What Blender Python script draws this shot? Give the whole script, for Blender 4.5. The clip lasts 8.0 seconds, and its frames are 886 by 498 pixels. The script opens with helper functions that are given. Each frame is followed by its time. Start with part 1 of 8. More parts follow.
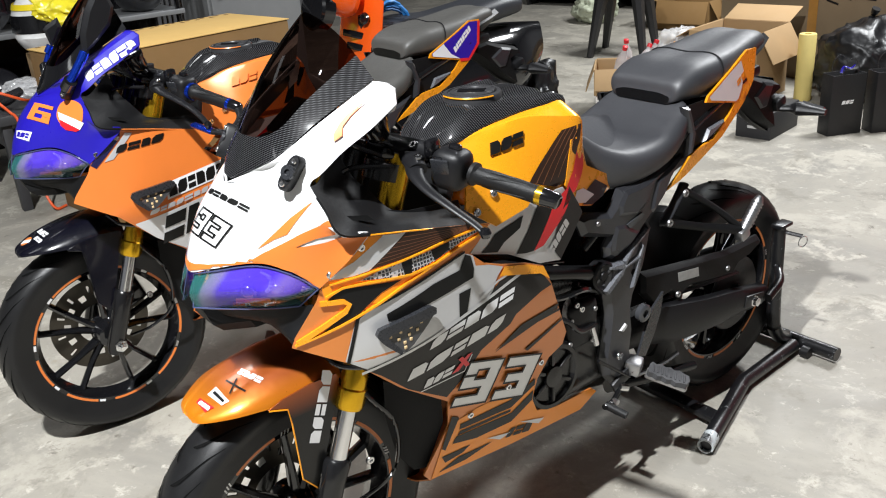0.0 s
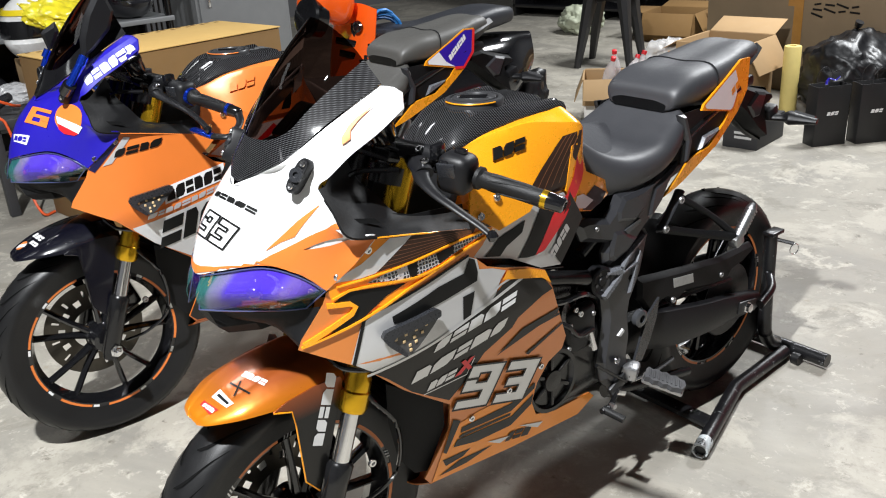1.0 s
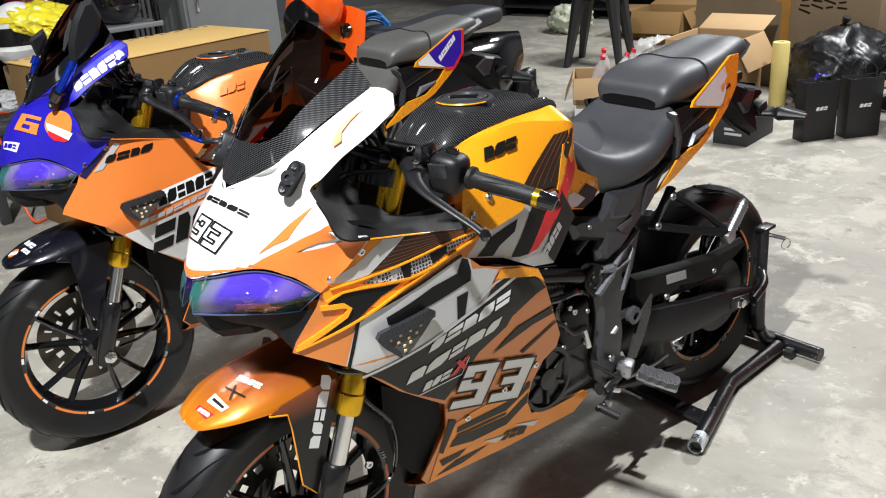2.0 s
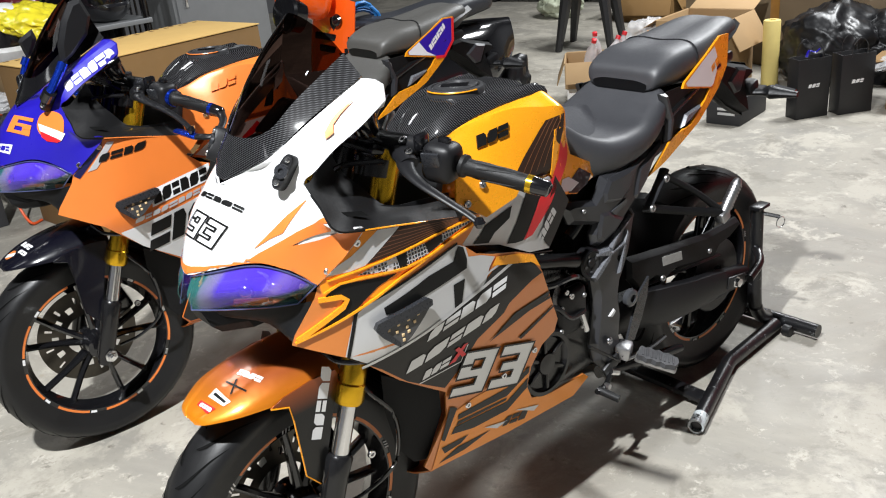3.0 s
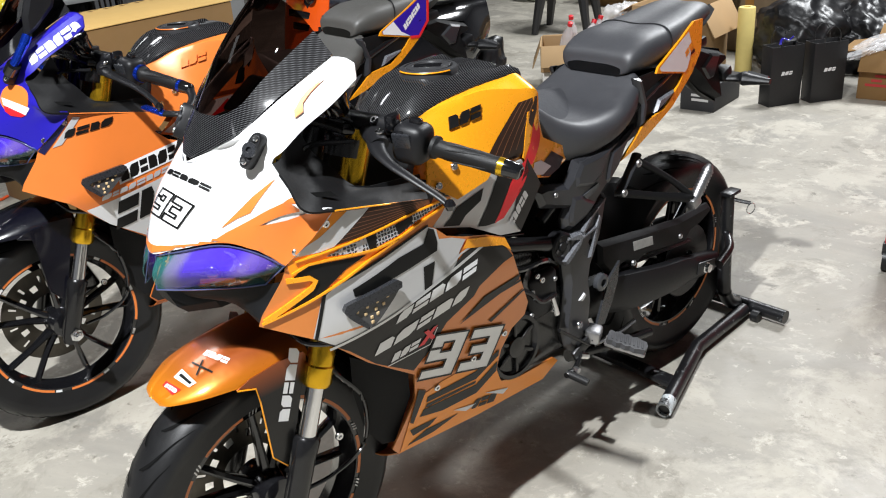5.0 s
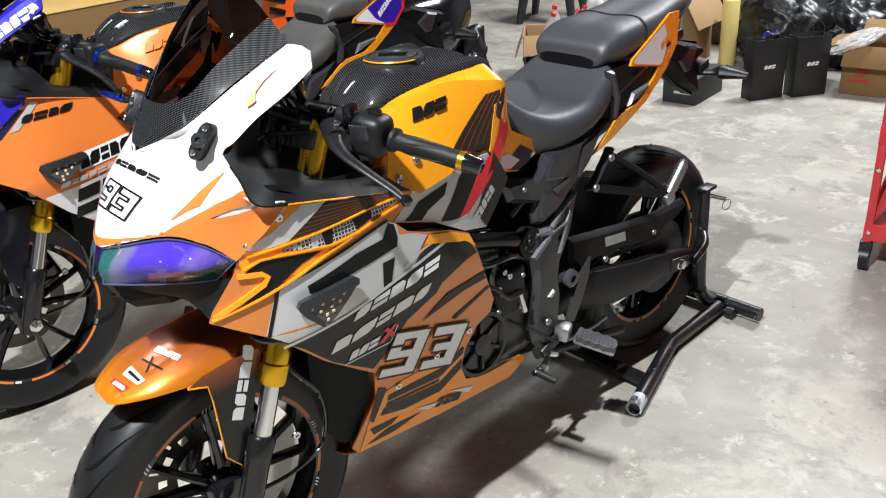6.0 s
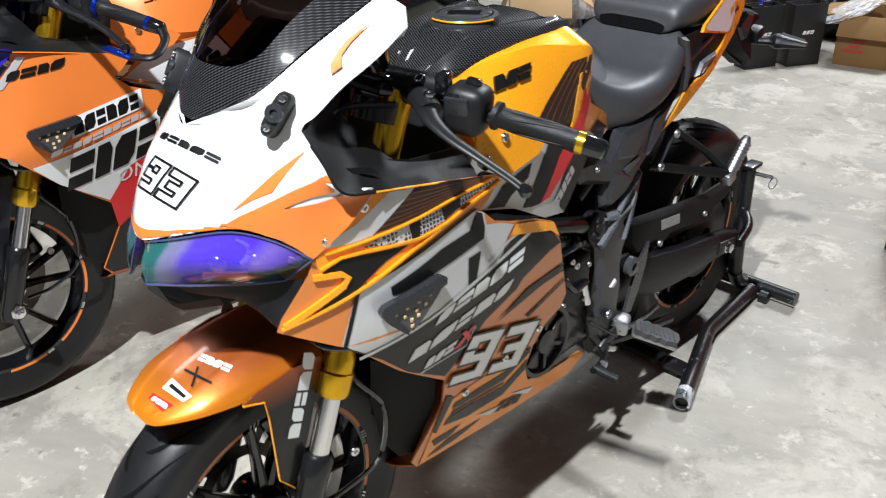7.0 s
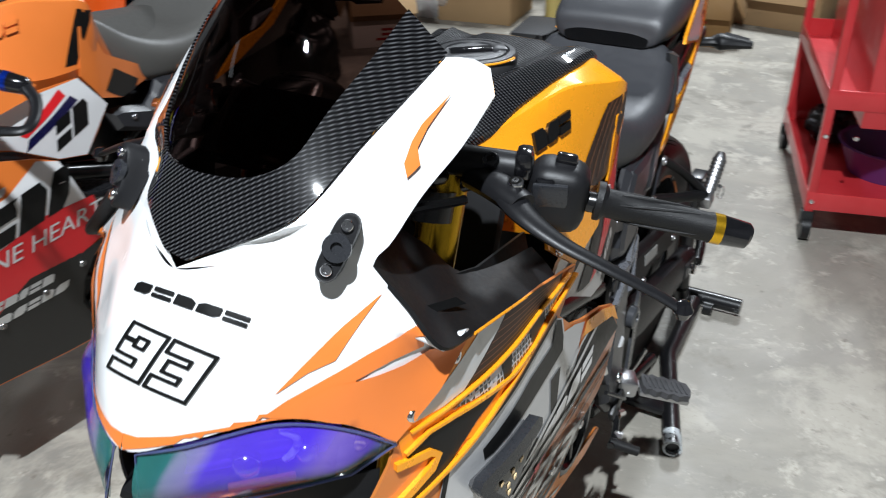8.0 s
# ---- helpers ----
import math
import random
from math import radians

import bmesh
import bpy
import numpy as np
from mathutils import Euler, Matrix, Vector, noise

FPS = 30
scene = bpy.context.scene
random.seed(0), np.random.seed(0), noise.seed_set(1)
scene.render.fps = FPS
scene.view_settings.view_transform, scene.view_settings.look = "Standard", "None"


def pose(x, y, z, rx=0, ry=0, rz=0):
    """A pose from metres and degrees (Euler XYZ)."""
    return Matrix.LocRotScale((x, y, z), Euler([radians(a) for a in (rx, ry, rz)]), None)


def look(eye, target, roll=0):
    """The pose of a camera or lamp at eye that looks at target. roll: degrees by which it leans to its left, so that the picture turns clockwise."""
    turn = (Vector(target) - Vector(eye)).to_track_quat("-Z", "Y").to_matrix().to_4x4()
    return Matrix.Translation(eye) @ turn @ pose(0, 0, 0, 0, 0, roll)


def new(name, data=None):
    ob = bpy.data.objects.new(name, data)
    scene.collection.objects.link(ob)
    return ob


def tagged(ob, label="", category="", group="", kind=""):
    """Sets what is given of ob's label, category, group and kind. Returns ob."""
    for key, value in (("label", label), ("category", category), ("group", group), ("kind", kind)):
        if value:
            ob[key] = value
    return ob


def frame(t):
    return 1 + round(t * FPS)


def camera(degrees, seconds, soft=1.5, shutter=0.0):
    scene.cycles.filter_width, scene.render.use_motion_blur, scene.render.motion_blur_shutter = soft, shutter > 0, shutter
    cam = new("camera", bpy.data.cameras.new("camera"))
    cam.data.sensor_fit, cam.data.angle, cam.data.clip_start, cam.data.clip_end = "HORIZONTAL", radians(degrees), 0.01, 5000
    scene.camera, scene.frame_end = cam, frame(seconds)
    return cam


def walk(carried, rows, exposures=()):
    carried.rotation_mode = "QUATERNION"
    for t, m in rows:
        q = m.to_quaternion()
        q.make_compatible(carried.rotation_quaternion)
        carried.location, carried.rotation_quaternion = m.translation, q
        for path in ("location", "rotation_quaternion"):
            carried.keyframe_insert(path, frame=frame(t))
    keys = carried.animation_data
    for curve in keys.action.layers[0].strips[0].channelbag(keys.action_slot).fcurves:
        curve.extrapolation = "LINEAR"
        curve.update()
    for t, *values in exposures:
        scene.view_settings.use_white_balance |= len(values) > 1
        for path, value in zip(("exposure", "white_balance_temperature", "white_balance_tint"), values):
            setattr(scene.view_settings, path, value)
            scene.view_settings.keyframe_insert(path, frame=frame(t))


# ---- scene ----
from mathutils.bvhtree import BVHTree
from mathutils.geometry import delaunay_2d_cdt

LAMPS = [(0.78, -1.52, 540, 0.16), (-2.9, -2.6, 9, 1.2), (-0.5, 5.4, 350, 1.2), (-4.4, 0.2, 48, 1.2), (-2.6, 6.2, 130, 1.2)]
EXPOSURES = [(0.0, 0.0, 6300, 9), (5.5, 0.0, 6250, 9), (6.9, -0.08, 6100, 8), (7.5, -0.15, 6080, 8), (8.0, -0.38, 5950, 7)]
cam = camera(54.3, 8.0, 1.1, 0.25)
PATH = [
    (0, (1.316, -0.581, 1.42), (-0.152, 0.529, 0.636), -4.2),
    (0.5, (1.296, -0.611, 1.419), (-0.158, 0.524, 0.646), -3.5),
    (1, (1.305, -0.621, 1.417), (-0.144, 0.526, 0.652), -3.5),
    (1.5, (1.304, -0.622, 1.415), (-0.141, 0.532, 0.653), -3.6),
    (3, (1.314, -0.623, 1.418), (-0.116, 0.533, 0.63), -6.0),
    (3.5, (1.314, -0.62, 1.406), (-0.104, 0.53, 0.588), -5.9),
    (4, (1.313, -0.618, 1.408), (-0.094, 0.532, 0.573), -5.7),
    (4.5, (1.311, -0.617, 1.411), (-0.083, 0.551, 0.579), -5.1),
    (5.8, (1.311, -0.562, 1.414), (-0.044, 0.645, 0.573), -3.9),
    (6, (1.307, -0.546, 1.403), (-0.045, 0.654, 0.546), -3.5),
    (6.5, (1.201, -0.577, 1.381), (-0.105, 0.637, 0.476), -2.1),
    (7, (0.99, -0.569, 1.365), (-0.237, 0.698, 0.422), -1.0),
    (7.5, (0.748, -0.478, 1.366), (-0.444, 0.819, 0.419), -1.1),
    (8, (0.518, -0.47, 1.356), (-0.349, 1.044, 0.377), -0.6),
]
walk(cam, [(t, look(eye, target, roll)) for t, eye, target, roll in PATH], EXPOSURES)

# ---- world and light ----
world = bpy.data.worlds.new("dim_hall")
world.use_nodes = True
scene.world = world
world.node_tree.nodes["Background"].inputs[0].default_value = (0.75, 0.85, 1.0, 1)
world.node_tree.nodes["Background"].inputs[1].default_value = 0.003


def ceiling_lamp(x, y, power, w=1.2, h=0.045, z=4.35):
    lamp = bpy.data.lights.new("ceiling_light", "AREA")
    lamp.shape, lamp.size, lamp.size_y, lamp.energy = "RECTANGLE", w, h, power
    lamp.color = (0.985, 0.985, 0.98)
    ob = new("ceiling_light", lamp)
    ob.matrix_world = pose(x, y, z, 0, 0, 90)


for lx, ly, power, length in LAMPS:
    ceiling_lamp(lx, ly, power, length, 0.06 if length < 0.5 else 0.6)

# ---- materials ----


def mat(name, color, rough=0.5, metal=0.0, coat=0.0, var=0.12, scale=30.0, bump=0.0, bump_scale=400.0, spec=0.5, dust=0.0):
    """A painted, moulded or metal surface with two scales of variation."""
    m = bpy.data.materials.new(name)
    m.use_nodes = True
    nt = m.node_tree
    bsdf = nt.nodes["Principled BSDF"]
    bsdf.inputs["Metallic"].default_value = metal
    bsdf.inputs["Coat Weight"].default_value = coat
    bsdf.inputs["Coat Roughness"].default_value = 0.06
    bsdf.inputs["Specular IOR Level"].default_value = spec
    tc = nt.nodes.new("ShaderNodeTexCoord")
    n1 = nt.nodes.new("ShaderNodeTexNoise")
    n1.inputs["Scale"].default_value, n1.inputs["Detail"].default_value = scale, 6
    nt.links.new(tc.outputs["Object"], n1.inputs["Vector"])
    mix = nt.nodes.new("ShaderNodeMix")
    mix.data_type = "RGBA"
    lo = [c * (1 - var) for c in color]
    hi = [min(1, c * (1 + var) + dust) for c in color]
    mix.inputs["A"].default_value, mix.inputs["B"].default_value = (*lo, 1), (*hi, 1)
    nt.links.new(n1.outputs["Fac"], mix.inputs["Factor"])
    nt.links.new(mix.outputs["Result"], bsdf.inputs["Base Color"])
    n2 = nt.nodes.new("ShaderNodeTexNoise")
    n2.inputs["Scale"].default_value, n2.inputs["Detail"].default_value = scale * 5, 4
    nt.links.new(tc.outputs["Object"], n2.inputs["Vector"])
    rr = nt.nodes.new("ShaderNodeMapRange")
    rr.inputs["To Min"].default_value, rr.inputs["To Max"].default_value = max(0.02, rough * 0.8), min(1, rough * 1.2)
    nt.links.new(n2.outputs["Fac"], rr.inputs["Value"])
    nt.links.new(rr.outputs["Result"], bsdf.inputs["Roughness"])
    if bump:
        n3 = nt.nodes.new("ShaderNodeTexNoise")
        n3.inputs["Scale"].default_value, n3.inputs["Detail"].default_value = bump_scale, 3
        nt.links.new(tc.outputs["Object"], n3.inputs["Vector"])
        b = nt.nodes.new("ShaderNodeBump")
        b.inputs["Strength"].default_value, b.inputs["Distance"].default_value = bump, 0.002
        nt.links.new(n3.outputs["Fac"], b.inputs["Height"])
        nt.links.new(b.outputs["Normal"], bsdf.inputs["Normal"])
    return m


def carbon(name, across=(0.45, 0.60, 0.66)):
    """Twill weave of fine diagonal ribs under clear lacquer."""
    m = mat(name, (0.012, 0.012, 0.014), 0.40, 0.0, 0.9, spec=0.05)
    nt = m.node_tree
    bsdf = nt.nodes["Principled BSDF"]
    tc = nt.nodes.new("ShaderNodeTexCoord")
    mp = nt.nodes.new("ShaderNodeCombineXYZ")
    for axis, d in (("X", across), ("Y", (0.85, -0.35, -0.25))):
        dot = nt.nodes.new("ShaderNodeVectorMath")
        dot.operation = "DOT_PRODUCT"
        dot.inputs[1].default_value = d
        nt.links.new(tc.outputs["Object"], dot.inputs[0])
        nt.links.new(dot.outputs["Value"], mp.inputs[axis])
    w = nt.nodes.new("ShaderNodeTexWave")
    w.inputs["Scale"].default_value, w.inputs["Distortion"].default_value = 88, 0.10
    w2 = nt.nodes.new("ShaderNodeTexWave")
    w2.bands_direction = "Y"
    w2.inputs["Scale"].default_value, w2.inputs["Distortion"].default_value = 120, 0.2
    nt.links.new(mp.outputs["Vector"], w.inputs["Vector"])
    nt.links.new(mp.outputs["Vector"], w2.inputs["Vector"])
    mul = nt.nodes.new("ShaderNodeMath")
    soft = nt.nodes.new("ShaderNodeMath")
    soft.operation = "MULTIPLY_ADD"
    soft.inputs[1].default_value, soft.inputs[2].default_value = 0.45, 0.55
    nt.links.new(w2.outputs["Fac"], soft.inputs[0])
    mul.operation = "MULTIPLY"
    nt.links.new(w.outputs["Fac"], mul.inputs[0])
    nt.links.new(soft.outputs["Value"], mul.inputs[1])
    mix = nt.nodes.new("ShaderNodeMix")
    mix.data_type = "RGBA"
    mix.inputs["A"].default_value, mix.inputs["B"].default_value = (0.0012, 0.0012, 0.0015, 1), (0.085, 0.085, 0.090, 1)
    thin = nt.nodes.new("ShaderNodeMath")
    thin.operation = "POWER"
    thin.inputs[1].default_value = 2.4
    nt.links.new(mul.outputs["Value"], thin.inputs[0])
    nt.links.new(thin.outputs["Value"], mix.inputs["Factor"])
    nt.links.new(mix.outputs["Result"], bsdf.inputs["Base Color"])
    return m


def film_lens(name):
    """Headlamp cover with a purple and teal colour-shift film."""
    m = mat(name, (0.16, 0.08, 0.75), 0.12, 0.0, 0.6)
    nt = m.node_tree
    bsdf = nt.nodes["Principled BSDF"]
    tc = nt.nodes.new("ShaderNodeTexCoord")
    sep = nt.nodes.new("ShaderNodeSeparateXYZ")
    nt.links.new(tc.outputs["Object"], sep.inputs["Vector"])
    n = nt.nodes.new("ShaderNodeTexNoise")
    n.inputs["Scale"].default_value, n.inputs["Detail"].default_value = 16, 2
    nt.links.new(tc.outputs["Object"], n.inputs["Vector"])
    ab = nt.nodes.new("ShaderNodeMath")
    ab.operation = "ABSOLUTE"
    nt.links.new(sep.outputs["X"], ab.inputs[0])
    add = nt.nodes.new("ShaderNodeMath")
    add.operation = "MULTIPLY_ADD"
    add.inputs[1].default_value = 0.010
    nt.links.new(n.outputs["Fac"], add.inputs[0])
    lean = nt.nodes.new("ShaderNodeMath")
    lean.operation = "MULTIPLY_ADD"
    lean.inputs[1].default_value = -0.32
    nt.links.new(sep.outputs["Z"], lean.inputs[0])
    nt.links.new(ab.outputs["Value"], lean.inputs[2])
    nt.links.new(lean.outputs["Value"], add.inputs[2])
    rng = nt.nodes.new("ShaderNodeMapRange")
    rng.inputs["From Min"].default_value, rng.inputs["From Max"].default_value = -0.232, -0.062
    nt.links.new(add.outputs["Value"], rng.inputs["Value"])
    ramp = nt.nodes.new("ShaderNodeValToRGB")
    els = ramp.color_ramp.elements
    els[0].position, els[0].color = 0.0, (0.03, 0.14, 0.13, 1)
    els[1].position, els[1].color = 1.0, (0.02, 0.16, 0.13, 1)
    for at, col in ((0.05, (0.03, 0.15, 0.15)), (0.085, (0.20, 0.22, 0.34)), (0.17, (0.22, 0.19, 0.44)), (0.23, (0.10, 0.055, 0.60)), (0.58, (0.085, 0.04, 0.66)), (0.70, (0.18, 0.12, 0.48)), (0.84, (0.11, 0.06, 0.45)), (0.93, (0.04, 0.16, 0.24))):
        els.new(at).color = (*col, 1)
    nt.links.new(rng.outputs["Result"], ramp.inputs["Fac"])
    low = nt.nodes.new("ShaderNodeMapRange")
    low.inputs["From Min"].default_value, low.inputs["From Max"].default_value = 0.781, 0.775
    tilt = nt.nodes.new("ShaderNodeMath")
    tilt.operation = "MULTIPLY_ADD"
    tilt.inputs[1].default_value = -0.285
    nt.links.new(ab.outputs["Value"], tilt.inputs[0])
    nt.links.new(sep.outputs["Z"], tilt.inputs[2])
    nt.links.new(tilt.outputs["Value"], low.inputs["Value"])
    shade = nt.nodes.new("ShaderNodeMix")
    shade.data_type = "RGBA"
    shade.inputs["B"].default_value = (0.008, 0.045, 0.040, 1)
    nt.links.new(low.outputs["Result"], shade.inputs["Factor"])
    nt.links.new(ramp.outputs["Color"], shade.inputs["A"])
    nt.links.new(shade.outputs["Result"], bsdf.inputs["Base Color"])
    bsdf.inputs["Alpha"].default_value = 0.48
    return m


def clear(name, color, rough=0.02, ior=1.45):
    m = bpy.data.materials.new(name)
    m.use_nodes = True
    nt = m.node_tree
    nt.nodes.remove(nt.nodes["Principled BSDF"])
    out = nt.nodes["Material Output"]
    tr = nt.nodes.new("ShaderNodeBsdfTransparent")
    tr.inputs["Color"].default_value = (*color, 1)
    gl = nt.nodes.new("ShaderNodeBsdfGlossy")
    gl.inputs["Roughness"].default_value = rough
    tc = nt.nodes.new("ShaderNodeTexCoord")
    ripple = nt.nodes.new("ShaderNodeTexNoise")
    ripple.inputs["Scale"].default_value, ripple.inputs["Detail"].default_value = 45, 5
    nt.links.new(tc.outputs["Object"], ripple.inputs["Vector"])
    relief = nt.nodes.new("ShaderNodeBump")
    relief.inputs["Strength"].default_value, relief.inputs["Distance"].default_value = 0.003, 0.004
    nt.links.new(ripple.outputs["Fac"], relief.inputs["Height"])
    nt.links.new(relief.outputs["Normal"], gl.inputs["Normal"])
    fr = nt.nodes.new("ShaderNodeFresnel")
    fr.inputs["IOR"].default_value = ior
    mx = nt.nodes.new("ShaderNodeMixShader")
    nt.links.new(fr.outputs["Fac"], mx.inputs["Fac"])
    nt.links.new(tr.outputs["BSDF"], mx.inputs[1])
    nt.links.new(gl.outputs["BSDF"], mx.inputs[2])
    nt.links.new(mx.outputs["Shader"], out.inputs["Surface"])
    return m


def concrete(name):
    m = mat(name, (0.5, 0.49, 0.46), 0.5)
    nt = m.node_tree
    bsdf = nt.nodes["Principled BSDF"]
    tc = nt.nodes.new("ShaderNodeTexCoord")

    def layer(scale, detail, lo, hi, dist=0.0):
        n = nt.nodes.new("ShaderNodeTexNoise")
        n.inputs["Scale"].default_value, n.inputs["Detail"].default_value, n.inputs["Distortion"].default_value = scale, detail, dist
        n.inputs["Roughness"].default_value = 0.71
        nt.links.new(tc.outputs["Object"], n.inputs["Vector"])
        r = nt.nodes.new("ShaderNodeMapRange")
        r.inputs["From Min"].default_value, r.inputs["From Max"].default_value = lo, hi
        nt.links.new(n.outputs["Fac"], r.inputs["Value"])
        return r.outputs["Result"]

    def over(a, col, fac):
        x = nt.nodes.new("ShaderNodeMix")
        x.data_type = "RGBA"
        nt.links.new(a, x.inputs["A"])
        x.inputs["B"].default_value = (*col, 1)
        nt.links.new(fac, x.inputs["Factor"])
        return x.outputs["Result"]

    rgb = nt.nodes.new("ShaderNodeRGB")
    rgb.outputs[0].default_value = (0.307, 0.286, 0.242, 1)
    c = over(rgb.outputs[0], (0.231, 0.218, 0.191), layer(0.9, 9, 0.42, 0.62, 0.8))
    c = over(c, (0.374, 0.349, 0.296), layer(2.3, 10, 0.50, 0.58, 0.5))
    c = over(c, (0.217, 0.201, 0.168), layer(3.9, 10, 0.55, 0.63, 0.4))
    c = over(c, (0.425, 0.398, 0.340), layer(5.5, 10, 0.56, 0.63, 0.3))
    c = over(c, (0.256, 0.220, 0.164), layer(7.5, 9, 0.63, 0.74, 0.2))
    c = over(c, (0.512, 0.480, 0.415), layer(16, 9, 0.60, 0.70, 0.3))
    c = over(c, (0.154, 0.139, 0.113), layer(11, 10, 0.62, 0.69, 0.2))
    c = over(c, (0.231, 0.216, 0.187), layer(70, 6, 0.58, 0.72))
    c = over(c, (0.102, 0.085, 0.062), layer(30, 3, 0.76, 0.80))
    nt.links.new(c, bsdf.inputs["Base Color"])
    r = nt.nodes.new("ShaderNodeMapRange")
    r.inputs["To Min"].default_value, r.inputs["To Max"].default_value = 0.42, 0.75
    nt.links.new(layer(3.0, 6, 0.3, 0.7), r.inputs["Value"])
    nt.links.new(r.outputs["Result"], bsdf.inputs["Roughness"])
    b = nt.nodes.new("ShaderNodeBump")
    b.inputs["Strength"].default_value, b.inputs["Distance"].default_value = 0.12, 0.003
    nt.links.new(layer(60, 6, 0.2, 0.8), b.inputs["Height"])
    nt.links.new(b.outputs["Normal"], bsdf.inputs["Normal"])
    return m


def scuffed(name, base, paint, lo, hi, scale=55):
    """Dark paint scraped through to a paler coat in ragged patches."""
    m = mat(name, base, 0.34, 0, 0.1, 0.3, 40, 0.15, 200, 0.4)
    nt = m.node_tree
    bsdf = nt.nodes["Principled BSDF"]
    tc = nt.nodes.new("ShaderNodeTexCoord")
    n = nt.nodes.new("ShaderNodeTexNoise")
    n.inputs["Scale"].default_value, n.inputs["Detail"].default_value, n.inputs["Distortion"].default_value = scale, 7, 1.2
    nt.links.new(tc.outputs["Object"], n.inputs["Vector"])
    r = nt.nodes.new("ShaderNodeMapRange")
    r.inputs["From Min"].default_value, r.inputs["From Max"].default_value = lo, hi
    nt.links.new(n.outputs["Fac"], r.inputs["Value"])
    x = nt.nodes.new("ShaderNodeMix")
    x.data_type = "RGBA"
    x.inputs["A"].default_value, x.inputs["B"].default_value = (*base, 1), (*paint, 1)
    nt.links.new(r.outputs["Result"], x.inputs["Factor"])
    nt.links.new(x.outputs["Result"], bsdf.inputs["Base Color"])
    return m


def film_plastic(name, color, alpha):
    """Thin milky see-through plastic."""
    m = mat(name, color, 0.18, 0, 0.3, 0.1, 25)
    m.node_tree.nodes["Principled BSDF"].inputs["Alpha"].default_value = alpha
    return m


def height_fade(name, top, bottom, z0, z1):
    """Vinyl that fades from one colour above to another below."""
    m = mat(name, top, 0.30, 0.45, 0.3, 0.05, 20)
    nt = m.node_tree
    tc = nt.nodes.new("ShaderNodeTexCoord")
    sep = nt.nodes.new("ShaderNodeSeparateXYZ")
    nt.links.new(tc.outputs["Object"], sep.inputs["Vector"])
    r = nt.nodes.new("ShaderNodeMapRange")
    r.inputs["From Min"].default_value, r.inputs["From Max"].default_value = z0, z1
    nt.links.new(sep.outputs["Z"], r.inputs["Value"])
    x = nt.nodes.new("ShaderNodeMix")
    x.data_type = "RGBA"
    x.inputs["A"].default_value, x.inputs["B"].default_value = (*bottom, 1), (*top, 1)
    nt.links.new(r.outputs["Result"], x.inputs["Factor"])
    nt.links.new(x.outputs["Result"], nt.nodes["Principled BSDF"].inputs["Base Color"])
    return m


def honeycomb(name):
    """Dark vinyl printed with a mesh of pale cell edges."""
    m = mat(name, (0.03, 0.03, 0.033), 0.25, 0.2, 0.6)
    nt = m.node_tree
    tc = nt.nodes.new("ShaderNodeTexCoord")
    v = nt.nodes.new("ShaderNodeTexVoronoi")
    v.feature = "DISTANCE_TO_EDGE"
    v.inputs["Scale"].default_value, v.inputs["Randomness"].default_value = 150, 0.35
    nt.links.new(tc.outputs["Object"], v.inputs["Vector"])
    r = nt.nodes.new("ShaderNodeMapRange")
    r.inputs["From Min"].default_value, r.inputs["From Max"].default_value = 0.10, 0.18
    nt.links.new(v.outputs["Distance"], r.inputs["Value"])
    x = nt.nodes.new("ShaderNodeMix")
    x.data_type = "RGBA"
    x.inputs["A"].default_value, x.inputs["B"].default_value = (0.50, 0.51, 0.54, 1), (0.025, 0.027, 0.032, 1)
    nt.links.new(r.outputs["Result"], x.inputs["Factor"])
    nt.links.new(x.outputs["Result"], nt.nodes["Principled BSDF"].inputs["Base Color"])
    return m


def cardboard(name, color=(0.46, 0.28, 0.13)):
    m = mat(name, color, 0.85, 0, 0, 0.14, 4.0, 0.25, 160)
    return m


GOLD = mat("amber_pearl_paint", (0.94, 0.365, 0.009), 0.28, 0.25, 0.5, 0.03, 12)
ORANGE = mat("orange_pearl_paint", (0.62, 0.205, 0.045), 0.34, 0.3, 0.35, 0.06, 12)
BRIGHT_ORANGE = mat("bright_orange_vinyl", (0.74, 0.195, 0.034), 0.34, 0.1, 0.3, 0.05, 20)
WHITE = mat("white_gloss_paint", (0.74, 0.745, 0.75), 0.25, 0, 0.8, 0.03, 8)
SILVER = mat("silver_vinyl", (0.60, 0.60, 0.605), 0.34, 0.5, 0.2, 0.06, 25)
GRAPHITE = mat("graphite_vinyl", (0.023, 0.0215, 0.020), 0.42, 0.1, 0.0, 0.08, 25, 0, 400, 0.3)
BLACK_VINYL = mat("black_vinyl", (0.006, 0.006, 0.006), 0.35, 0, 0.1, 0.1, 25, 0, 400, 0.25)
RED_VINYL = mat("red_vinyl", (0.68, 0.012, 0.018), 0.40, 0, 0.15, 0.05, 25)
BLUE_VINYL = mat("blue_vinyl", (0.014, 0.008, 0.30), 0.3, 0, 0.5, 0.05, 25)
NAVY = mat("navy_vinyl", (0.008, 0.008, 0.05), 0.26, 0, 0.5, 0.05, 25)
BROWN = mat("dark_brown_vinyl", (0.028, 0.014, 0.009), 0.35, 0, 0.1, 0.08, 25, 0, 400, 0.3)
PLASTIC = mat("textured_black_plastic", (0.008, 0.008, 0.009), 0.42, 0, 0, 0.12, 40, 0.12, 900, 0.28)
GREY_PLASTIC = mat("dark_grey_plastic", (0.020, 0.021, 0.024), 0.28, 0, 0, 0.1, 40, 0.05, 900, 0.5)
GLOSS_BLACK = mat("gloss_black_plastic", (0.006, 0.006, 0.007), 0.14, 0, 0.5, 0.1, 20)
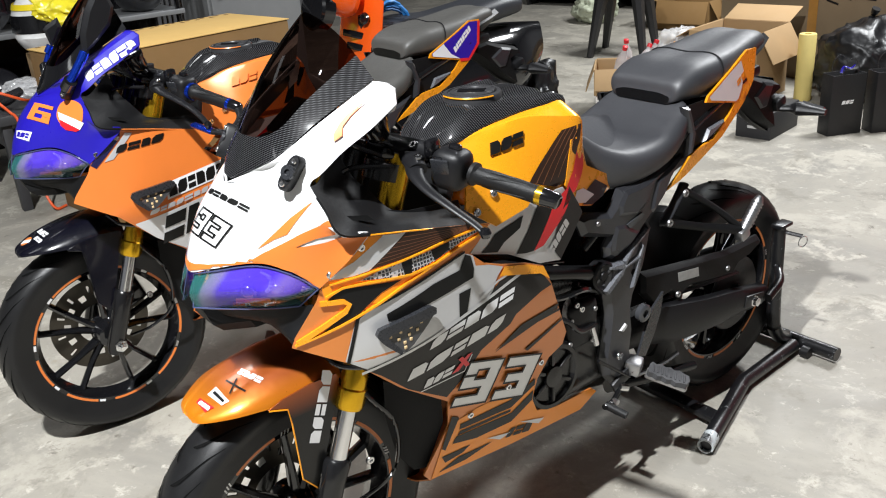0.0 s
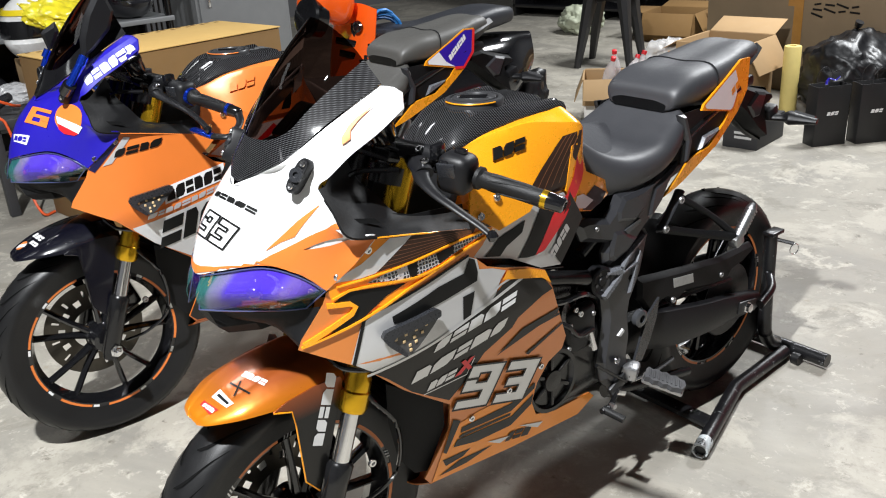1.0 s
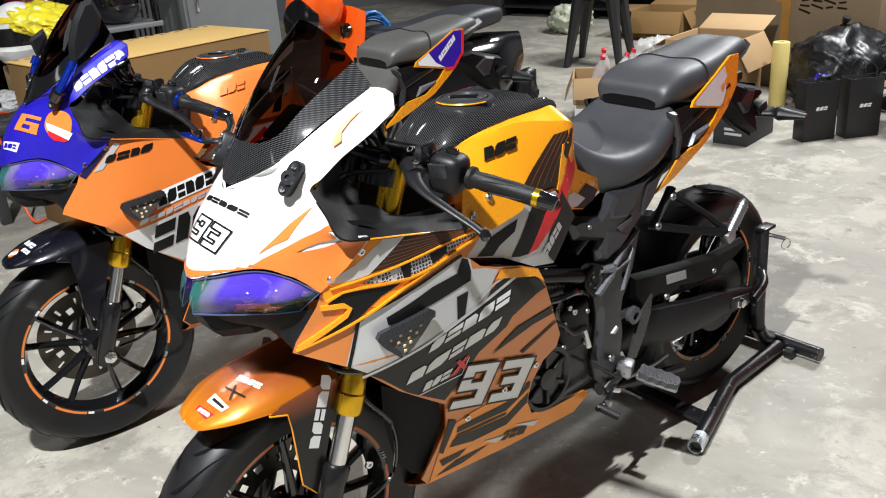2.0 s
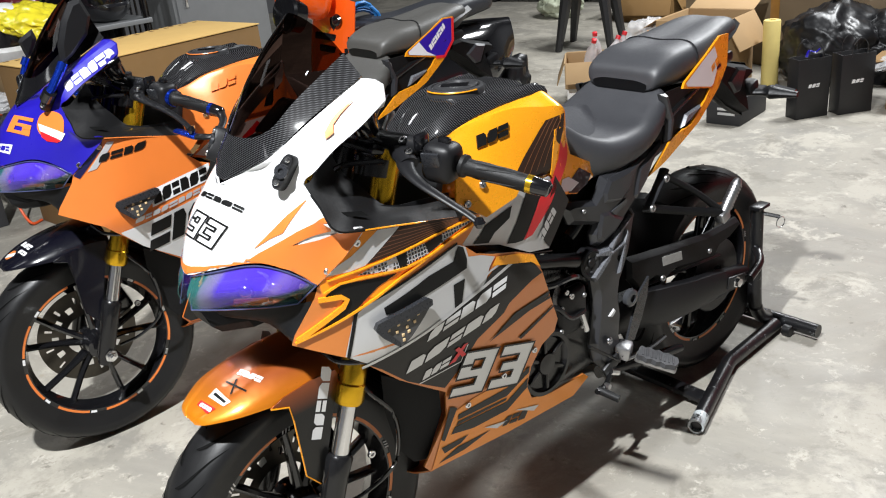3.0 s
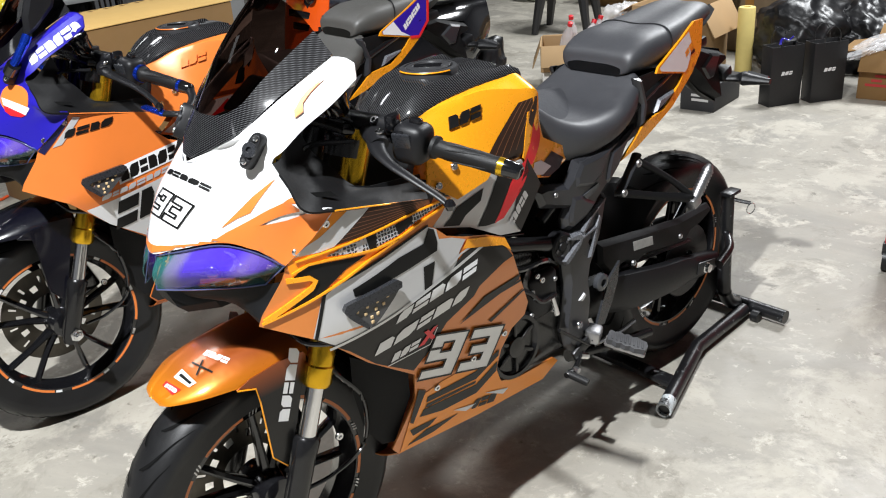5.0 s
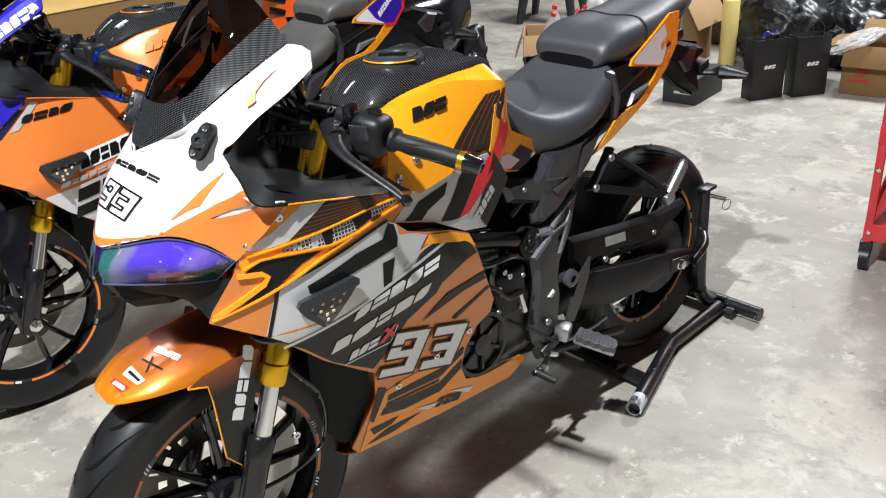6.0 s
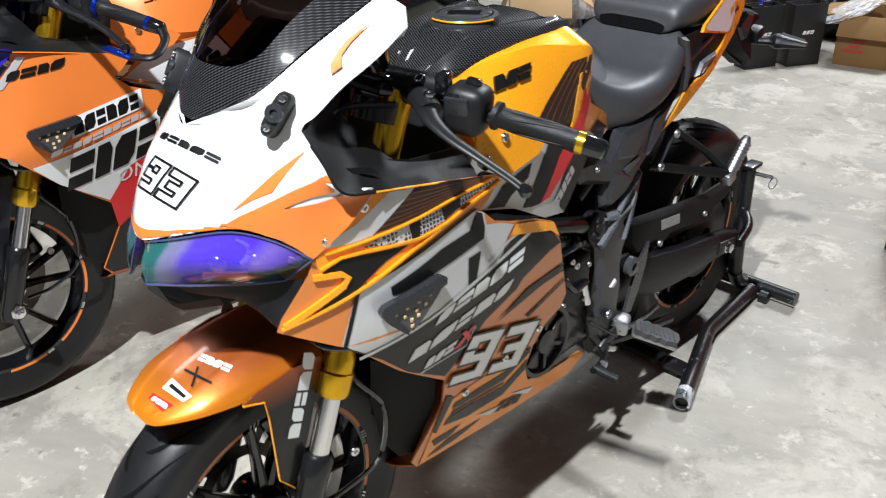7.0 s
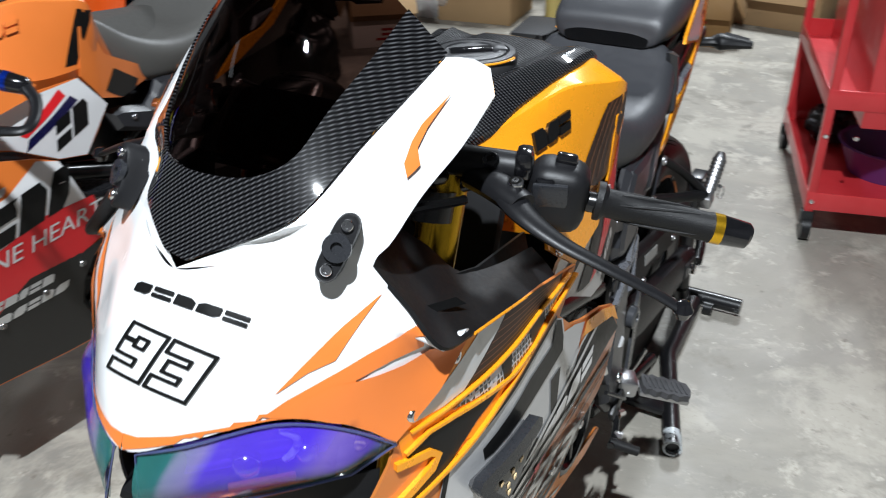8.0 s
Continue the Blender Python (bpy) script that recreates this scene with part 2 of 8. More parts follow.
BLACK_METAL = mat("black_enamelled_metal", (0.006, 0.006, 0.0065), 0.24, 0.0, 0.15, 0.15, 40, 0.04, 300, 0.4, 0.002)
WORN_BLACK = mat("worn_black_steel", (0.012, 0.012, 0.013), 0.34, 0.3, 0, 0.5, 60, 0.2, 200, 0.4, 0.02)
RUBBER = mat("tyre_rubber", (0.0065, 0.0065, 0.007), 0.40, 0, 0, 0.35, 14, 0.15, 500, 0.40, 0.003)
GROOVE = mat("tread_groove", (0.003, 0.003, 0.003), 0.9, spec=0.1)
GRIP = mat("grip_rubber", (0.007, 0.007, 0.0075), 0.5, 0, 0, 0.1, 50, 0.3, 700, 0.3)
SEAT_BLACK = mat("black_seat_vinyl", (0.033, 0.034, 0.039), 0.50, 0, 0, 0.06, 15, 0.12, 1100, 0.75)
SEAT_GREY = mat("grey_seat_vinyl", (0.075, 0.073, 0.068), 0.46, 0, 0, 0.06, 15, 0.15, 1100, 0.5)
CAP_GREY = mat("satin_grey_cap", (0.030, 0.030, 0.032), 0.36, 0, 0, 0.1, 60, 0.05, 700, 0.45)
EDGE_GREY = mat("polished_grey_plastic", (0.045, 0.047, 0.052), 0.24, 0, 0.2, 0.1, 40, 0, 400, 0.5)
DUCT_BLACK = mat("matt_black_plastic", (0.006, 0.006, 0.0065), 0.55, 0, 0, 0.12, 40, 0.08, 900, 0.18)
SATIN_BLACK = mat("satin_black_alloy", (0.007, 0.007, 0.008), 0.40, 0.0, 0, 0.1, 40, 0.05, 500, 0.22)
FRAME_GREY = mat("dark_grey_moulding", (0.024, 0.0245, 0.028), 0.30, 0, 0, 0.10, 40, 0.06, 900, 0.6)
# paler copy of the moulding grey: the light its edges catch, put into colour
LIT_RIDGE_GREY = mat("lit_moulding_edge", (0.13, 0.135, 0.15), 0.28, 0.2, 0.2, 0.1, 40)
LABEL_GREY = mat("scuffed_grey_label", (0.30, 0.30, 0.29), 0.5, 0, 0, 0.3, 60)
PAD_GREY = mat("grey_rubber", (0.055, 0.055, 0.058), 0.6, 0, 0, 0.35, 90, 0.3, 500, 0.3)
STAND_BLACK = scuffed("scuffed_black_paint", (0.008, 0.008, 0.009), (0.22, 0.23, 0.24), 0.66, 0.70)
STAND_END = scuffed("scraped_primer", (0.42, 0.45, 0.46), (0.02, 0.02, 0.02), 0.56, 0.60, 70)
CHROME = mat("polished_steel", (0.75, 0.75, 0.76), 0.16, 1.0, 0, 0.05, 60)
ALLOY = mat("brushed_alloy", (0.42, 0.42, 0.43), 0.38, 1.0, 0, 0.15, 60, 0.2, 300)
DISC_STEEL = mat("brake_disc_steel", (0.11, 0.10, 0.085), 0.38, 1.0, 0, 0.2, 60)
GOLD_ANOD = mat("gold_anodised_alloy", (0.72, 0.42, 0.02), 0.24, 0.9, 0, 0.06, 30)
BLUE_ANOD = mat("blue_anodised_alloy", (0.02, 0.08, 0.75), 0.22, 0.9, 0, 0.06, 30)
CARBON = carbon("carbon_twill")
EDGE_CARBON = carbon("screen_carbon_twill", (-0.56, 0.42, 0.65))
LENS = film_lens("colour_shift_lens")
LENS_EDGE = mat("tinted_lens_edge", (0.05, 0.06, 0.14), 0.15, 0, 0.8)
VIOLET = mat("violet_film_reflector", (0.13, 0.05, 0.80), 0.22, 0.2, 1.0, 0.25, 40)
SMOKE = clear("smoked_screen", (0.085, 0.052, 0.044), 0.012, 1.24)
SMOKED_LENS = mat("smoked_indicator_lens", (0.050, 0.050, 0.052), 0.16, 0, 0.4, 0.3, 120)
AMBER = mat("amber_diode", (0.75, 0.55, 0.30), 0.3)
SCOOTER_RED = mat("vermilion_gloss_paint", (0.80, 0.10, 0.008), 0.2, 0, 0.6, 0.04, 10)

# ---- mesh helpers ----


def part(name, bm, material, parent=None, label="", smooth=40):
    me = bpy.data.meshes.new(name)
    bm.normal_update()
    bm.to_mesh(me)
    bm.free()
    me.materials.append(material)
    if smooth:
        me.shade_smooth()
        me.set_sharp_from_angle(angle=radians(smooth))
    ob = new(name, me)
    if parent:
        ob.parent = parent
    if label:
        ob["label"] = label
    return ob


def thing(name, m, label, category, group="", kind=""):
    ob = new(name)
    ob.matrix_world = m
    return tagged(ob, label, category, group, kind)


def add_box(bm, size, m=Matrix(), bevel=0.0, seg=2):
    geo = bmesh.ops.create_cube(bm, size=1.0)
    vs = geo["verts"]
    bmesh.ops.scale(bm, vec=size, verts=vs)
    if bevel:
        es = list({e for v in vs for e in v.link_edges})
        r = bmesh.ops.bevel(bm, geom=es, offset=bevel, segments=seg, affect="EDGES", profile=0.5)
        vs = list({v for f in r["faces"] for v in f.verts} | {v for v in vs if v.is_valid})
    bmesh.ops.transform(bm, matrix=m, verts=vs)
    return bm


def box(size, m=Matrix(), bevel=0.0, seg=2):
    return add_box(bmesh.new(), size, m, bevel, seg)


def smooth_path(pts, n=6):
    """Points along a smooth curve through pts."""
    p = [Vector(q) for q in pts]
    if len(p) < 3:
        return p
    p = [p[0] * 2 - p[1]] + p + [p[-1] * 2 - p[-2]]
    out = []
    for i in range(1, len(p) - 2):
        for k in range(n):
            t = k / n
            a, b, c, d = p[i - 1], p[i], p[i + 1], p[i + 2]
            out.append(0.5 * ((2 * b) + (c - a) * t + (2 * a - 5 * b + 4 * c - d) * t * t + (3 * b - a - 3 * c + d) * t ** 3))
    out.append(p[-2])
    return out


def add_tube(bm, pts, r, seg=12, smooth=0, flat=1.0, up=(0, 0, 1)):
    """A tube along pts; r is one radius or one for each point; flat squeezes it along its second axis."""
    pts = smooth_path(pts, smooth) if smooth else [Vector(q) for q in pts]
    if not isinstance(r, (int, float)):
        k = np.linspace(0, len(r) - 1, len(pts))
        rad = list(np.interp(k, range(len(r)), r))
    else:
        rad = [r] * len(pts)
    rings = []
    for i, p in enumerate(pts):
        d = (pts[min(i + 1, len(pts) - 1)] - pts[max(i - 1, 0)]).normalized()
        u = Vector(up)
        if abs(d.dot(u)) > 0.95:
            u = Vector((1, 0, 0))
        a = d.cross(u).normalized()
        b = a.cross(d)
        rings.append([bm.verts.new(p + (a * math.cos(w) + b * math.sin(w) * flat) * rad[i]) for w in [2 * math.pi * k / seg for k in range(seg)]])
    for q, s in zip(rings, rings[1:]):
        for k in range(seg):
            bm.faces.new((q[k], q[(k + 1) % seg], s[(k + 1) % seg], s[k]))
    bm.faces.new(rings[0][::-1])
    bm.faces.new(rings[-1])
    return bm


def tube(pts, r, seg=12, smooth=0, flat=1.0, up=(0, 0, 1)):
    return add_tube(bmesh.new(), pts, r, seg, smooth, flat, up)


def add_lathe(bm, profile, m=Matrix(), seg=48, close=False):
    """Profile of (radius, height) turned about the local z axis."""
    rings = []
    for r, h in profile:
        rings.append([bm.verts.new(m @ Vector((r * math.cos(w), r * math.sin(w), h))) for w in [2 * math.pi * k / seg for k in range(seg)]])
    pairs = list(zip(rings, rings[1:])) + ([(rings[-1], rings[0])] if close else [])
    for q, s in pairs:
        for k in range(seg):
            bm.faces.new((q[k], q[(k + 1) % seg], s[(k + 1) % seg], s[k]))
    if not close:
        if profile[0][0] > 1e-5:
            bm.faces.new(rings[0][::-1])
        if profile[-1][0] > 1e-5:
            bm.faces.new(rings[-1])
    bmesh.ops.recalc_face_normals(bm, faces=bm.faces)
    return bm


def lathe(profile, m=Matrix(), seg=48, close=False):
    return add_lathe(bmesh.new(), profile, m, seg, close)


AXIS_X = pose(0, 0, 0, 0, 90, 0)


def fill(poly, step):
    """Triangles over a flat outline, with inner points every step."""
    n = len(poly)
    pts, edges = [Vector(p) for p in poly], [(i, (i + 1) % n) for i in range(n)]
    out = []
    for i in range(n):
        a, b = pts[i], pts[(i + 1) % n]
        k = max(1, int((b - a).length / step))
        out += [a + (b - a) * (j / k) for j in range(k)]
    m = len(out)
    xs, ys = [p.x for p in out], [p.y for p in out]
    for i in range(int((max(xs) - min(xs)) / step) + 1):
        for j in range(int((max(ys) - min(ys)) / step) + 1):
            out.append(Vector((min(xs) + (i + 0.5 + 0.23 * (j % 2)) * step, min(ys) + (j + 0.5) * step)))
    r = delaunay_2d_cdt(out, [(i, (i + 1) % m) for i in range(m)], [list(range(m))], 1, 1e-6)
    return r[0], [f for f in r[2] if len(f) == 3]


def rounded(poly, n=2, r=0.25):
    """Cuts the corners of an outline n times."""
    pts = [Vector(p) for p in poly]
    for _ in range(n):
        out = []
        for a, b in zip(pts, pts[1:] + pts[:1]):
            out += [a.lerp(b, r), a.lerp(b, 1 - r)]
        pts = out
    return pts


def panel(poly, fn, thick=0.003, step=0.02, flip=False):
    """A thin curved shell over the outline; fn gives the place of (u, v)."""
    vs, fs = fill(poly, step)
    bm = bmesh.new()
    front = [bm.verts.new(fn(p.x, p.y)) for p in vs]
    for f in fs:
        try:
            bm.faces.new([front[i] for i in (f[::-1] if flip else f)])
        except ValueError:
            pass
    bm.normal_update()
    bm.verts.index_update()
    rim = [e for e in bm.edges if len(e.link_faces) == 1]
    faces = list(bm.faces)
    back = {v: bm.verts.new(v.co - v.normal * thick) for v in front}
    for f in faces:
        bm.faces.new([back[v] for v in reversed(f.verts)])
    for e in rim:
        lp = e.link_loops[0]
        a, b = lp.vert, lp.link_loop_next.vert
        bm.faces.new((b, a, back[a], back[b]))
    return bm


def pillow(poly, fn, thick=0.012, edge=0.014, step=0.03, flip=False):
    """A moulded plate with a flat face and a chamfered rim of the width edge. fn(u, v, lift) gives places."""
    p = [Vector(q) for q in poly]
    turn = 1 if sum(a.x * b.y - b.x * a.y for a, b in zip(p, p[1:] + p[:1])) > 0 else -1
    inner = []
    for a, b, c in zip(p[-1:] + p[:-1], p, p[1:] + p[:1]):
        d1, d2 = (b - a).normalized(), (c - b).normalized()
        n1, n2 = Vector((-d1.y, d1.x)) * turn, Vector((-d2.y, d2.x)) * turn
        n = (n1 + n2).normalized()
        inner.append(b + n * min(edge / max(0.45, n.dot(n1)), 0.45 * min((b - a).length, (c - b).length) + edge * 0.35))
    vs, fs = fill(inner, step)
    bm = bmesh.new()
    face = [bm.verts.new(fn(q[0], q[1], 0.0)) for q in vs]
    for f in fs:
        bm.faces.new([face[i] for i in (f[::-1] if flip else f)])
    m = len(p)
    rings = []
    for poly2, lift in ((inner, 0.0), (p, -thick * 0.75), (p, -thick - 0.003)):
        rings.append([bm.verts.new(fn(*poly2[i].lerp(poly2[(i + 1) % m], j / 3), lift)) for i in range(m) for j in range(3)])
    for r0, r1 in zip(rings, rings[1:]):
        for i in range(len(r0)):
            j = (i + 1) % len(r0)
            q = (r0[i], r1[i], r1[j], r0[j])
            bm.faces.new(q if (turn < 0) == flip else q[::-1])
    return bm


def mirrored(bm):
    out = bm.copy()
    bmesh.ops.scale(out, vec=(-1, 1, 1), verts=out.verts)
    bmesh.ops.reverse_faces(out, faces=out.faces)
    return out


def net(rows, su=5, sv=5):
    """A smooth surface through a net of points: the grid of its places."""
    cols = [smooth_path(r, su) for r in rows]
    grid = [smooth_path([c[i] for c in cols], sv) for i in range(len(cols[0]))]
    return [list(r) for r in zip(*grid)]


def skin(grid, thick=0.0, keep=None, flip=False):
    bm = bmesh.new()
    v = [[bm.verts.new(p) for p in r] for r in grid]
    for j in range(len(v) - 1):
        for i in range(len(v[0]) - 1):
            if keep and not keep(i / (len(v[0]) - 1), j / (len(v) - 1)):
                continue
            q = (v[j][i], v[j][i + 1], v[j + 1][i + 1], v[j + 1][i])
            bm.faces.new(q[::-1] if flip else q)
    bmesh.ops.delete(bm, geom=[x for x in bm.verts if not x.link_faces], context="VERTS")
    bmesh.ops.remove_doubles(bm, verts=bm.verts, dist=1e-5)
    bm.normal_update()
    if thick:
        front = list(bm.verts)
        faces, rim = list(bm.faces), [e for e in bm.edges if len(e.link_faces) == 1]
        back = {a: bm.verts.new(a.co - a.normal * thick) for a in front}
        for f in faces:
            bm.faces.new([back[a] for a in reversed(f.verts)])
        for e in rim:
            lp = e.link_loops[0]
            a, b = lp.vert, lp.link_loop_next.vert
            bm.faces.new((b, a, back[a], back[b]))
    return bm


def half_net(rows):
    """Rows given from the centre to one side, mirrored to both."""
    return [[(-x, y, z) for x, y, z in r[:0:-1]] + list(r) for r in rows]


def glyph(text, size, shear=0.0, fat=0.0):
    """Flat triangles of a text in the built-in font."""
    cu = bpy.data.curves.new("glyph", "FONT")
    cu.body, cu.size, cu.shear, cu.offset, cu.resolution_u = text, size, shear, fat, 2
    ob = bpy.data.objects.new("glyph", cu)
    me = bpy.data.meshes.new_from_object(ob)
    vs = [v.co.xy.copy() for v in me.vertices]
    fs = [tuple(p.vertices) for p in me.polygons]
    bpy.data.meshes.remove(me)
    bpy.data.objects.remove(ob)
    bpy.data.curves.remove(cu)
    return vs, fs


def blocks(n, w, h, slant=0.25, gap=0.32, seed=1):
    """A row of plain slanted bars of uneven width with cut corners, standing in for a brand mark."""
    rnd = random.Random(seed)
    wide = [rnd.uniform(0.8, 1.2) for _ in range(n)]
    k, a, polys, s = w / sum(wide), 0.0, [], slant * h
    for j, q in enumerate(wide):
        b = a + q * k
        e = b - gap * w / n
        x = lambda u, v: (a + (e - a) * u + s * v, h * v)
        if (j + seed) % 3 == 0:
            polys.append([x(0, 0), x(0.75, 0), x(1, 0.28), x(1, 1), x(0.25, 1), x(0, 0.72)])
        elif (j + seed) % 3 == 1:
            polys += [[x(0, 0), x(1, 0), x(1, 0.40), x(0, 0.40)], [x(0, 0.56), x(1, 0.56), x(1, 1), x(0, 1)]]
        else:
            polys.append([x(0, 0), x(1, 0), x(1, 0.75), x(0.75, 1), x(0, 1)])
        a = b
    return polys


def place2d(vs, origin, right, up):
    o, r, u = Vector(origin), Vector(right), Vector(up)
    return [o + r * p[0] + u * p[1] for p in vs]


def sticker(polys, fn, lift, step=0.015, flip=False):
    """Flat outlines laid on a surface fn(u, v, lift)."""
    bm = bmesh.new()
    for poly in polys:
        vs, fs = fill(poly, step)
        q = [bm.verts.new(fn(p[0], p[1], lift)) for p in vs]
        for f in fs:
            bm.faces.new([q[i] for i in (f[::-1] if flip else f)])
    return bm


def sticker_text(text, size, fn, lift, origin, right, up, shear=0.0, fat=0.0, flip=False):
    vs, fs = glyph(text, size, shear, fat)
    vs = place2d(vs, origin, right, up)
    bm = bmesh.new()
    q = [bm.verts.new(fn(p[0], p[1], lift)) for p in vs]
    for f in fs:
        try:
            bm.faces.new([q[i] for i in (f[::-1] if flip else f)])
        except ValueError:
            pass
    return bm


def ribbon(line, w):
    """The outline of a strip of width w along a flat line."""
    p = [Vector(q) for q in line]
    a, b = [], []
    for i, q in enumerate(p):
        d = (p[min(i + 1, len(p) - 1)] - p[max(i - 1, 0)]).normalized()
        nrm = Vector((-d.y, d.x))
        a.append(q + nrm * w / 2)
        b.append(q - nrm * w / 2)
    return a + b[::-1]


def ring_line(poly, w, fn, lift, flip=False):
    """A closed line of width w along a flat outline."""
    p = [Vector(q) for q in poly]
    area = sum(a.x * b.y - b.x * a.y for a, b in zip(p, p[1:] + p[:1]))
    ins, outs = [], []
    for a, b, c in zip(p[-1:] + p[:-1], p, p[1:] + p[:1]):
        d1, d2 = (b - a).normalized(), (c - b).normalized()
        n = Vector((-d1.y - d2.y, d1.x + d2.x))
        n = n.normalized() / max(0.5, Vector((-d1.y, d1.x)).dot(n.normalized())) * (1 if area > 0 else -1)
        ins.append(b + n * w * 0.2)
        outs.append(b - n * w * 0.8)
    bm = bmesh.new()
    k, n = 4, len(p)
    rows = [[bm.verts.new(fn(*(r[i].lerp(r[(i + 1) % n], j / k)), lift)) for i in range(n) for j in range(k)] for r in (ins, outs)]
    m = n * k
    for i in range(m):
        f = (rows[0][i], rows[0][(i + 1) % m], rows[1][(i + 1) % m], rows[1][i])
        bm.faces.new(f[::-1] if flip else f)
    return bm


def caster(bm_or_tree, origin, n):
    """fn(u, v, lift) that casts flat points along -n onto a mesh."""
    tree = bm_or_tree
    o, n = Vector(origin), Vector(n).normalized()
    ax = Vector((0, 0, 1)).cross(n).normalized()
    ay = n.cross(ax)

    def fn(u, v, lift):
        s = o + ax * u + ay * v + n * 0.3
        hit, nrm, _, _ = tree.ray_cast(s, -n)
        if hit is None:
            hit, nrm, _, _ = tree.find_nearest(o + ax * u + ay * v)
        if nrm.dot(n) < 0:
            nrm = -nrm
        return hit + nrm * lift

    return fn

# ---- the motorcycles: local x to the rider's left, y to the rear, z up, front axle over the origin ----


def flank(y, z):
    """How far the side fairing bulges at (y, z)."""
    low = 0.25 - 0.12 * (y - 0.3)
    return 0.24 - low * max(0, 0.69 - z) - 0.1 * max(0, z - 0.69) - 1.2 * max(0, 0.2 - y) ** 2


def on_flank(y, z, lift=0.0):
    return Vector((flank(y, z) + lift, y, z))


def on_right(y, z, lift=0.0):
    return Vector((-flank(y, z) - lift, y, z))


def bolt_head(parent, p, r=0.008, material=CHROME, d=(1, 0, 0)):
    m = Matrix.Translation(p) @ Vector(d).to_track_quat("Z", "Y").to_matrix().to_4x4()
    part("bolt", lathe([(r, 0), (r, r * 0.35), (r * 0.8, r * 0.6), (r * 0.45, r * 0.6), (r * 0.4, r * 0.25), (0.0001, r * 0.25)], m, 14), material, parent)


def decals(polys, make, material, parent):
    for q in polys:
        part("decal", make(q), material, parent)


def wheel(bike, name, centre, R, W, rim_r, stripe, ticks, y_spokes=5, phase=0.0, second=None):
    hub = new(name)
    hub.parent = bike
    hub.location = centre
    # tyre: rounded section
    prof = []
    for k in range(-10, 11):
        a = k / 10 * 1.9
        x = W * 0.5 * math.sin(min(max(a, -1.57), 1.57)) * (1.0 if abs(a) < 1.57 else 1.0 - (abs(a) - 1.57) * 0.55)
        crown = R - (R - rim_r - 0.012) * (1 - math.cos(min(abs(a), 1.57))) * 0.55 - max(0, abs(a) - 1.57) * (R - rim_r) * 1.15
        prof.append((crown, x))
    prof.append((rim_r - 0.006, prof[-1][1] * 0.9))
    prof.insert(0, (rim_r - 0.006, prof[0][1] * 0.9))
    part("tyre", lathe(prof, AXIS_X, 80, close=True), RUBBER, hub, "worn black road tyre", 60)
    # slanted tread grooves, two rows
    for row in (-1, 1):
        bm = bmesh.new()
        pts = []
        for k in range(6):
            t = k / 5
            ax = row * W * (0.06 + 0.40 * t)
            a = math.asin(min(abs(ax) / (W * 0.5), 0.999))
            pts.append((ax, 0.40 * t - 0.1 * math.sin(t * 3), R - (R - rim_r - 0.012) * (1 - math.cos(a)) * 0.55 + 0.0016))
        for (x1, g1, r1), (x2, g2, r2), w1, w2 in zip(pts, pts[1:], (0.004, 0.016, 0.024, 0.022, 0.014), (0.016, 0.024, 0.022, 0.014, 0.003)):
            q = [(x1, g1 - w1, r1), (x1, g1 + w1, r1), (x2, g2 + w2, r2), (x2, g2 - w2, r2)]
            bm.faces.new([bm.verts.new((x, r * math.sin(g), r * math.cos(g))) for x, g, r in q])
        bmesh.ops.remove_doubles(bm, verts=bm.verts, dist=1e-5)
        first = part("tread_groove", bm, GROOVE, hub)
        for k in range(1, 24):
            ob = new("tread_groove", first.data)
            ob.parent = hub
            ob.matrix_basis = pose(0, 0, 0, -360 * k / 24 - (7.5 if row > 0 else 0), 0, 0)
    # rim
    w = W * 0.36
    part("rim", lathe([(rim_r + 0.008, -w), (rim_r + 0.008, -w + 0.006), (rim_r - 0.012, -w * 0.7), (rim_r - 0.022, 0), (rim_r - 0.012, w * 0.7), (rim_r + 0.008, w - 0.006),
                       (rim_r + 0.008, w), (rim_r - 0.016, w * 0.96), (rim_r - 0.032, 0), (rim_r - 0.016, -w * 0.96)], AXIS_X, 64, close=True), GLOSS_BLACK, hub)
    for k in range(y_spokes):
        for s in (-1, 1):
            a = 2 * math.pi * k / y_spokes + phase
            a1, a2 = a + s * 0.16, a + s * 0.24
            bm = tube([(0.0, 0.036 * math.sin(a1), 0.036 * math.cos(a1)), (0, 0.10 * math.sin(a + s * 0.2), 0.10 * math.cos(a + s * 0.2)),
                       (0.0, (rim_r - 0.022) * math.sin(a2), (rim_r - 0.022) * math.cos(a2))], (0.012, 0.0085, 0.009), 8, 4, 1.0, (1, 0, 0))
            bmesh.ops.scale(bm, vec=(1.5, 1, 1), verts=bm.verts)
            part("spoke", bm, GLOSS_BLACK, hub)
    part("hub", lathe([(0.02, -0.055), (0.034, -0.05), (0.04, -0.03), (0.044, 0), (0.04, 0.03), (0.034, 0.05), (0.02, 0.055)], AXIS_X, 28), GLOSS_BLACK, hub)
    # rim tape: coloured arcs with pale ticks
    xr = w + 0.0015
    for i in range(ticks):
        bm = bmesh.new()
        a0, a1 = 2 * math.pi * (i + 0.06) / ticks, 2 * math.pi * (i + 0.72) / ticks
        ring = [(r, a0 + (a1 - a0) * j / 14) for j in range(15) for r in (rim_r - 0.013, rim_r + 0.0045)]
        vs = [bm.verts.new((xr - (0.002 if r < rim_r else 0), r * math.sin(a), r * math.cos(a))) for r, a in ring]
        for j in range(14):
            bm.faces.new((vs[2 * j], vs[2 * j + 1], vs[2 * j + 3], vs[2 * j + 2]))
        part("rim_tape", bm, stripe, hub)
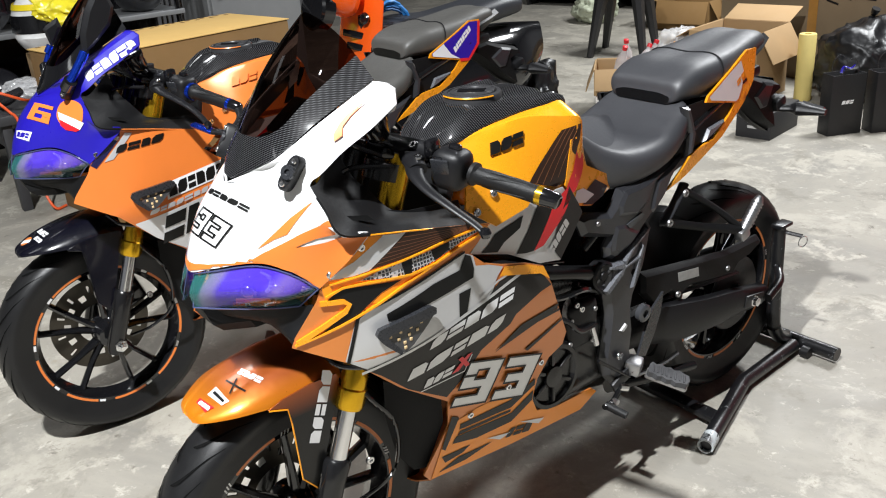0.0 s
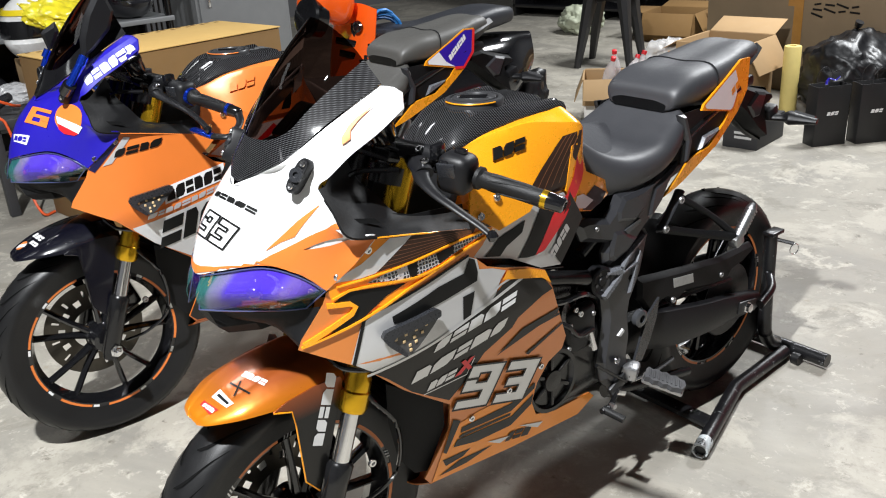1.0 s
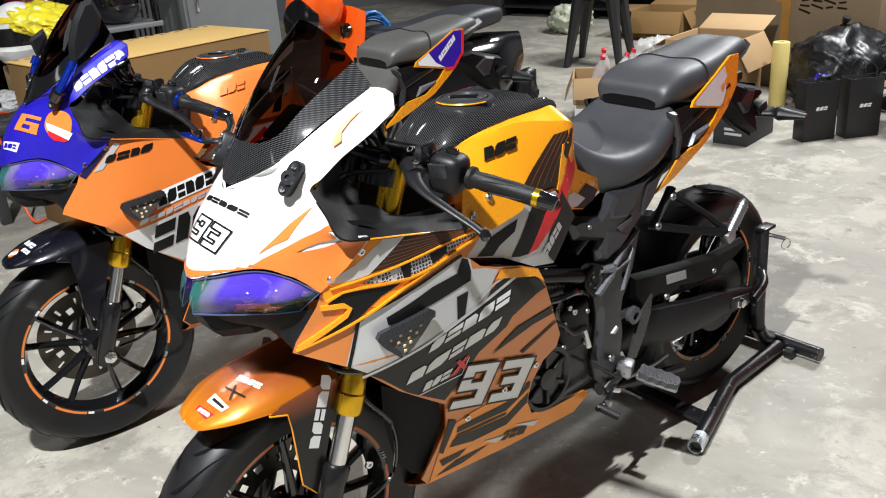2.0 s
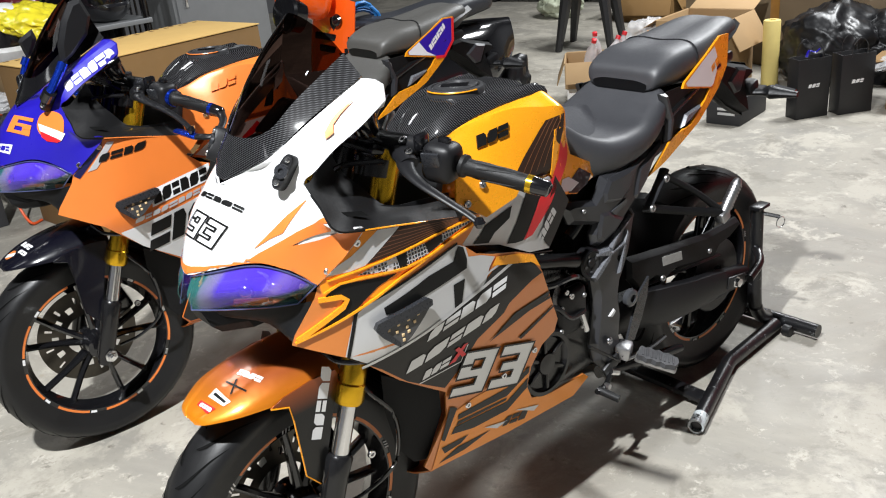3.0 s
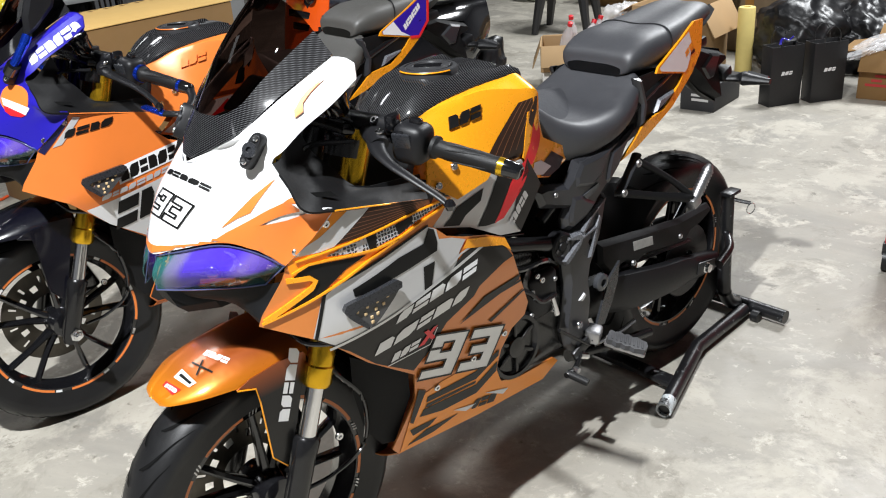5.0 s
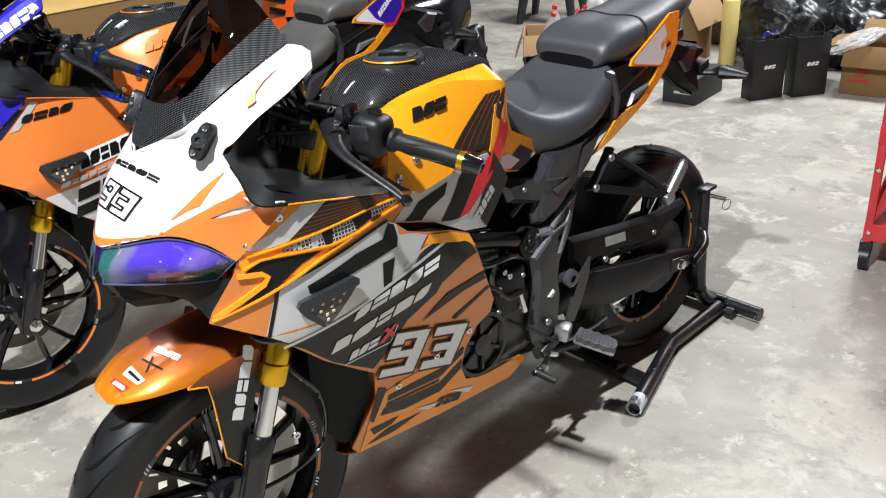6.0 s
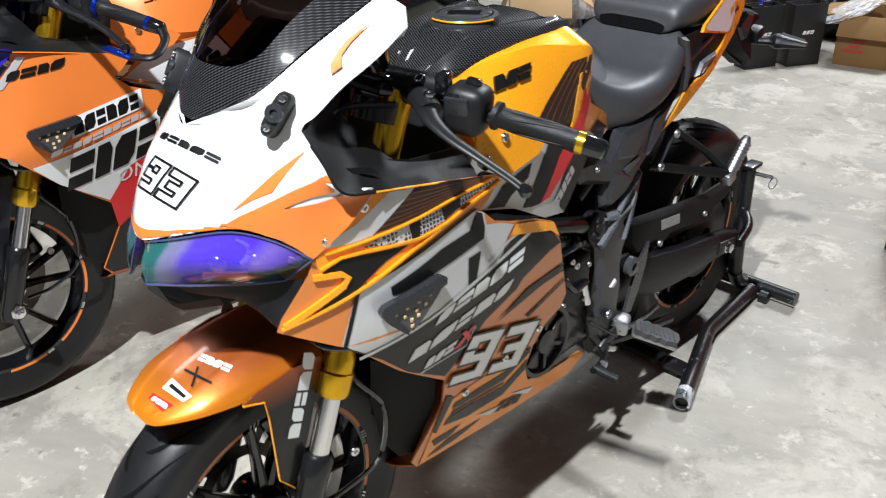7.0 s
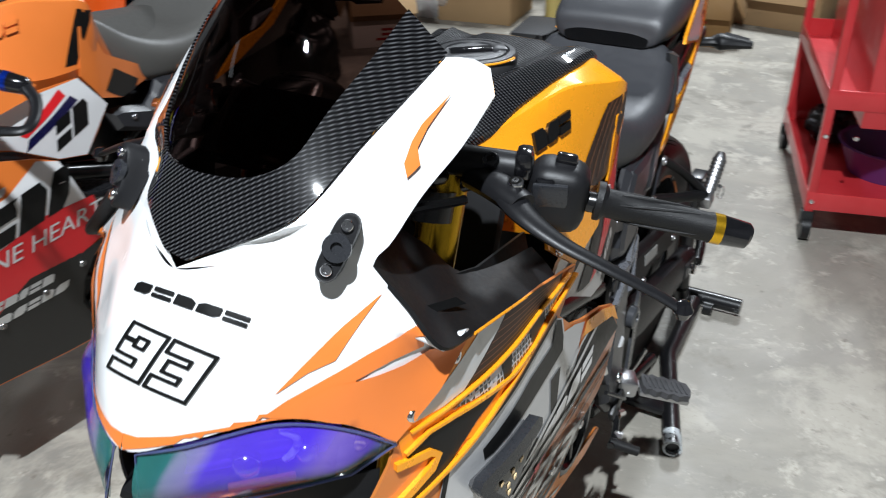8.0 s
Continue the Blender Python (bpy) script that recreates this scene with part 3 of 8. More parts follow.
        if second:
            bm = bmesh.new()
            b0, b1 = a0 - 0.22 * (a1 - a0), a0 - 0.02
            ring = [(r, b0 + (b1 - b0) * j / 6) for j in range(7) for r in (rim_r - 0.013, rim_r + 0.0045)]
            vs = [bm.verts.new((xr + 0.0005 - (0.002 if r < rim_r else 0), r * math.sin(a), r * math.cos(a))) for r, a in ring]
            for j in range(6):
                bm.faces.new((vs[2 * j], vs[2 * j + 1], vs[2 * j + 3], vs[2 * j + 2]))
            part("rim_tape", bm, second, hub)
            continue
        bm = bmesh.new()
        for j in range(3):
            a = 2 * math.pi * (i + 0.80 + 0.05 * j) / ticks
            q = [(rim_r - 0.012, a), (rim_r + 0.004, a + 0.03), (rim_r + 0.004, a + 0.045), (rim_r - 0.012, a + 0.015)]
            bm.faces.new([bm.verts.new((xr, r * math.sin(g), r * math.cos(g))) for r, g in q])
        part("rim_tick", bm, SILVER, hub)
    return hub


def brake_disc(hub, x, r0, r1, slots=24):
    bm = bmesh.new()
    for x0 in (x - 0.002, x + 0.002):
        n = slots * 4
        rs = [r0, r0 + (r1 - r0) * 0.25, r0 + (r1 - r0) * 0.5, r0 + (r1 - r0) * 0.78, r1]
        v = [[bm.verts.new((x0, r * math.sin(2 * math.pi * k / n), r * math.cos(2 * math.pi * k / n))) for k in range(n)] for r in rs]
        for j in range(4):
            for k in range(n):
                if (j == 1 and k % 8 in (1, 2, 3)) or (j == 2 and k % 8 == 6):
                    continue
                bm.faces.new((v[j][k], v[j][(k + 1) % n], v[j + 1][(k + 1) % n], v[j + 1][k]))
    part("brake_disc", bm, DISC_STEEL, hub, "slotted steel brake disc", 30)


NOSE = half_net([
    [(0, -0.120, 0.848), (0.05, -0.100, 0.861), (0.11, -0.047, 0.872), (0.155, -0.010, 0.857), (0.187, 0.018, 0.828)],
    [(0, -0.110, 0.878), (0.052, -0.088, 0.890), (0.112, -0.036, 0.899), (0.165, 0.004, 0.886), (0.2085, 0.062, 0.867)],
    [(0, -0.091, 0.915), (0.052, -0.071, 0.925), (0.112, -0.020, 0.931), (0.176, 0.020, 0.914), (0.2165, 0.104, 0.905)],
    [(0, -0.079, 0.934), (0.051, -0.060, 0.943), (0.109, -0.013, 0.949), (0.174, 0.024, 0.932), (0.2160, 0.078, 0.9105)],
    [(0, -0.064, 0.952), (0.050, -0.047, 0.958), (0.105, -0.006, 0.964), (0.166, 0.026, 0.950), (0.2145, 0.051, 0.9185)],
    [(0, -0.048, 0.968), (0.048, -0.032, 0.975), (0.100, 0.001, 0.982), (0.147, 0.026, 0.975), (0.186, 0.046, 0.956)],
    [(0, -0.030, 0.981), (0.045, -0.015, 0.989), (0.095, 0.008, 0.998), (0.130, 0.026, 0.998), (0.158, 0.040, 0.991)],
])
ARM = [
    [(0.0, -0.030, 0.981), (0.045, -0.015, 0.989), (0.095, 0.008, 0.998), (0.130, 0.026, 0.998), (0.158, 0.040, 0.991)],
    [(0.050, -0.006, 1.004), (0.080, 0.010, 1.010), (0.110, 0.021, 1.013), (0.136, 0.032, 1.010), (0.161, 0.045, 1.000)],
    [(0.100, 0.018, 1.030), (0.115, 0.029, 1.033), (0.132, 0.039, 1.032), (0.150, 0.050, 1.024), (0.166, 0.060, 1.008)],
    [(0.120, 0.086, 1.073), (0.133, 0.091, 1.075), (0.147, 0.096, 1.071), (0.163, 0.100, 1.056), (0.173, 0.100, 1.036)],
    [(0.135, 0.140, 1.104), (0.147, 0.144, 1.106), (0.161, 0.148, 1.102), (0.176, 0.151, 1.088), (0.184, 0.150, 1.064)],
    [(0.147, 0.186, 1.129), (0.158, 0.192, 1.129), (0.170, 0.198, 1.127), (0.183, 0.204, 1.119), (0.190, 0.200, 1.096)],
]
SCREEN = half_net([
    [(0, -0.026, 0.985), (0.004, -0.026, 0.986), (0.010, -0.024, 0.988)],
    [(0, -0.006, 1.012), (0.028, -0.008, 1.008), (0.052, -0.004, 1.006)],
    [(0, 0.023, 1.065), (0.056, 0.025, 1.053), (0.101, 0.021, 1.033)],
    [(0, 0.066, 1.133), (0.070, 0.077, 1.115), (0.121, 0.088, 1.076)],
    [(0, 0.112, 1.187), (0.078, 0.127, 1.160), (0.136, 0.142, 1.107)],
    [(0, 0.160, 1.232), (0.074, 0.177, 1.198), (0.147, 0.188, 1.131)],
])


def set_right(p):
    """The far half of the cowl sits a little narrower and further back."""
    if p.x >= 0:
        return p.copy()
    f = math.exp(-((p - Vector((-0.101, 0.021, 1.033))).length / 0.030) ** 2)
    k = min(max((p.z - 0.90) / 0.10, 0), 1)
    return Vector((p.x * (1 - 0.08 * k) + 0.012 * f, p.y + 0.234 * p.x * p.x / (0.13 - p.x) * k + 0.015 * f, p.z))


def nose(bike, L):
    before = set(bpy.data.meshes.keys())
    c = part("front_cowl", skin(net(NOSE, 6, 5), 0.003), L["cowl"], bike, L["cowl_label"], 50)
    for side in (1, -1):
        cols = [smooth_path([r[i] for r in ARM], 5) for i in range(5)]
        bm = skin([list(r) for r in zip(*cols)], 0.003)
        if side < 0:
            bm = mirrored(bm)
        part("cowl_arm", bm, L["cowl"], c, "", 16)
        # end of the arm, closed by a short turned-in lip
        lip = [[Vector(p) for p in ARM[-1]]]
        lip.append([p + Vector((-0.004, -0.004, -0.012)) for p in lip[0]])
        lip.append([p + Vector((-0.020, -0.030, -0.022)) for p in lip[0]])
        bm = skin(lip, 0.002)
        part("arm_lip", mirrored(bm) if side < 0 else bm, L["cowl"], c)
    bm = bmesh.new()
    tmp = skin(net(NOSE, 6, 5))
    me = bpy.data.meshes.new("tmp")
    tmp.to_mesh(me)
    tmp2 = skin([list(r) for r in zip(*[smooth_path([r[i] for r in ARM], 5) for i in range(5)])])
    verts = [v.co.copy() for v in tmp.verts]
    faces = [[v.index for v in f.verts] for f in tmp.faces]
    tmp2.verts.index_update()
    k = len(verts)
    verts += [v.co.copy() for v in tmp2.verts]
    faces += [[v.index + k for v in f.verts] for f in tmp2.faces]
    k = len(verts)
    verts += [Vector((-v.co.x, v.co.y, v.co.z)) for v in tmp2.verts]
    faces += [[v.index + k for v in reversed(f.verts)] for f in tmp2.faces]
    tree = BVHTree.FromPolygons([set_right(p) for p in verts], faces)
    for b in (bm, tmp, tmp2):
        b.free()
    bpy.data.meshes.remove(me)
    # the smoked screen and its carbon border
    g = net(SCREEN, 8, 10)

    def at(u, v):
        i, j = min(max(u, 0), 0.9999) * (len(g[0]) - 1), min(max(v, 0), 0.9999) * (len(g) - 1)
        a, b = int(i), int(j)
        p, q = g[b][a].lerp(g[b][a + 1], i - a), g[b + 1][a].lerp(g[b + 1][a + 1], i - a)
        return p.lerp(q, j - b)

    def inner(s):
        w, sg = abs(2 * s - 1), (1 if s > 0.5 else -1)
        if w < 0.4:
            f = w / 0.4 * math.pi / 2
            return 0.5 + sg * 0.345 * math.sin(f), 0.36 + 0.17 * (1 - math.cos(f))
        return 0.5 + sg * (0.345 + 0.03 * (w - 0.4) / 0.6), 0.53 + 0.47 * (w - 0.4) / 0.6

    steps = [k / 72 for k in range(73)]
    glass = []
    for k in range(25):
        row = []
        for j in range(49):
            e = math.sin(math.pi * (j / 48 - 0.5)) * 1.01
            low = 0.355 + 0.17 * (1 - math.sqrt(max(0, 1 - e * e)))
            v = low + (1 - low) * k / 24
            row.append(at(0.5 + e * (0.345 + 0.03 * max(0, (v - 0.53) / 0.47)), v))
        glass.append(row)
    part("screen", skin(glass, 0.0), SMOKE, bike, "dark smoked windscreen", 80)
    band = []
    for k in range(9):
        f = k / 8
        band.append([at((0 if s < 0.5 else 1) * (1 - f) + u * f, abs(2 * s - 1) * (1 - f) + v * f) for s, (u, v) in ((s, inner(s)) for s in steps)])
    border = part("screen_border", skin(band, 0.003, None, True), L["border"], bike, L["border_label"])
    part("edge_stripe", tube([at(0.012, 0.06 + 0.06 * k) + Vector((0, -0.001, 0.001)) for k in range(12)], 0.0016, 6), L["shoulder"], border)
    # mirror mounts
    for side in (1, -1):
        o, x, y = Vector((0.137 * side, 0.023, 1.012)), Vector((0.012 * side, 0.030, 0.046)).normalized(), Vector((0.9 * side, 0.55, 0.1))
        n = Vector((0.42 * side, -0.72, 0.42)).normalized()
        y = n.cross(x).normalized()
        m = Matrix((x, y, n)).transposed().to_4x4()
        m.translation = o if side > 0 else o + Vector((0.008, -0.005, 0.005))
        bm = bmesh.new()
        for h, s in ((-0.010, 1.0), (0.007, 1.0), (0.010, 0.93)):
            ring = [Vector((0.031 * s * math.cos(a) * (1.0 if abs(math.cos(a)) > 0.3 else 1), (0.0135 + 0.003 * math.cos(2 * a)) * s * math.sin(a), h)) for a in [2 * math.pi * k / 32 for k in range(32)]]
            vs = [bm.verts.new(m @ p) for p in ring]
            if h > -0.010:
                for k in range(32):
                    bm.faces.new((last[k], last[(k + 1) % 32], vs[(k + 1) % 32], vs[k]))
            last = vs
        bm.faces.new(last)
        bmesh.ops.recalc_face_normals(bm, faces=bm.faces)
        mount = part("mirror_mount", bm, PLASTIC, bike, "black oval mirror mounting plate")
        for d, r in ((0.020, 0.0055), (-0.020, 0.0055)):
            bolt_head(mount, m @ Vector((d, 0, 0.010)), r, CHROME, n)
        part("boss", lathe([(0.0125, 0), (0.012, 0.004), (0.005, 0.004), (0.0048, 0.0005), (0.0001, 0.0005)], m @ Matrix.Translation((0, 0, 0.010)), 20), GREY_PLASTIC, mount)
        if L["mirrors"]:
            stem = ((0.150, 0.018, 1.022), (0.160, 0.030, 1.038), (0.157, 0.074, 1.094)) if side > 0 else ((-0.150, 0.018, 1.018), (-0.163, 0.024, 1.034), (-0.162, 0.046, 1.080))
            post = part("mirror_stem", tube([Vector(p) for p in stem], (0.012, 0.010, 0.009), 14), BLUE_ANOD, bike, "blue anodised mirror stem")
            part("stem_clamp", tube([Vector(stem[0]) + Vector((-0.012 * side, 0, -0.008)), Vector(stem[1]) + Vector((0.002 * side, -0.004, -0.004))], 0.016, 12), GLOSS_BLACK, post)
            part("stem_ring", tube([Vector(stem[2]) + Vector((0, -0.012, -0.018)), Vector(stem[2])], 0.0115, 14), BLUE_ANOD, post)
            head = [(0.070, 1.086), (0.076, 1.138), (0.098, 1.190), (0.124, 1.228), (0.152, 1.236), (0.168, 1.190), (0.150, 1.147), (0.102, 1.104)] if side > 0 else [(0.046, 1.076), (0.036, 1.123), (0.043, 1.131), (0.078, 1.150), (0.084, 1.124), (0.060, 1.083)]
            part("mirror_head", pillow(head, lambda a, b, lift: Vector((stem[2][0] + 0.004 + lift, a, b)), 0.016, 0.010, 0.05), PLASTIC, bike, "folded black mirror head", 25)
    # headlamps
    for side in (1, -1):
        top = [(0.012, -0.116, 0.846), (0.055, -0.096, 0.858), (0.110, -0.048, 0.868), (0.155, -0.012, 0.855), (0.190, 0.016, 0.831)]
        bot = [(0.020, -0.131, 0.792), (0.052, -0.102, 0.790), (0.090, -0.066, 0.790), (0.124, -0.030, 0.790), (0.153, -0.003, 0.794)]
        mid = [(a[0] + 0.006, (a[1] + b[1]) / 2 - 0.010, (a[2] + b[2]) / 2) for a, b in zip(top, bot)]
        mid[-1] = tuple((a + b) / 2 for a, b in zip(top[-1], bot[-1]))
        bm = skin(net([bot, mid, top], 6, 6), 0.0015)
        lamp = part("headlight", mirrored(bm) if side < 0 else bm, LENS, bike, "purple colour-shift headlight lens")
        rim = add_tube(bmesh.new(), [Vector(p) + Vector((0.001, -0.002, 0)) for p in smooth_path(bot, 4) + smooth_path(top[::-1], 4) + [Vector(bot[0])]], 0.0014, 6)
        part("lens_edge", mirrored(rim) if side < 0 else rim, LENS_EDGE, lamp)
        back = [[Vector(p) + Vector((-0.012, 0.045, 0.0)) for p in r] for r in (bot, top)]
        bm = skin(net(back, 4, 4), 0.002)
        part("reflector", mirrored(bm) if side < 0 else bm, GLOSS_BLACK, lamp)
        inner = lambda u, v, d: lens_point(bot, top, u, v, d)
        hood = skin(net([[inner(u, v0 + 0.10 * abs(u - 0.45), d) for u in (0.16, 0.3, 0.45, 0.6, 0.74)] for v0, d in ((0.30, 0.020), (0.50, 0.026), (0.75, 0.016), (0.92, 0.006))], 4, 4), 0.002)
        part("lamp_hood", mirrored(hood) if side < 0 else hood, VIOLET, lamp, "violet filmed lamp hood")
        strip = tube([inner(u, v, d) for u, v, d in ((0.52, 0.86, 0.004), (0.58, 0.78, 0.006), (0.605, 0.62, 0.010), (0.60, 0.45, 0.012), (0.57, 0.34, 0.014))], (0.0025, 0.0035, 0.0045, 0.0045, 0.003), 8, 3)
        part("light_strip", mirrored(strip) if side < 0 else strip, WHITE, lamp, "white curved running light strip")
        for p, r, col in (((0.075, -0.055, 0.812), 0.016, CHROME), ((0.118, -0.022, 0.822), 0.012, CHROME), ((0.155, 0.012, 0.822), 0.006, AMBER)):
            q = Vector((p[0] * side, p[1], p[2]))
            part("projector", lathe([(r * 0.6, -0.02), (r, 0), (r * 0.9, 0.006), (r * 0.5, 0.011), (0.0001, 0.013)], Matrix.Translation(q) @ Vector((0.3 * side, -1, 0)).to_track_quat("Z", "Y").to_matrix().to_4x4(), 16), col, lamp)
        bm = box((0.06, 0.006, 0.008), Matrix.Translation((0.095 * side, -0.058, 0.803)) @ pose(0, 0, 0, 0, 0, 44 * side), 0.002)
        part("lamp_bar", bm, BRIGHT_ORANGE, lamp)
    # black chin under the lamps
    chin = [[(0.0, -0.112, 0.786), (0.06, -0.085, 0.783), (0.12, -0.028, 0.785), (0.176, 0.008, 0.800)],
            [(0.0, -0.098, 0.766), (0.06, -0.070, 0.762), (0.12, -0.026, 0.762), (0.176, -0.004, 0.768)],
            [(0.0, -0.030, 0.752), (0.06, -0.020, 0.745), (0.11, -0.022, 0.732), (0.166, -0.032, 0.735)],
            [(0.0, 0.06, 0.735), (0.06, 0.06, 0.725), (0.11, 0.05, 0.705), (0.165, 0.04, 0.70)]]
    part("chin", skin(net(half_net(chin), 4, 4), 0.003, None, True), DUCT_BLACK, bike, "black plastic chin under the headlights")
    bm = bmesh.new()
    rings = []
    for y0, y1, w0, w1, z in ((-0.116, 0.000, 0.022, 0.050, 0.788), (-0.118, 0.000, 0.024, 0.056, 0.780), (-0.108, -0.004, 0.030, 0.062, 0.752), (-0.092, -0.010, 0.030, 0.060, 0.736), (-0.080, -0.014, 0.024, 0.050, 0.730)):
        rings.append([bm.verts.new((x, y, z)) for x, y in ((-w0, y0), (w0, y0), (w1, y0 * 0.5), (w1, y1), (-w1, y1), (-w1, y0 * 0.5))])
    for r0, r1 in zip(rings, rings[1:]):
        for i in range(6):
            bm.faces.new((r0[i], r1[i], r1[(i + 1) % 6], r0[(i + 1) % 6]))
    bm.faces.new(rings[0])
    bm.faces.new(rings[-1][::-1])
    bmesh.ops.recalc_face_normals(bm, faces=bm.faces)
    part("intake_scoop", bm, DUCT_BLACK, bike, "black intake scoop below the headlights", 25)
    for me in bpy.data.meshes:
        if me.name not in before:
            for v in me.vertices:
                v.co = set_right(v.co)
            me.update()
    return c, tree


def lens_point(bot, top, u, v, d):
    """A point d behind the lens, at the share u across it and v up it."""
    k = min(int(u * 4), 3)
    f = u * 4 - k
    a, b = Vector(bot[k]).lerp(Vector(bot[k + 1]), f), Vector(top[k]).lerp(Vector(top[k + 1]), f)
    return a.lerp(b, v) + Vector((-0.25, 0.95, 0)) * d


def side_fairings(bike, L):
    outline = [(0.018, 0.825), (0.103, 0.903), (0.21, 0.884), (0.352, 0.852), (0.322, 0.826), (0.300, 0.812), (0.330, 0.784), (0.372, 0.768), (0.430, 0.752), (0.472, 0.733), (0.489, 0.690),
               (0.560, 0.545), (0.555, 0.515), (0.520, 0.495), (0.496, 0.450), (0.490, 0.397), (0.510, 0.355), (0.570, 0.335), (0.680, 0.335), (0.700, 0.318), (0.655, 0.283), (0.45, 0.288),
               (0.232, 0.306), (0.214, 0.330), (0.262, 0.440), (0.252, 0.510), (0.137, 0.600), (0.052, 0.683), (-0.037, 0.734), (-0.030, 0.750), (0.010, 0.806)]
    for side in (1, -1):
        fn = on_flank if side > 0 else on_right
        p = part("side_fairing", panel(outline, fn, 0.004, 0.022, side < 0), L["side"], bike, L["side_label"], 50)
        for k, (polys, material, layer) in enumerate(L["side_art"]):
            decals(polys, lambda q: sticker([q], fn, 0.0012 + 0.0005 * layer, 0.02, side < 0), material, p)
        for q, w, material, layer in L["outlines"]:
            part("number_outline", ring_line(q, w, fn, 0.0012 + 0.0005 * layer, side < 0), material, p)
        for text, size, o, r, u, shear, fat, material, layer in L["side_text"]:
            if side > 0:
                part("lettering", sticker_text(text, size, fn, 0.0012 + 0.0005 * layer, o, r, u, shear, fat), material, p)
        # the raised edge along the black slash
        for line, w in L["ridges"]:
            bm = panel(ribbon(line, w), lambda a, b: fn(a, b, 0.006), 0.007, 0.012, side < 0)
            part("trim_edge", bm, L["trim"], p)
        for y, z in ((0.037, 0.849), (0.091, 0.884), (0.495, 0.495), (0.410, 0.470), (0.315, 0.443)):
            bolt_head(p, fn(y, z, 0.001), 0.0075, CHROME, (side, 0, 0))
        # front indicator
        sig = [(0.087, 0.732), (0.092, 0.738), (0.190, 0.748), (0.196, 0.742), (0.192, 0.734), (0.138, 0.691), (0.122, 0.691), (0.094, 0.722)]
        s = part("indicator", panel(rounded(sig, 1, 0.2), lambda a, b: fn(a, b, 0.015), 0.014, 0.015, side < 0), SMOKED_LENS, bike, "smoked triangular indicator with small diodes")
        part("indicator_rim", panel(rounded([(0.083, 0.734), (0.090, 0.745), (0.190, 0.758), (0.199, 0.751), (0.197, 0.740), (0.098, 0.730), (0.124, 0.697), (0.120, 0.690), (0.092, 0.718)], 1, 0.12), lambda a, b: fn(a, b, 0.021), 0.012, 0.012, side < 0), GREY_PLASTIC, s)
        for y, z in [(0.108, 0.725), (0.127, 0.729), (0.147, 0.732), (0.168, 0.735), (0.122, 0.717), (0.142, 0.720), (0.158, 0.724), (0.132, 0.708), (0.144, 0.711), (0.132, 0.699)]:
            part("diode", box((0.002, 0.006, 0.006), Matrix.Translation(fn(y, z, 0.0158)), 0.001), AMBER, s)
        # radiator duct behind the front wheel
        duct = [(0.162, 0.560), (0.259, 0.500), (0.262, 0.442), (0.232, 0.335), (0.208, 0.335), (0.178, 0.379), (0.160, 0.480)]
        f2 = lambda a, b: Vector(((0.165 - 0.05 * (0.26 - a) / 0.1 - 0.10 * max(0, 0.5 - b)) * side, a, b))
        part("radiator_duct", panel(duct, f2, 0.004, 0.02, side < 0), DUCT_BLACK, bike, "black plastic radiator duct")
    # belly tray joins both sides below
    bm = bmesh.new()
    rows = []
    for y in (0.235, 0.35, 0.45, 0.56, 0.66):
        z = 0.300 - 0.02 * (y - 0.235)
        x = flank(y, z) - 0.004
        rows.append([(-x, y, z + 0.004), (-x * 0.5, y, z - 0.035), (0, y, z - 0.045), (x * 0.5, y, z - 0.035), (x, y, z + 0.004)])
    part("belly_tray", skin(net(rows, 4, 3), 0.003), L["side"], bike)


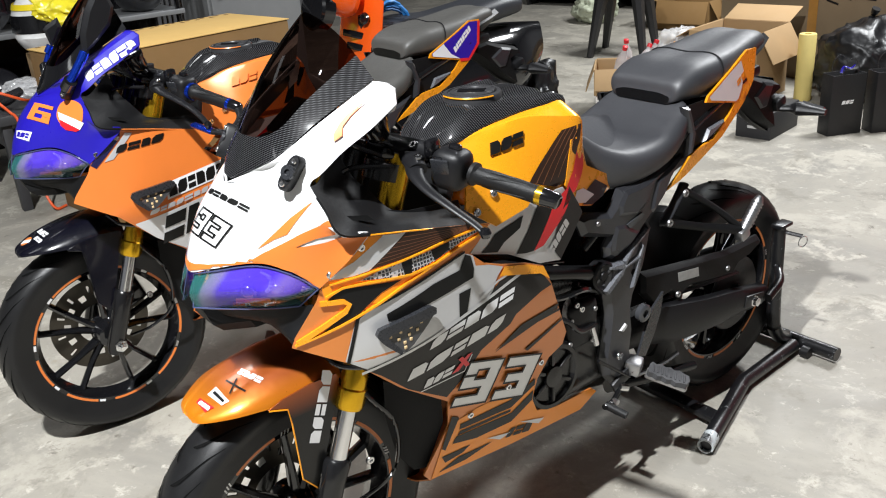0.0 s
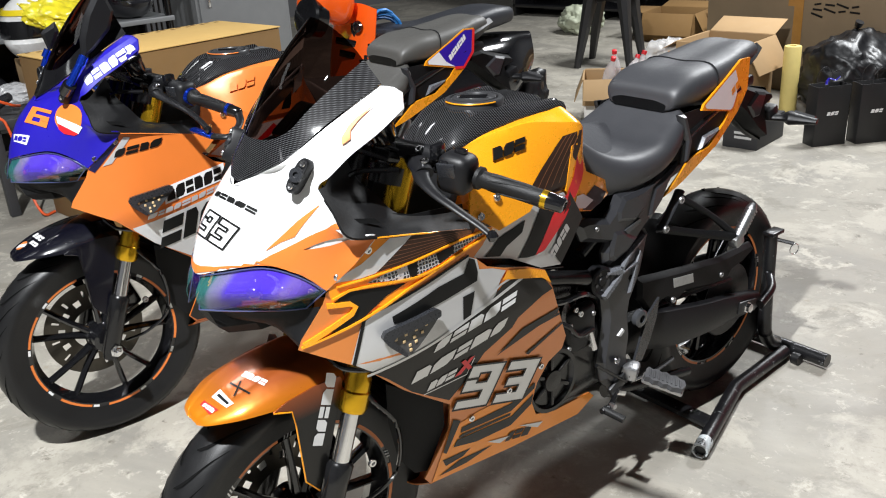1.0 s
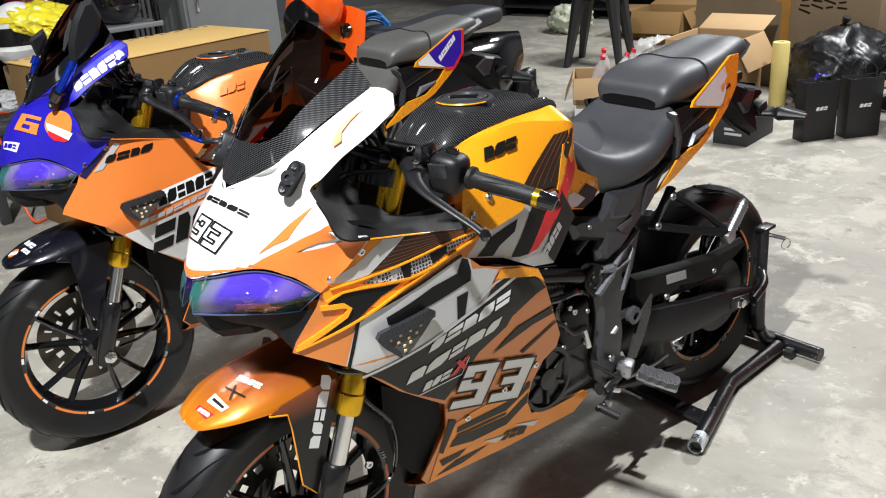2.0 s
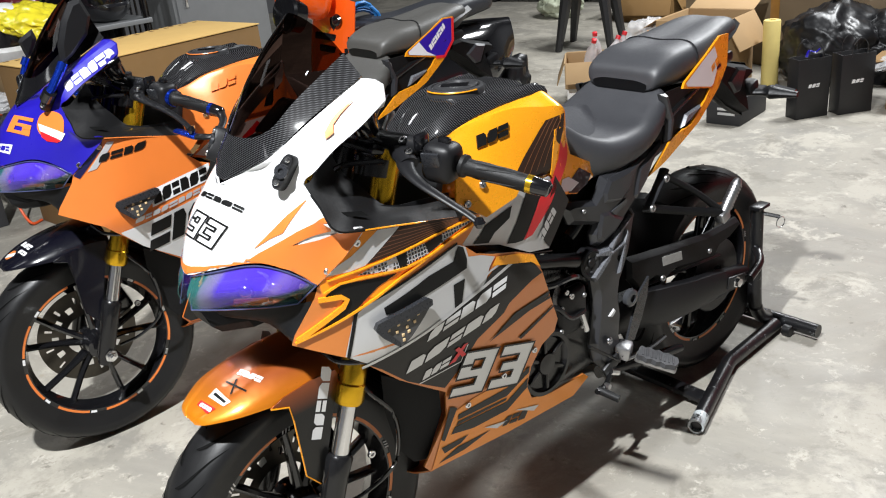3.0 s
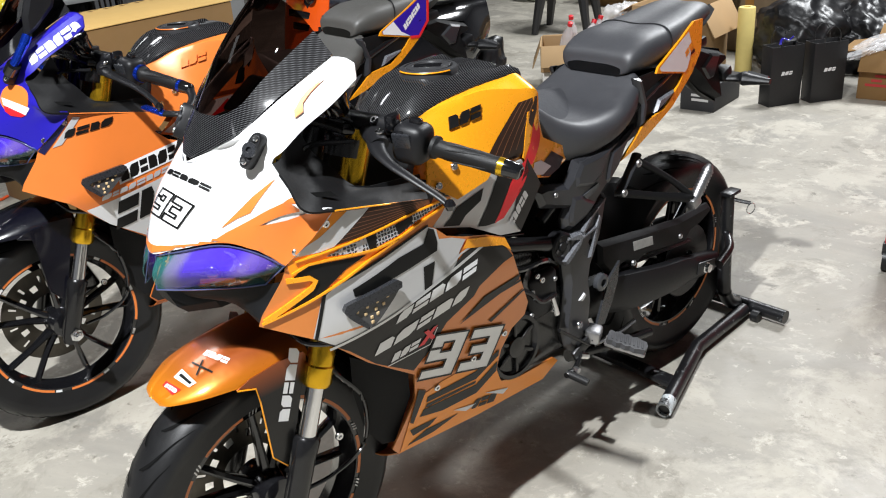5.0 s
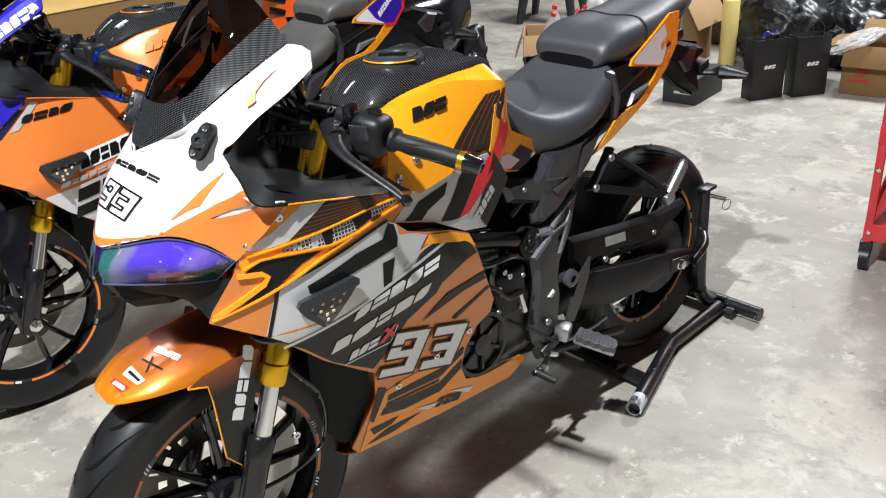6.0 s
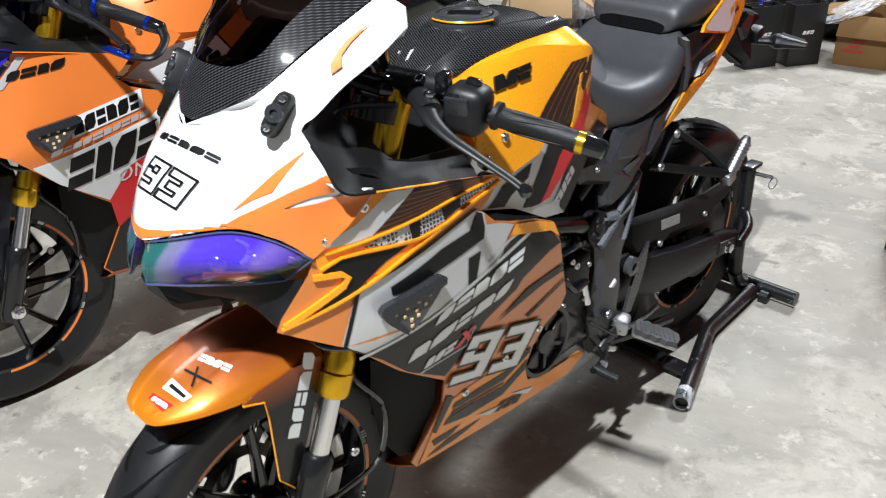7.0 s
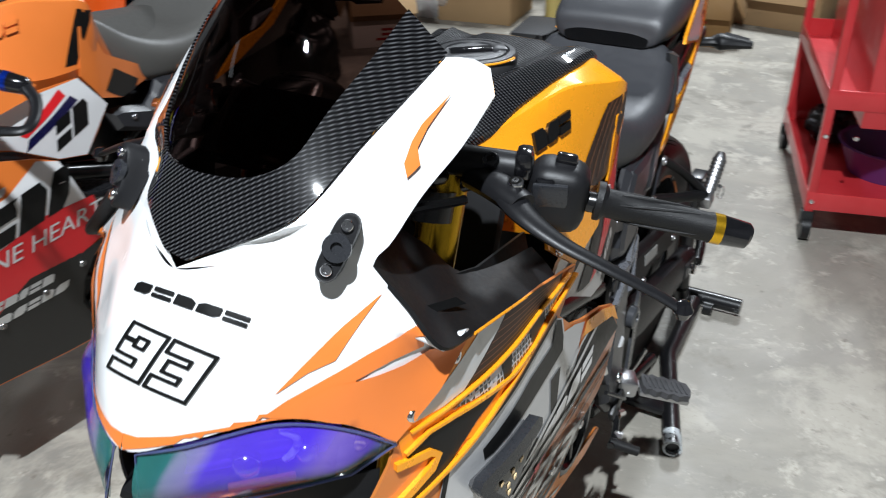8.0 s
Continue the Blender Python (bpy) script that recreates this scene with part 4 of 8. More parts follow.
def upper_covers(bike, L):
    for side in (1, -1):
        fl = side < 0
        # black inner duct of the cowl: wall, floor and lip
        rim = [(0.158, 0.042, 0.990), (0.190, 0.046, 0.958), (0.2195, 0.050, 0.924), (0.221, 0.104, 0.9065), (0.221, 0.200, 0.886), (0.218, 0.304, 0.860)]
        low = [(0.140, 0.070, 0.990), (0.165, 0.086, 0.950), (0.184, 0.100, 0.926), (0.192, 0.140, 0.909), (0.196, 0.215, 0.894), (0.204, 0.310, 0.870)]
        inn = [(0.095, 0.131, 1.025), (0.115, 0.143, 0.976), (0.140, 0.161, 0.947), (0.160, 0.191, 0.908), (0.175, 0.246, 0.893), (0.187, 0.306, 0.888)]
        bm = skin(net([rim, low, inn], 5, 4), 0.004)
        part("cockpit_duct", mirrored(bm) if fl else bm, DUCT_BLACK, bike, "black cockpit side duct")
        rib = tube([Vector(p) + Vector((0.0005, 0, -0.001)) for p in rim[3:]], 0.0016, 8, 4)
        part("duct_trim", mirrored(rib) if fl else rib, L["trim"] if L["gold_bolts"] else DUCT_BLACK, bike)
        slot = [(0.1745, 0.072, 0.934), (0.183, 0.084, 0.925), (0.199, 0.128, 0.9165), (0.192, 0.120, 0.926)]
        bm = bmesh.new()
        bm.faces.new([bm.verts.new((x + 0.002, y - 0.001, z + 0.002)) for x, y, z in slot])
        part("duct_slot", mirrored(bm) if fl else bm, GROOVE, bike, "", 0)
        g = lambda a, b: Vector((side * (0.165 - 0.25 * (b - 0.9)), a, b))
        part("cockpit_floor", panel([(0.06, 0.99), (0.09, 0.94), (0.22, 0.90), (0.33, 0.89), (0.33, 0.82), (0.10, 0.83), (0.03, 0.90)], g, 0.004, 0.03, fl), DUCT_BLACK, bike)
        # amber shoulder panel under the handlebar
        h = lambda a, b, lift=0.0: Vector((side * (0.205 - 0.25 * (b - 0.87) + lift), a, b))
        p = part("shoulder_panel", panel([(0.318, 0.882), (0.335, 0.935), (0.400, 0.925), (0.485, 0.868), (0.460, 0.849), (0.378, 0.836), (0.345, 0.860)], h, 0.004, 0.02, fl), L["shoulder"], bike)
        bolt_head(p, h(0.385, 0.895, 0.001), 0.008, CHROME, (side, 0, 0.2))
        bolt_head(p, h(0.340, 0.872, 0.001), 0.008, CHROME, (side, 0, 0.2))
        # tank side cover with the slanted graphics
        c = lambda a, b, lift=0.0: Vector((side * (0.196 - 0.10 * max(0, b - 0.80) - 0.12 * max(0, a - 0.5) + lift), a, b))
        q = part("tank_side_cover", panel([(0.326, 0.792), (0.377, 0.832), (0.479, 0.852), (0.585, 0.848), (0.612, 0.800), (0.640, 0.778), (0.602, 0.734), (0.566, 0.700), (0.501, 0.716), (0.419, 0.762)], c, 0.004, 0.02, fl), L["cover"], bike)
        for polys, material, layer in L["cover_art"]:
            decals(polys, lambda q: sticker([q], c, 0.0012 + 0.0005 * layer, 0.02, fl), material, q)


def tank(bike, L):
    st = [  # y; half width and height of the lower edge, the crease, the edge of the cover, the top; height of the middle
        (0.352, 0.070, 0.905, 0.045, 0.930, 0.040, 0.936, 0.028, 0.940, 0.942),
        (0.378, 0.092, 0.900, 0.066, 0.950, 0.060, 0.957, 0.040, 0.964, 0.968),
        (0.405, 0.120, 0.890, 0.083, 0.962, 0.078, 0.969, 0.052, 0.984, 0.988),
        (0.450, 0.155, 0.872, 0.101, 0.976, 0.088, 0.982, 0.064, 1.006, 1.011),
        (0.502, 0.165, 0.862, 0.120, 0.989, 0.097, 0.990, 0.070, 1.010, 1.017),
        (0.545, 0.168, 0.858, 0.135, 0.993, 0.104, 0.997, 0.074, 1.012, 1.018),
        (0.602, 0.170, 0.860, 0.157, 0.985, 0.114, 1.004, 0.080, 1.012, 1.014),
        (0.645, 0.166, 0.868, 0.172, 0.975, 0.119, 1.003, 0.080, 1.006, 1.008),
        (0.672, 0.150, 0.860, 0.150, 0.925, 0.108, 0.945, 0.074, 0.952, 0.954),
        (0.735, 0.120, 0.800, 0.100, 0.830, 0.090, 0.845, 0.060, 0.850, 0.850),
    ]
    rows = []
    for y, wl, zl, wc, zc, ws, zs, wt, zt, zm in st:
        k = 0.85 if 0.39 < y < 0.66 else 1.0
        half = [(0, y, zm - 0.014), (wt, y, zt - 0.014), (ws - 0.012, y, zs - 0.006), (ws, y, zs), (ws * 0.12 + wc * 0.88, y, zs * 0.12 + zc * 0.88 + 0.0008), (wc, y, zc - 0.001), (wc * 0.9 + wl * 0.1 + 0.001, y, zc * 0.9 + zl * 0.1),
                (wc * 0.5 + wl * 0.5 + 0.004 * k, y, (zc + zl) / 2), (wl, y, zl), (wl - 0.02, y, zl - 0.05)]
        rows.append([Vector((-a, b, c)) for a, b, c in half[:0:-1]] + [Vector(p) for p in half])
    cols = [smooth_path([r[i] for r in rows], 5) for i in range(len(rows[0]))]
    t = part("fuel_tank", skin([list(r) for r in zip(*cols)], 0.0, None, True), L["tank"], bike, L["tank_label"], 22)
    # carbon cover on top: flat edge, raised rim round the filler
    top = []
    for y, wl, zl, wc, zc, ws, zs, wt, zt, zm in st[1:8]:
        wb, zb = ws - 0.017, max(zm - 0.001, zs + 0.010) if y > 0.39 else zs + 0.008
        half = [(0, y, zb + 0.001), (wt * 0.55, y, zb), (wt * 0.72, y, zb - 0.005), (wt * 0.86, y, zb - 0.006), (wb - 0.008, y, zb - 0.001), (wb - 0.003, y, zb + 0.001), (wb + 0.001, y, zb - 0.0015),
                (ws - 0.001, y, zs + 0.007), (ws + 0.003, y, zs + 0.002), (ws + 0.003, y, zs - 0.006)]
        top.append([Vector((-a, b, c)) for a, b, c in half[:0:-1]] + [Vector(p) for p in half])
    top.insert(0, [Vector((a * 0.80, b - 0.010, c - 0.012)) for a, b, c in top[0]])
    top.append([Vector((a * 0.96, b + 0.010, c - 0.014)) for a, b, c in top[-1]])
    cols = [smooth_path([r[i] for r in top], 5) for i in range(len(top[0]))]
    c = part("tank_cover", skin([list(r) for r in zip(*cols)], 0.003, None, True), CARBON, bike, "carbon twill tank cover", 28)
    m = Matrix.Translation((0, 0.516, 1.0240))
    cap = part("fuel_cap", lathe([(0.060, -0.012), (0.060, 0.001), (0.057, 0.005), (0.050, 0.006), (0.049, 0.002), (0.046, 0.002), (0.045, 0.006), (0.036, 0.007), (0.035, 0.005), (0.0001, 0.005)], m, 48), CAP_GREY, bike, "dark round fuel cap with a key flap")
    part("key_flap", box((0.018, 0.060, 0.008), m @ Matrix.Translation((0, 0, 0.005)) @ pose(0, 0, 0, 0, 0, -50), 0.003), GLOSS_BLACK, cap)
    part("cap_hinge", box((0.026, 0.020, 0.008), m @ pose(0, 0, 0, 0, 0, -50) @ Matrix.Translation((0, 0.036, 0.005)), 0.003), CAP_GREY, cap)
    part("cap_arc", tube([m @ Vector((0.0605 * math.cos(a), 0.0605 * math.sin(a), 0.003)) for a in [radians(250 + 8 * k) for k in range(15)]], 0.0018, 6), L["tank"], cap)
    # tank flank decals
    me = t.data
    tree = BVHTree.FromPolygons([v.co.copy() for v in me.vertices], [list(p.vertices) for p in me.polygons])
    for side in (1, -1):
        fn0 = caster(tree, (0.16 * side, 0, 0), (side, 0, 0.12))
        fn = lambda a, b, lift: fn0(a * side, b, lift)
        for polys, material, layer in L["tank_art"]:
            decals(polys, lambda q: sticker([q], fn, 0.0012 + 0.0006 * layer, 0.02, side < 0), material, t)
        if L["badge"]:
            mk = blocks(3, 0.070, 0.021, 0.35, 0.15, 5)
            mk = [[Vector((0.448 + a, 0.932 + b + 0.16 * a)) for a, b in q] for q in mk]
            bm = bmesh.new()
            for q in mk:
                vs = [[bm.verts.new(fn(p.x, p.y, l)) for p in q] for l in (0.0, 0.006)]
                bm.faces.new(vs[1] if side > 0 else vs[1][::-1])
                for k in range(len(q)):
                    j = (k + 1) % len(q)
                    f = (vs[0][k], vs[0][j], vs[1][j], vs[1][k])
                    bm.faces.new(f if side > 0 else f[::-1])
            part("tank_badge", bm, L["badge"], t, "raised slanted emblem")
        # amber wing below the tank beside the seat
        h = lambda a, b, lift=0.0: Vector((side * (0.172 - 0.30 * max(0, a - 0.63) + lift), a, b))
        w = part("tank_wing", panel([(0.618, 0.935), (0.640, 0.940), (0.672, 0.868), (0.800, 0.802), (0.786, 0.780), (0.700, 0.770), (0.640, 0.790), (0.600, 0.845)], h, 0.004, 0.02, side < 0), L["tank"], bike)
        for polys, material, layer in L["wing_art"]:
            decals(polys, lambda q: sticker([q], h, 0.0012 + 0.0006 * layer, 0.02, side < 0), material, w)


def seat_shape(stations, su=4, sv=5):
    """y, z of the middle, half width, depth of the side, crown."""
    rows = []
    for y, z, w, d, cr in stations:
        half = [(0, y, z), (w * 0.55, y, z + cr * 0.7), (w * 0.86, y, z - 0.004), (w, y, z - d * 0.35), (w * 0.97, y, z - d * 0.8), (w * 0.86, y, z - d)]
        rows.append([(-a, b, c) for a, b, c in half[:0:-1]] + half)
    bm = skin(net(rows, su, sv), 0.0, None, True)
    es = [e for e in bm.edges if len(e.link_faces) == 1]
    bmesh.ops.holes_fill(bm, edges=es, sides=0)
    return bm


def seats(bike, L):
    part("rider_seat", seat_shape([(0.662, 0.935, 0.075, 0.03, 0), (0.712, 0.922, 0.108, 0.10, -0.006), (0.775, 0.877, 0.132, 0.100, -0.006), (0.850, 0.852, 0.148, 0.082, -0.004), (0.940, 0.856, 0.150, 0.075, -0.002),
                                  (1.010, 0.884, 0.142, 0.080, 0.0), (1.060, 0.912, 0.125, 0.075, 0.0), (1.080, 0.910, 0.10, 0.05, 0.0)]), L["seat"], bike, L["seat_label"], 60)
    pil = part("pillion_seat", seat_shape([(1.040, 0.930, 0.080, 0.025, 0), (1.052, 0.960, 0.104, 0.050, -0.002), (1.110, 0.984, 0.115, 0.075, 0.004), (1.190, 0.990, 0.114, 0.085, 0.006), (1.280, 1.000, 0.105, 0.075, 0.006),
                                   (1.370, 1.014, 0.090, 0.06, 0.006), (1.425, 1.014, 0.074, 0.05, 0.002), (1.445, 0.998, 0.055, 0.03, 0)]), L["seat"], bike, L["seat_label"], 60)
    half = [(0, 1.210, 0.9925), (0.062, 1.208, 0.9965), (0.097, 1.203, 0.989), (0.1135, 1.197, 0.963), (0.110, 1.190, 0.926)]
    pts = smooth_path([(-a, b, c) for a, b, c in half[:0:-1]] + half, 5)
    part("seam", tube(pts, 0.0022, 6), PLASTIC, pil)
    part("seat_base", box((0.17, 0.32, 0.030), Matrix.Translation((0, 1.25, 0.900)) @ pose(0, 0, 0, 8, 0, 0), 0.01), PLASTIC, bike)
    for side in (1, -1):
        fl = side < 0
        t = lambda a, b, lift=0.0: Vector((side * (0.140 - 0.09 * max(0, a - 1.02) - 0.05 * max(0, b - 0.87) + lift), a, b))
        p = part("tail_fairing", panel([(0.966, 0.727), (1.050, 0.786), (1.072, 0.796), (1.156, 0.806), (1.224, 0.850), (1.246, 0.874), (1.116, 0.902), (1.125, 0.915), (1.232, 0.960), (1.300, 0.992), (1.345, 0.990), (1.335, 0.912), (1.290, 0.866), (1.255, 0.842), (1.194, 0.802), (1.120, 0.775), (1.042, 0.748)], t, 0.006, 0.02, fl), L["tail"], bike, L["tail_label"])
        for polys, material, layer in L["tail_art"]:
            decals(polys, lambda q: sticker([q], t, 0.0012 + 0.0006 * layer, 0.02, fl), material, p)
        r = lambda a, b, lift=0.0: Vector((side * (0.122 - 0.04 * max(0, a - 1.06) + lift), a, b))
        part("tail_recess", panel([(1.010, 0.780), (1.045, 0.905), (1.120, 0.906), (1.252, 0.880), (1.236, 0.850), (1.160, 0.806), (1.075, 0.785)], r, 0.004, 0.03, fl), DUCT_BLACK, bike)
        part("recess_rib", pillow([(1.028, 0.908), (1.050, 0.906), (1.076, 0.840), (1.066, 0.794), (1.046, 0.786), (1.054, 0.842)], lambda a, b, lift: r(a, b, lift + 0.016), 0.016, 0.006, 0.03, fl), FRAME_GREY, bike, "", 18)
        part("recess_facet", pillow([(1.205, 0.842), (1.178, 0.826), (1.118, 0.804), (1.136, 0.834)], lambda a, b, lift: r(a, b, lift + 0.010), 0.010, 0.004, 0.03, fl), LIT_RIDGE_GREY, bike, "", 18)
        # frame cover below the seat: a moulded plate with stepped facets
        k1 = lambda a, b, lift=0.0: Vector((side * (0.150 - 0.10 * max(0, a - 0.86) - 0.06 * max(0, b - 0.72) + lift), a, b))
        fc = part("frame_cover", pillow([(0.660, 0.748), (0.700, 0.749), (0.762, 0.733), (0.784, 0.749), (0.802, 0.776), (0.880, 0.778), (1.010, 0.792), (1.050, 0.803), (0.988, 0.750), (0.962, 0.717), (0.919, 0.686), (0.870, 0.657), (0.835, 0.629), (0.778, 0.615), (0.753, 0.627),
                                         (0.750, 0.654), (0.764, 0.674), (0.682, 0.700)], k1, 0.016, 0.012, 0.03, fl), FRAME_GREY, bike, "dark grey moulded frame cover", 18)
        for poly, up in (([(0.790, 0.742), (0.812, 0.770), (0.880, 0.772), (0.945, 0.780), (0.905, 0.748), (0.890, 0.722), (0.850, 0.704), (0.790, 0.718)], 0.005), ([(0.925, 0.764), (1.000, 0.788), (1.035, 0.797), (0.985, 0.752), (0.958, 0.720), (0.915, 0.690), (0.900, 0.700), (0.912, 0.736)], 0.006),
                         ([(0.778, 0.700), (0.812, 0.694), (0.826, 0.682), (0.862, 0.662), (0.830, 0.638), (0.784, 0.625), (0.765, 0.640), (0.768, 0.668)], 0.005)):
            part("cover_facet", pillow(poly, lambda a, b, lift, up=up: k1(a, b, lift + up), up + 0.003, 0.009, 0.03, fl), FRAME_GREY, fc, "", 18)
        part("cover_slit", panel([(0.813, 0.692), (0.866, 0.707), (0.872, 0.697), (0.824, 0.680)], lambda a, b: k1(a, b, 0.0035), 0.003, 0.03, fl), EDGE_GREY, fc)
        bolt_head(fc, k1(0.720, 0.722, 0.001), 0.006, ALLOY, (side, 0, 0))
    # tail unit: lamp, mudguard, plate holder and rear indicators
    part("tail_unit", skin(net([[(-0.10, 1.20, 0.94), (0, 1.20, 0.90), (0.10, 1.20, 0.94)], [(-0.085, 1.36, 0.985), (0, 1.38, 0.93), (0.085, 1.36, 0.985)], [(-0.05, 1.46, 1.005), (0, 1.48, 0.985), (0.05, 1.46, 1.005)]], 3, 3), 0.02), PLASTIC, bike)
    part("tail_lamp", box((0.11, 0.02, 0.03), Matrix.Translation((0, 1.435, 0.985)) @ pose(0, 0, 0, -30, 0, 0), 0.008), RED_VINYL, bike, "red tail lamp")
    br = part("tail_bracket", pillow([(1.360, 0.900), (1.423, 0.905), (1.478, 0.885), (1.575, 0.862), (1.590, 0.830), (1.545, 0.815), (1.565, 0.760), (1.570, 0.712), (1.494, 0.756), (1.423, 0.815), (1.350, 0.865)], lambda a, b, lift: Vector((0.058 - 0.06 * (a - 1.36) + lift, a, b)), 0.060, 0.016, 0.05), DUCT_BLACK, bike, "faceted black number plate bracket", 18)
    part("bracket_back", pillow([(1.360, 0.900), (1.423, 0.905), (1.478, 0.885), (1.575, 0.862), (1.590, 0.830), (1.545, 0.815), (1.565, 0.760), (1.570, 0.712), (1.494, 0.756), (1.423, 0.815), (1.350, 0.865)], lambda a, b, lift: Vector((-0.058 + 0.06 * (a - 1.36) - lift, a, b)), 0.060, 0.016, 0.05, True), DUCT_BLACK, br, "", 18)
    part("bracket_facet", pillow([(1.430, 0.842), (1.480, 0.872), (1.530, 0.860), (1.500, 0.800), (1.470, 0.800)], lambda a, b, lift: Vector((0.064 - 0.06 * (a - 1.36) + lift, a, b)), 0.010, 0.008, 0.05), FRAME_GREY, br, "", 18)
    part("plate_holder", box((0.12, 0.05, 0.03), Matrix.Translation((0, 1.56, 0.80)) @ pose(0, 0, 0, 20, 0, 0), 0.008), PLASTIC, bike)
    for side in (1, -1):
        p = part("rear_indicator", tube([(0.03 * side, 1.55, 0.785), (0.075 * side, 1.575, 0.785), (0.095 * side, 1.585, 0.785), (0.165 * side, 1.60, 0.782)], (0.014, 0.015, 0.028, 0.012), 10, 3, 0.7), PLASTIC, bike)
        part("lens", tube([(0.10 * side, 1.596, 0.786), (0.155 * side, 1.606, 0.784)], (0.020, 0.011), 8), SMOKED_LENS, p)


BLADE = [(-0.067, 0.594), (-0.034, 0.584), (-0.030, 0.555), (-0.025, 0.428), (0.001, 0.394), (0.022, 0.436), (0.076, 0.602), (0.070, 0.612), (0.018, 0.614), (-0.040, 0.606)]


def front_end(bike, L, hub):
    # added black sheet that keeps the inside dark when seen through the ducts
    part("wiring_cover", box((0.27, 0.02, 0.20), Matrix.Translation((0, 0.325, 0.855)) @ pose(0, 0, 0, -20, 0, 0), 0.006), DUCT_BLACK, bike)
    def on_fork(z, x, dy=0.0):
        return Vector((x, (z - 0.33) * 0.373 + 0.006 + dy, z))

    for side in (1, -1):
        x = 0.112 * side
        leg = part("fork_leg", tube([on_fork(0.268, x), on_fork(0.29, x), on_fork(0.40, x), on_fork(0.435, x), on_fork(0.442, x)], (0.016, 0.023, 0.024, 0.027, 0.022), 20), BLACK_METAL, bike, "black fork leg")
        part("fork_tube", tube([on_fork(0.43, x), on_fork(0.60, x)], 0.0175, 20), CHROME, leg, "polished fork tube")
        part("fork_sleeve", tube([on_fork(0.538, x), on_fork(0.545, x), on_fork(0.575, x), on_fork(0.578, x), on_fork(0.600, x), on_fork(0.604, x), on_fork(1.00, x)], (0.026, 0.029, 0.029, 0.026, 0.026, 0.0245, 0.0245), 20), GOLD_ANOD, leg, "gold fork sleeve")
        part("fork_cap", tube([on_fork(0.985, x), on_fork(1.004, x), on_fork(1.012, x)], (0.027, 0.027, 0.016), 20), GLOSS_BLACK, leg)
        if side > 0:
            part("axle_nut", lathe([(0.018, 0.0), (0.018, 0.005), (0.012, 0.006), (0.012, 0.016), (0.007, 0.017), (0.007, 0.024), (0.0001, 0.024)], Matrix.Translation((x + 0.022, 0.0, 0.295)) @ AXIS_X, 6), CHROME, leg)
            bolt_head(leg, Vector((x + 0.012, 0.108, 0.413)), 0.009)
        part("caliper", box((0.05, 0.075, 0.115), Matrix.Translation((-0.075, 0.098, 0.372)) @ pose(0, 0, 0, 20, 0, 0), 0.014), GLOSS_BLACK, leg) if side < 0 else None
    part("lower_yoke", box((0.25, 0.075, 0.035), Matrix.Translation((0, 0.175, 0.80)) @ pose(0, 0, 0, -20, 0, 0), 0.01), BLACK_METAL, bike)
    part("upper_yoke", box((0.25, 0.085, 0.022), Matrix.Translation((0, 0.245, 0.985)) @ pose(0, 0, 0, -20, 0, 0), 0.008), BLACK_METAL, bike)
    part("ignition_switch", lathe([(0.022, 0), (0.022, 0.018), (0.008, 0.02), (0.0001, 0.02)], Matrix.Translation((0, 0.262, 0.995)), 20), GREY_PLASTIC, bike)
    part("dashboard", box((0.17, 0.03, 0.09), Matrix.Translation((0, 0.135, 1.045)) @ pose(0, 0, 0, -55, 0, 0), 0.012), GLOSS_BLACK, bike, "black dashboard pod")
    part("head_stock", tube([(0, 0.13, 0.73), (0, 0.245, 1.0)], 0.034, 16), BLACK_METAL, bike)
    part("brake_hose", tube([(0.085, 0.12, 0.60), (0.135, 0.11, 0.565), (0.145, 0.16, 0.48), (0.120, 0.165, 0.36), (0.085, 0.11, 0.30), (0.06, 0.05, 0.28)], 0.0045, 8, 6), GLOSS_BLACK, bike)
    part("wiring", tube([(0.10, 0.05, 0.66), (0.13, 0.075, 0.635), (0.15, 0.14, 0.625), (0.14, 0.20, 0.66)], 0.005, 8, 6), GLOSS_BLACK, bike)
    part("inner_guard", box((0.20, 0.05, 0.30), Matrix.Translation((0, 0.27, 0.62)) @ pose(0, 0, 0, -14, 0, 0), 0.02), GLOSS_BLACK, bike)
    part("radiator", box((0.26, 0.03, 0.24), Matrix.Translation((0, 0.245, 0.50)) @ pose(0, 0, 0, -10, 0, 0), 0.006), BLACK_METAL, bike)
    # fender: arch plus side blades
    rows = []
    for y, zc, w, ze in ((-0.175, 0.586, 0.020, 0.582), (-0.166, 0.597, 0.046, 0.588), (-0.132, 0.613, 0.074, 0.593), (-0.100, 0.625, 0.089, 0.595), (-0.050, 0.638, 0.098, 0.593), (0.0, 0.646, 0.100, 0.591), (0.050, 0.648, 0.100, 0.593), (0.085, 0.642, 0.098, 0.596)):
        half = [(0, y, zc), (w * 0.40, y, zc - 0.002), (w * 0.58, y, zc - 0.12 * (zc - ze)), (w * 0.84, y, zc - 0.45 * (zc - ze)), (w * 0.96, y, zc - 0.75 * (zc - ze)), (w, y, ze)]
        rows.append([(-a, b, c) for a, b, c in half[:0:-1]] + half)
    f = part("front_fender", skin(net(rows, 4, 5), 0.003), L["fender"], bike, L["fender_label"], 50)
    me = f.data
    tree = BVHTree.FromPolygons([v.co.copy() for v in me.vertices], [list(p.vertices) for p in me.polygons])
    fn = caster(tree, (0, -0.1, 0.6), (0.35, -0.62, 0.7))
    for polys, material, layer in L["fender_art"]:
        decals(polys, lambda q: sticker([q], fn, 0.0012 + 0.0006 * layer, 0.012), material, f)
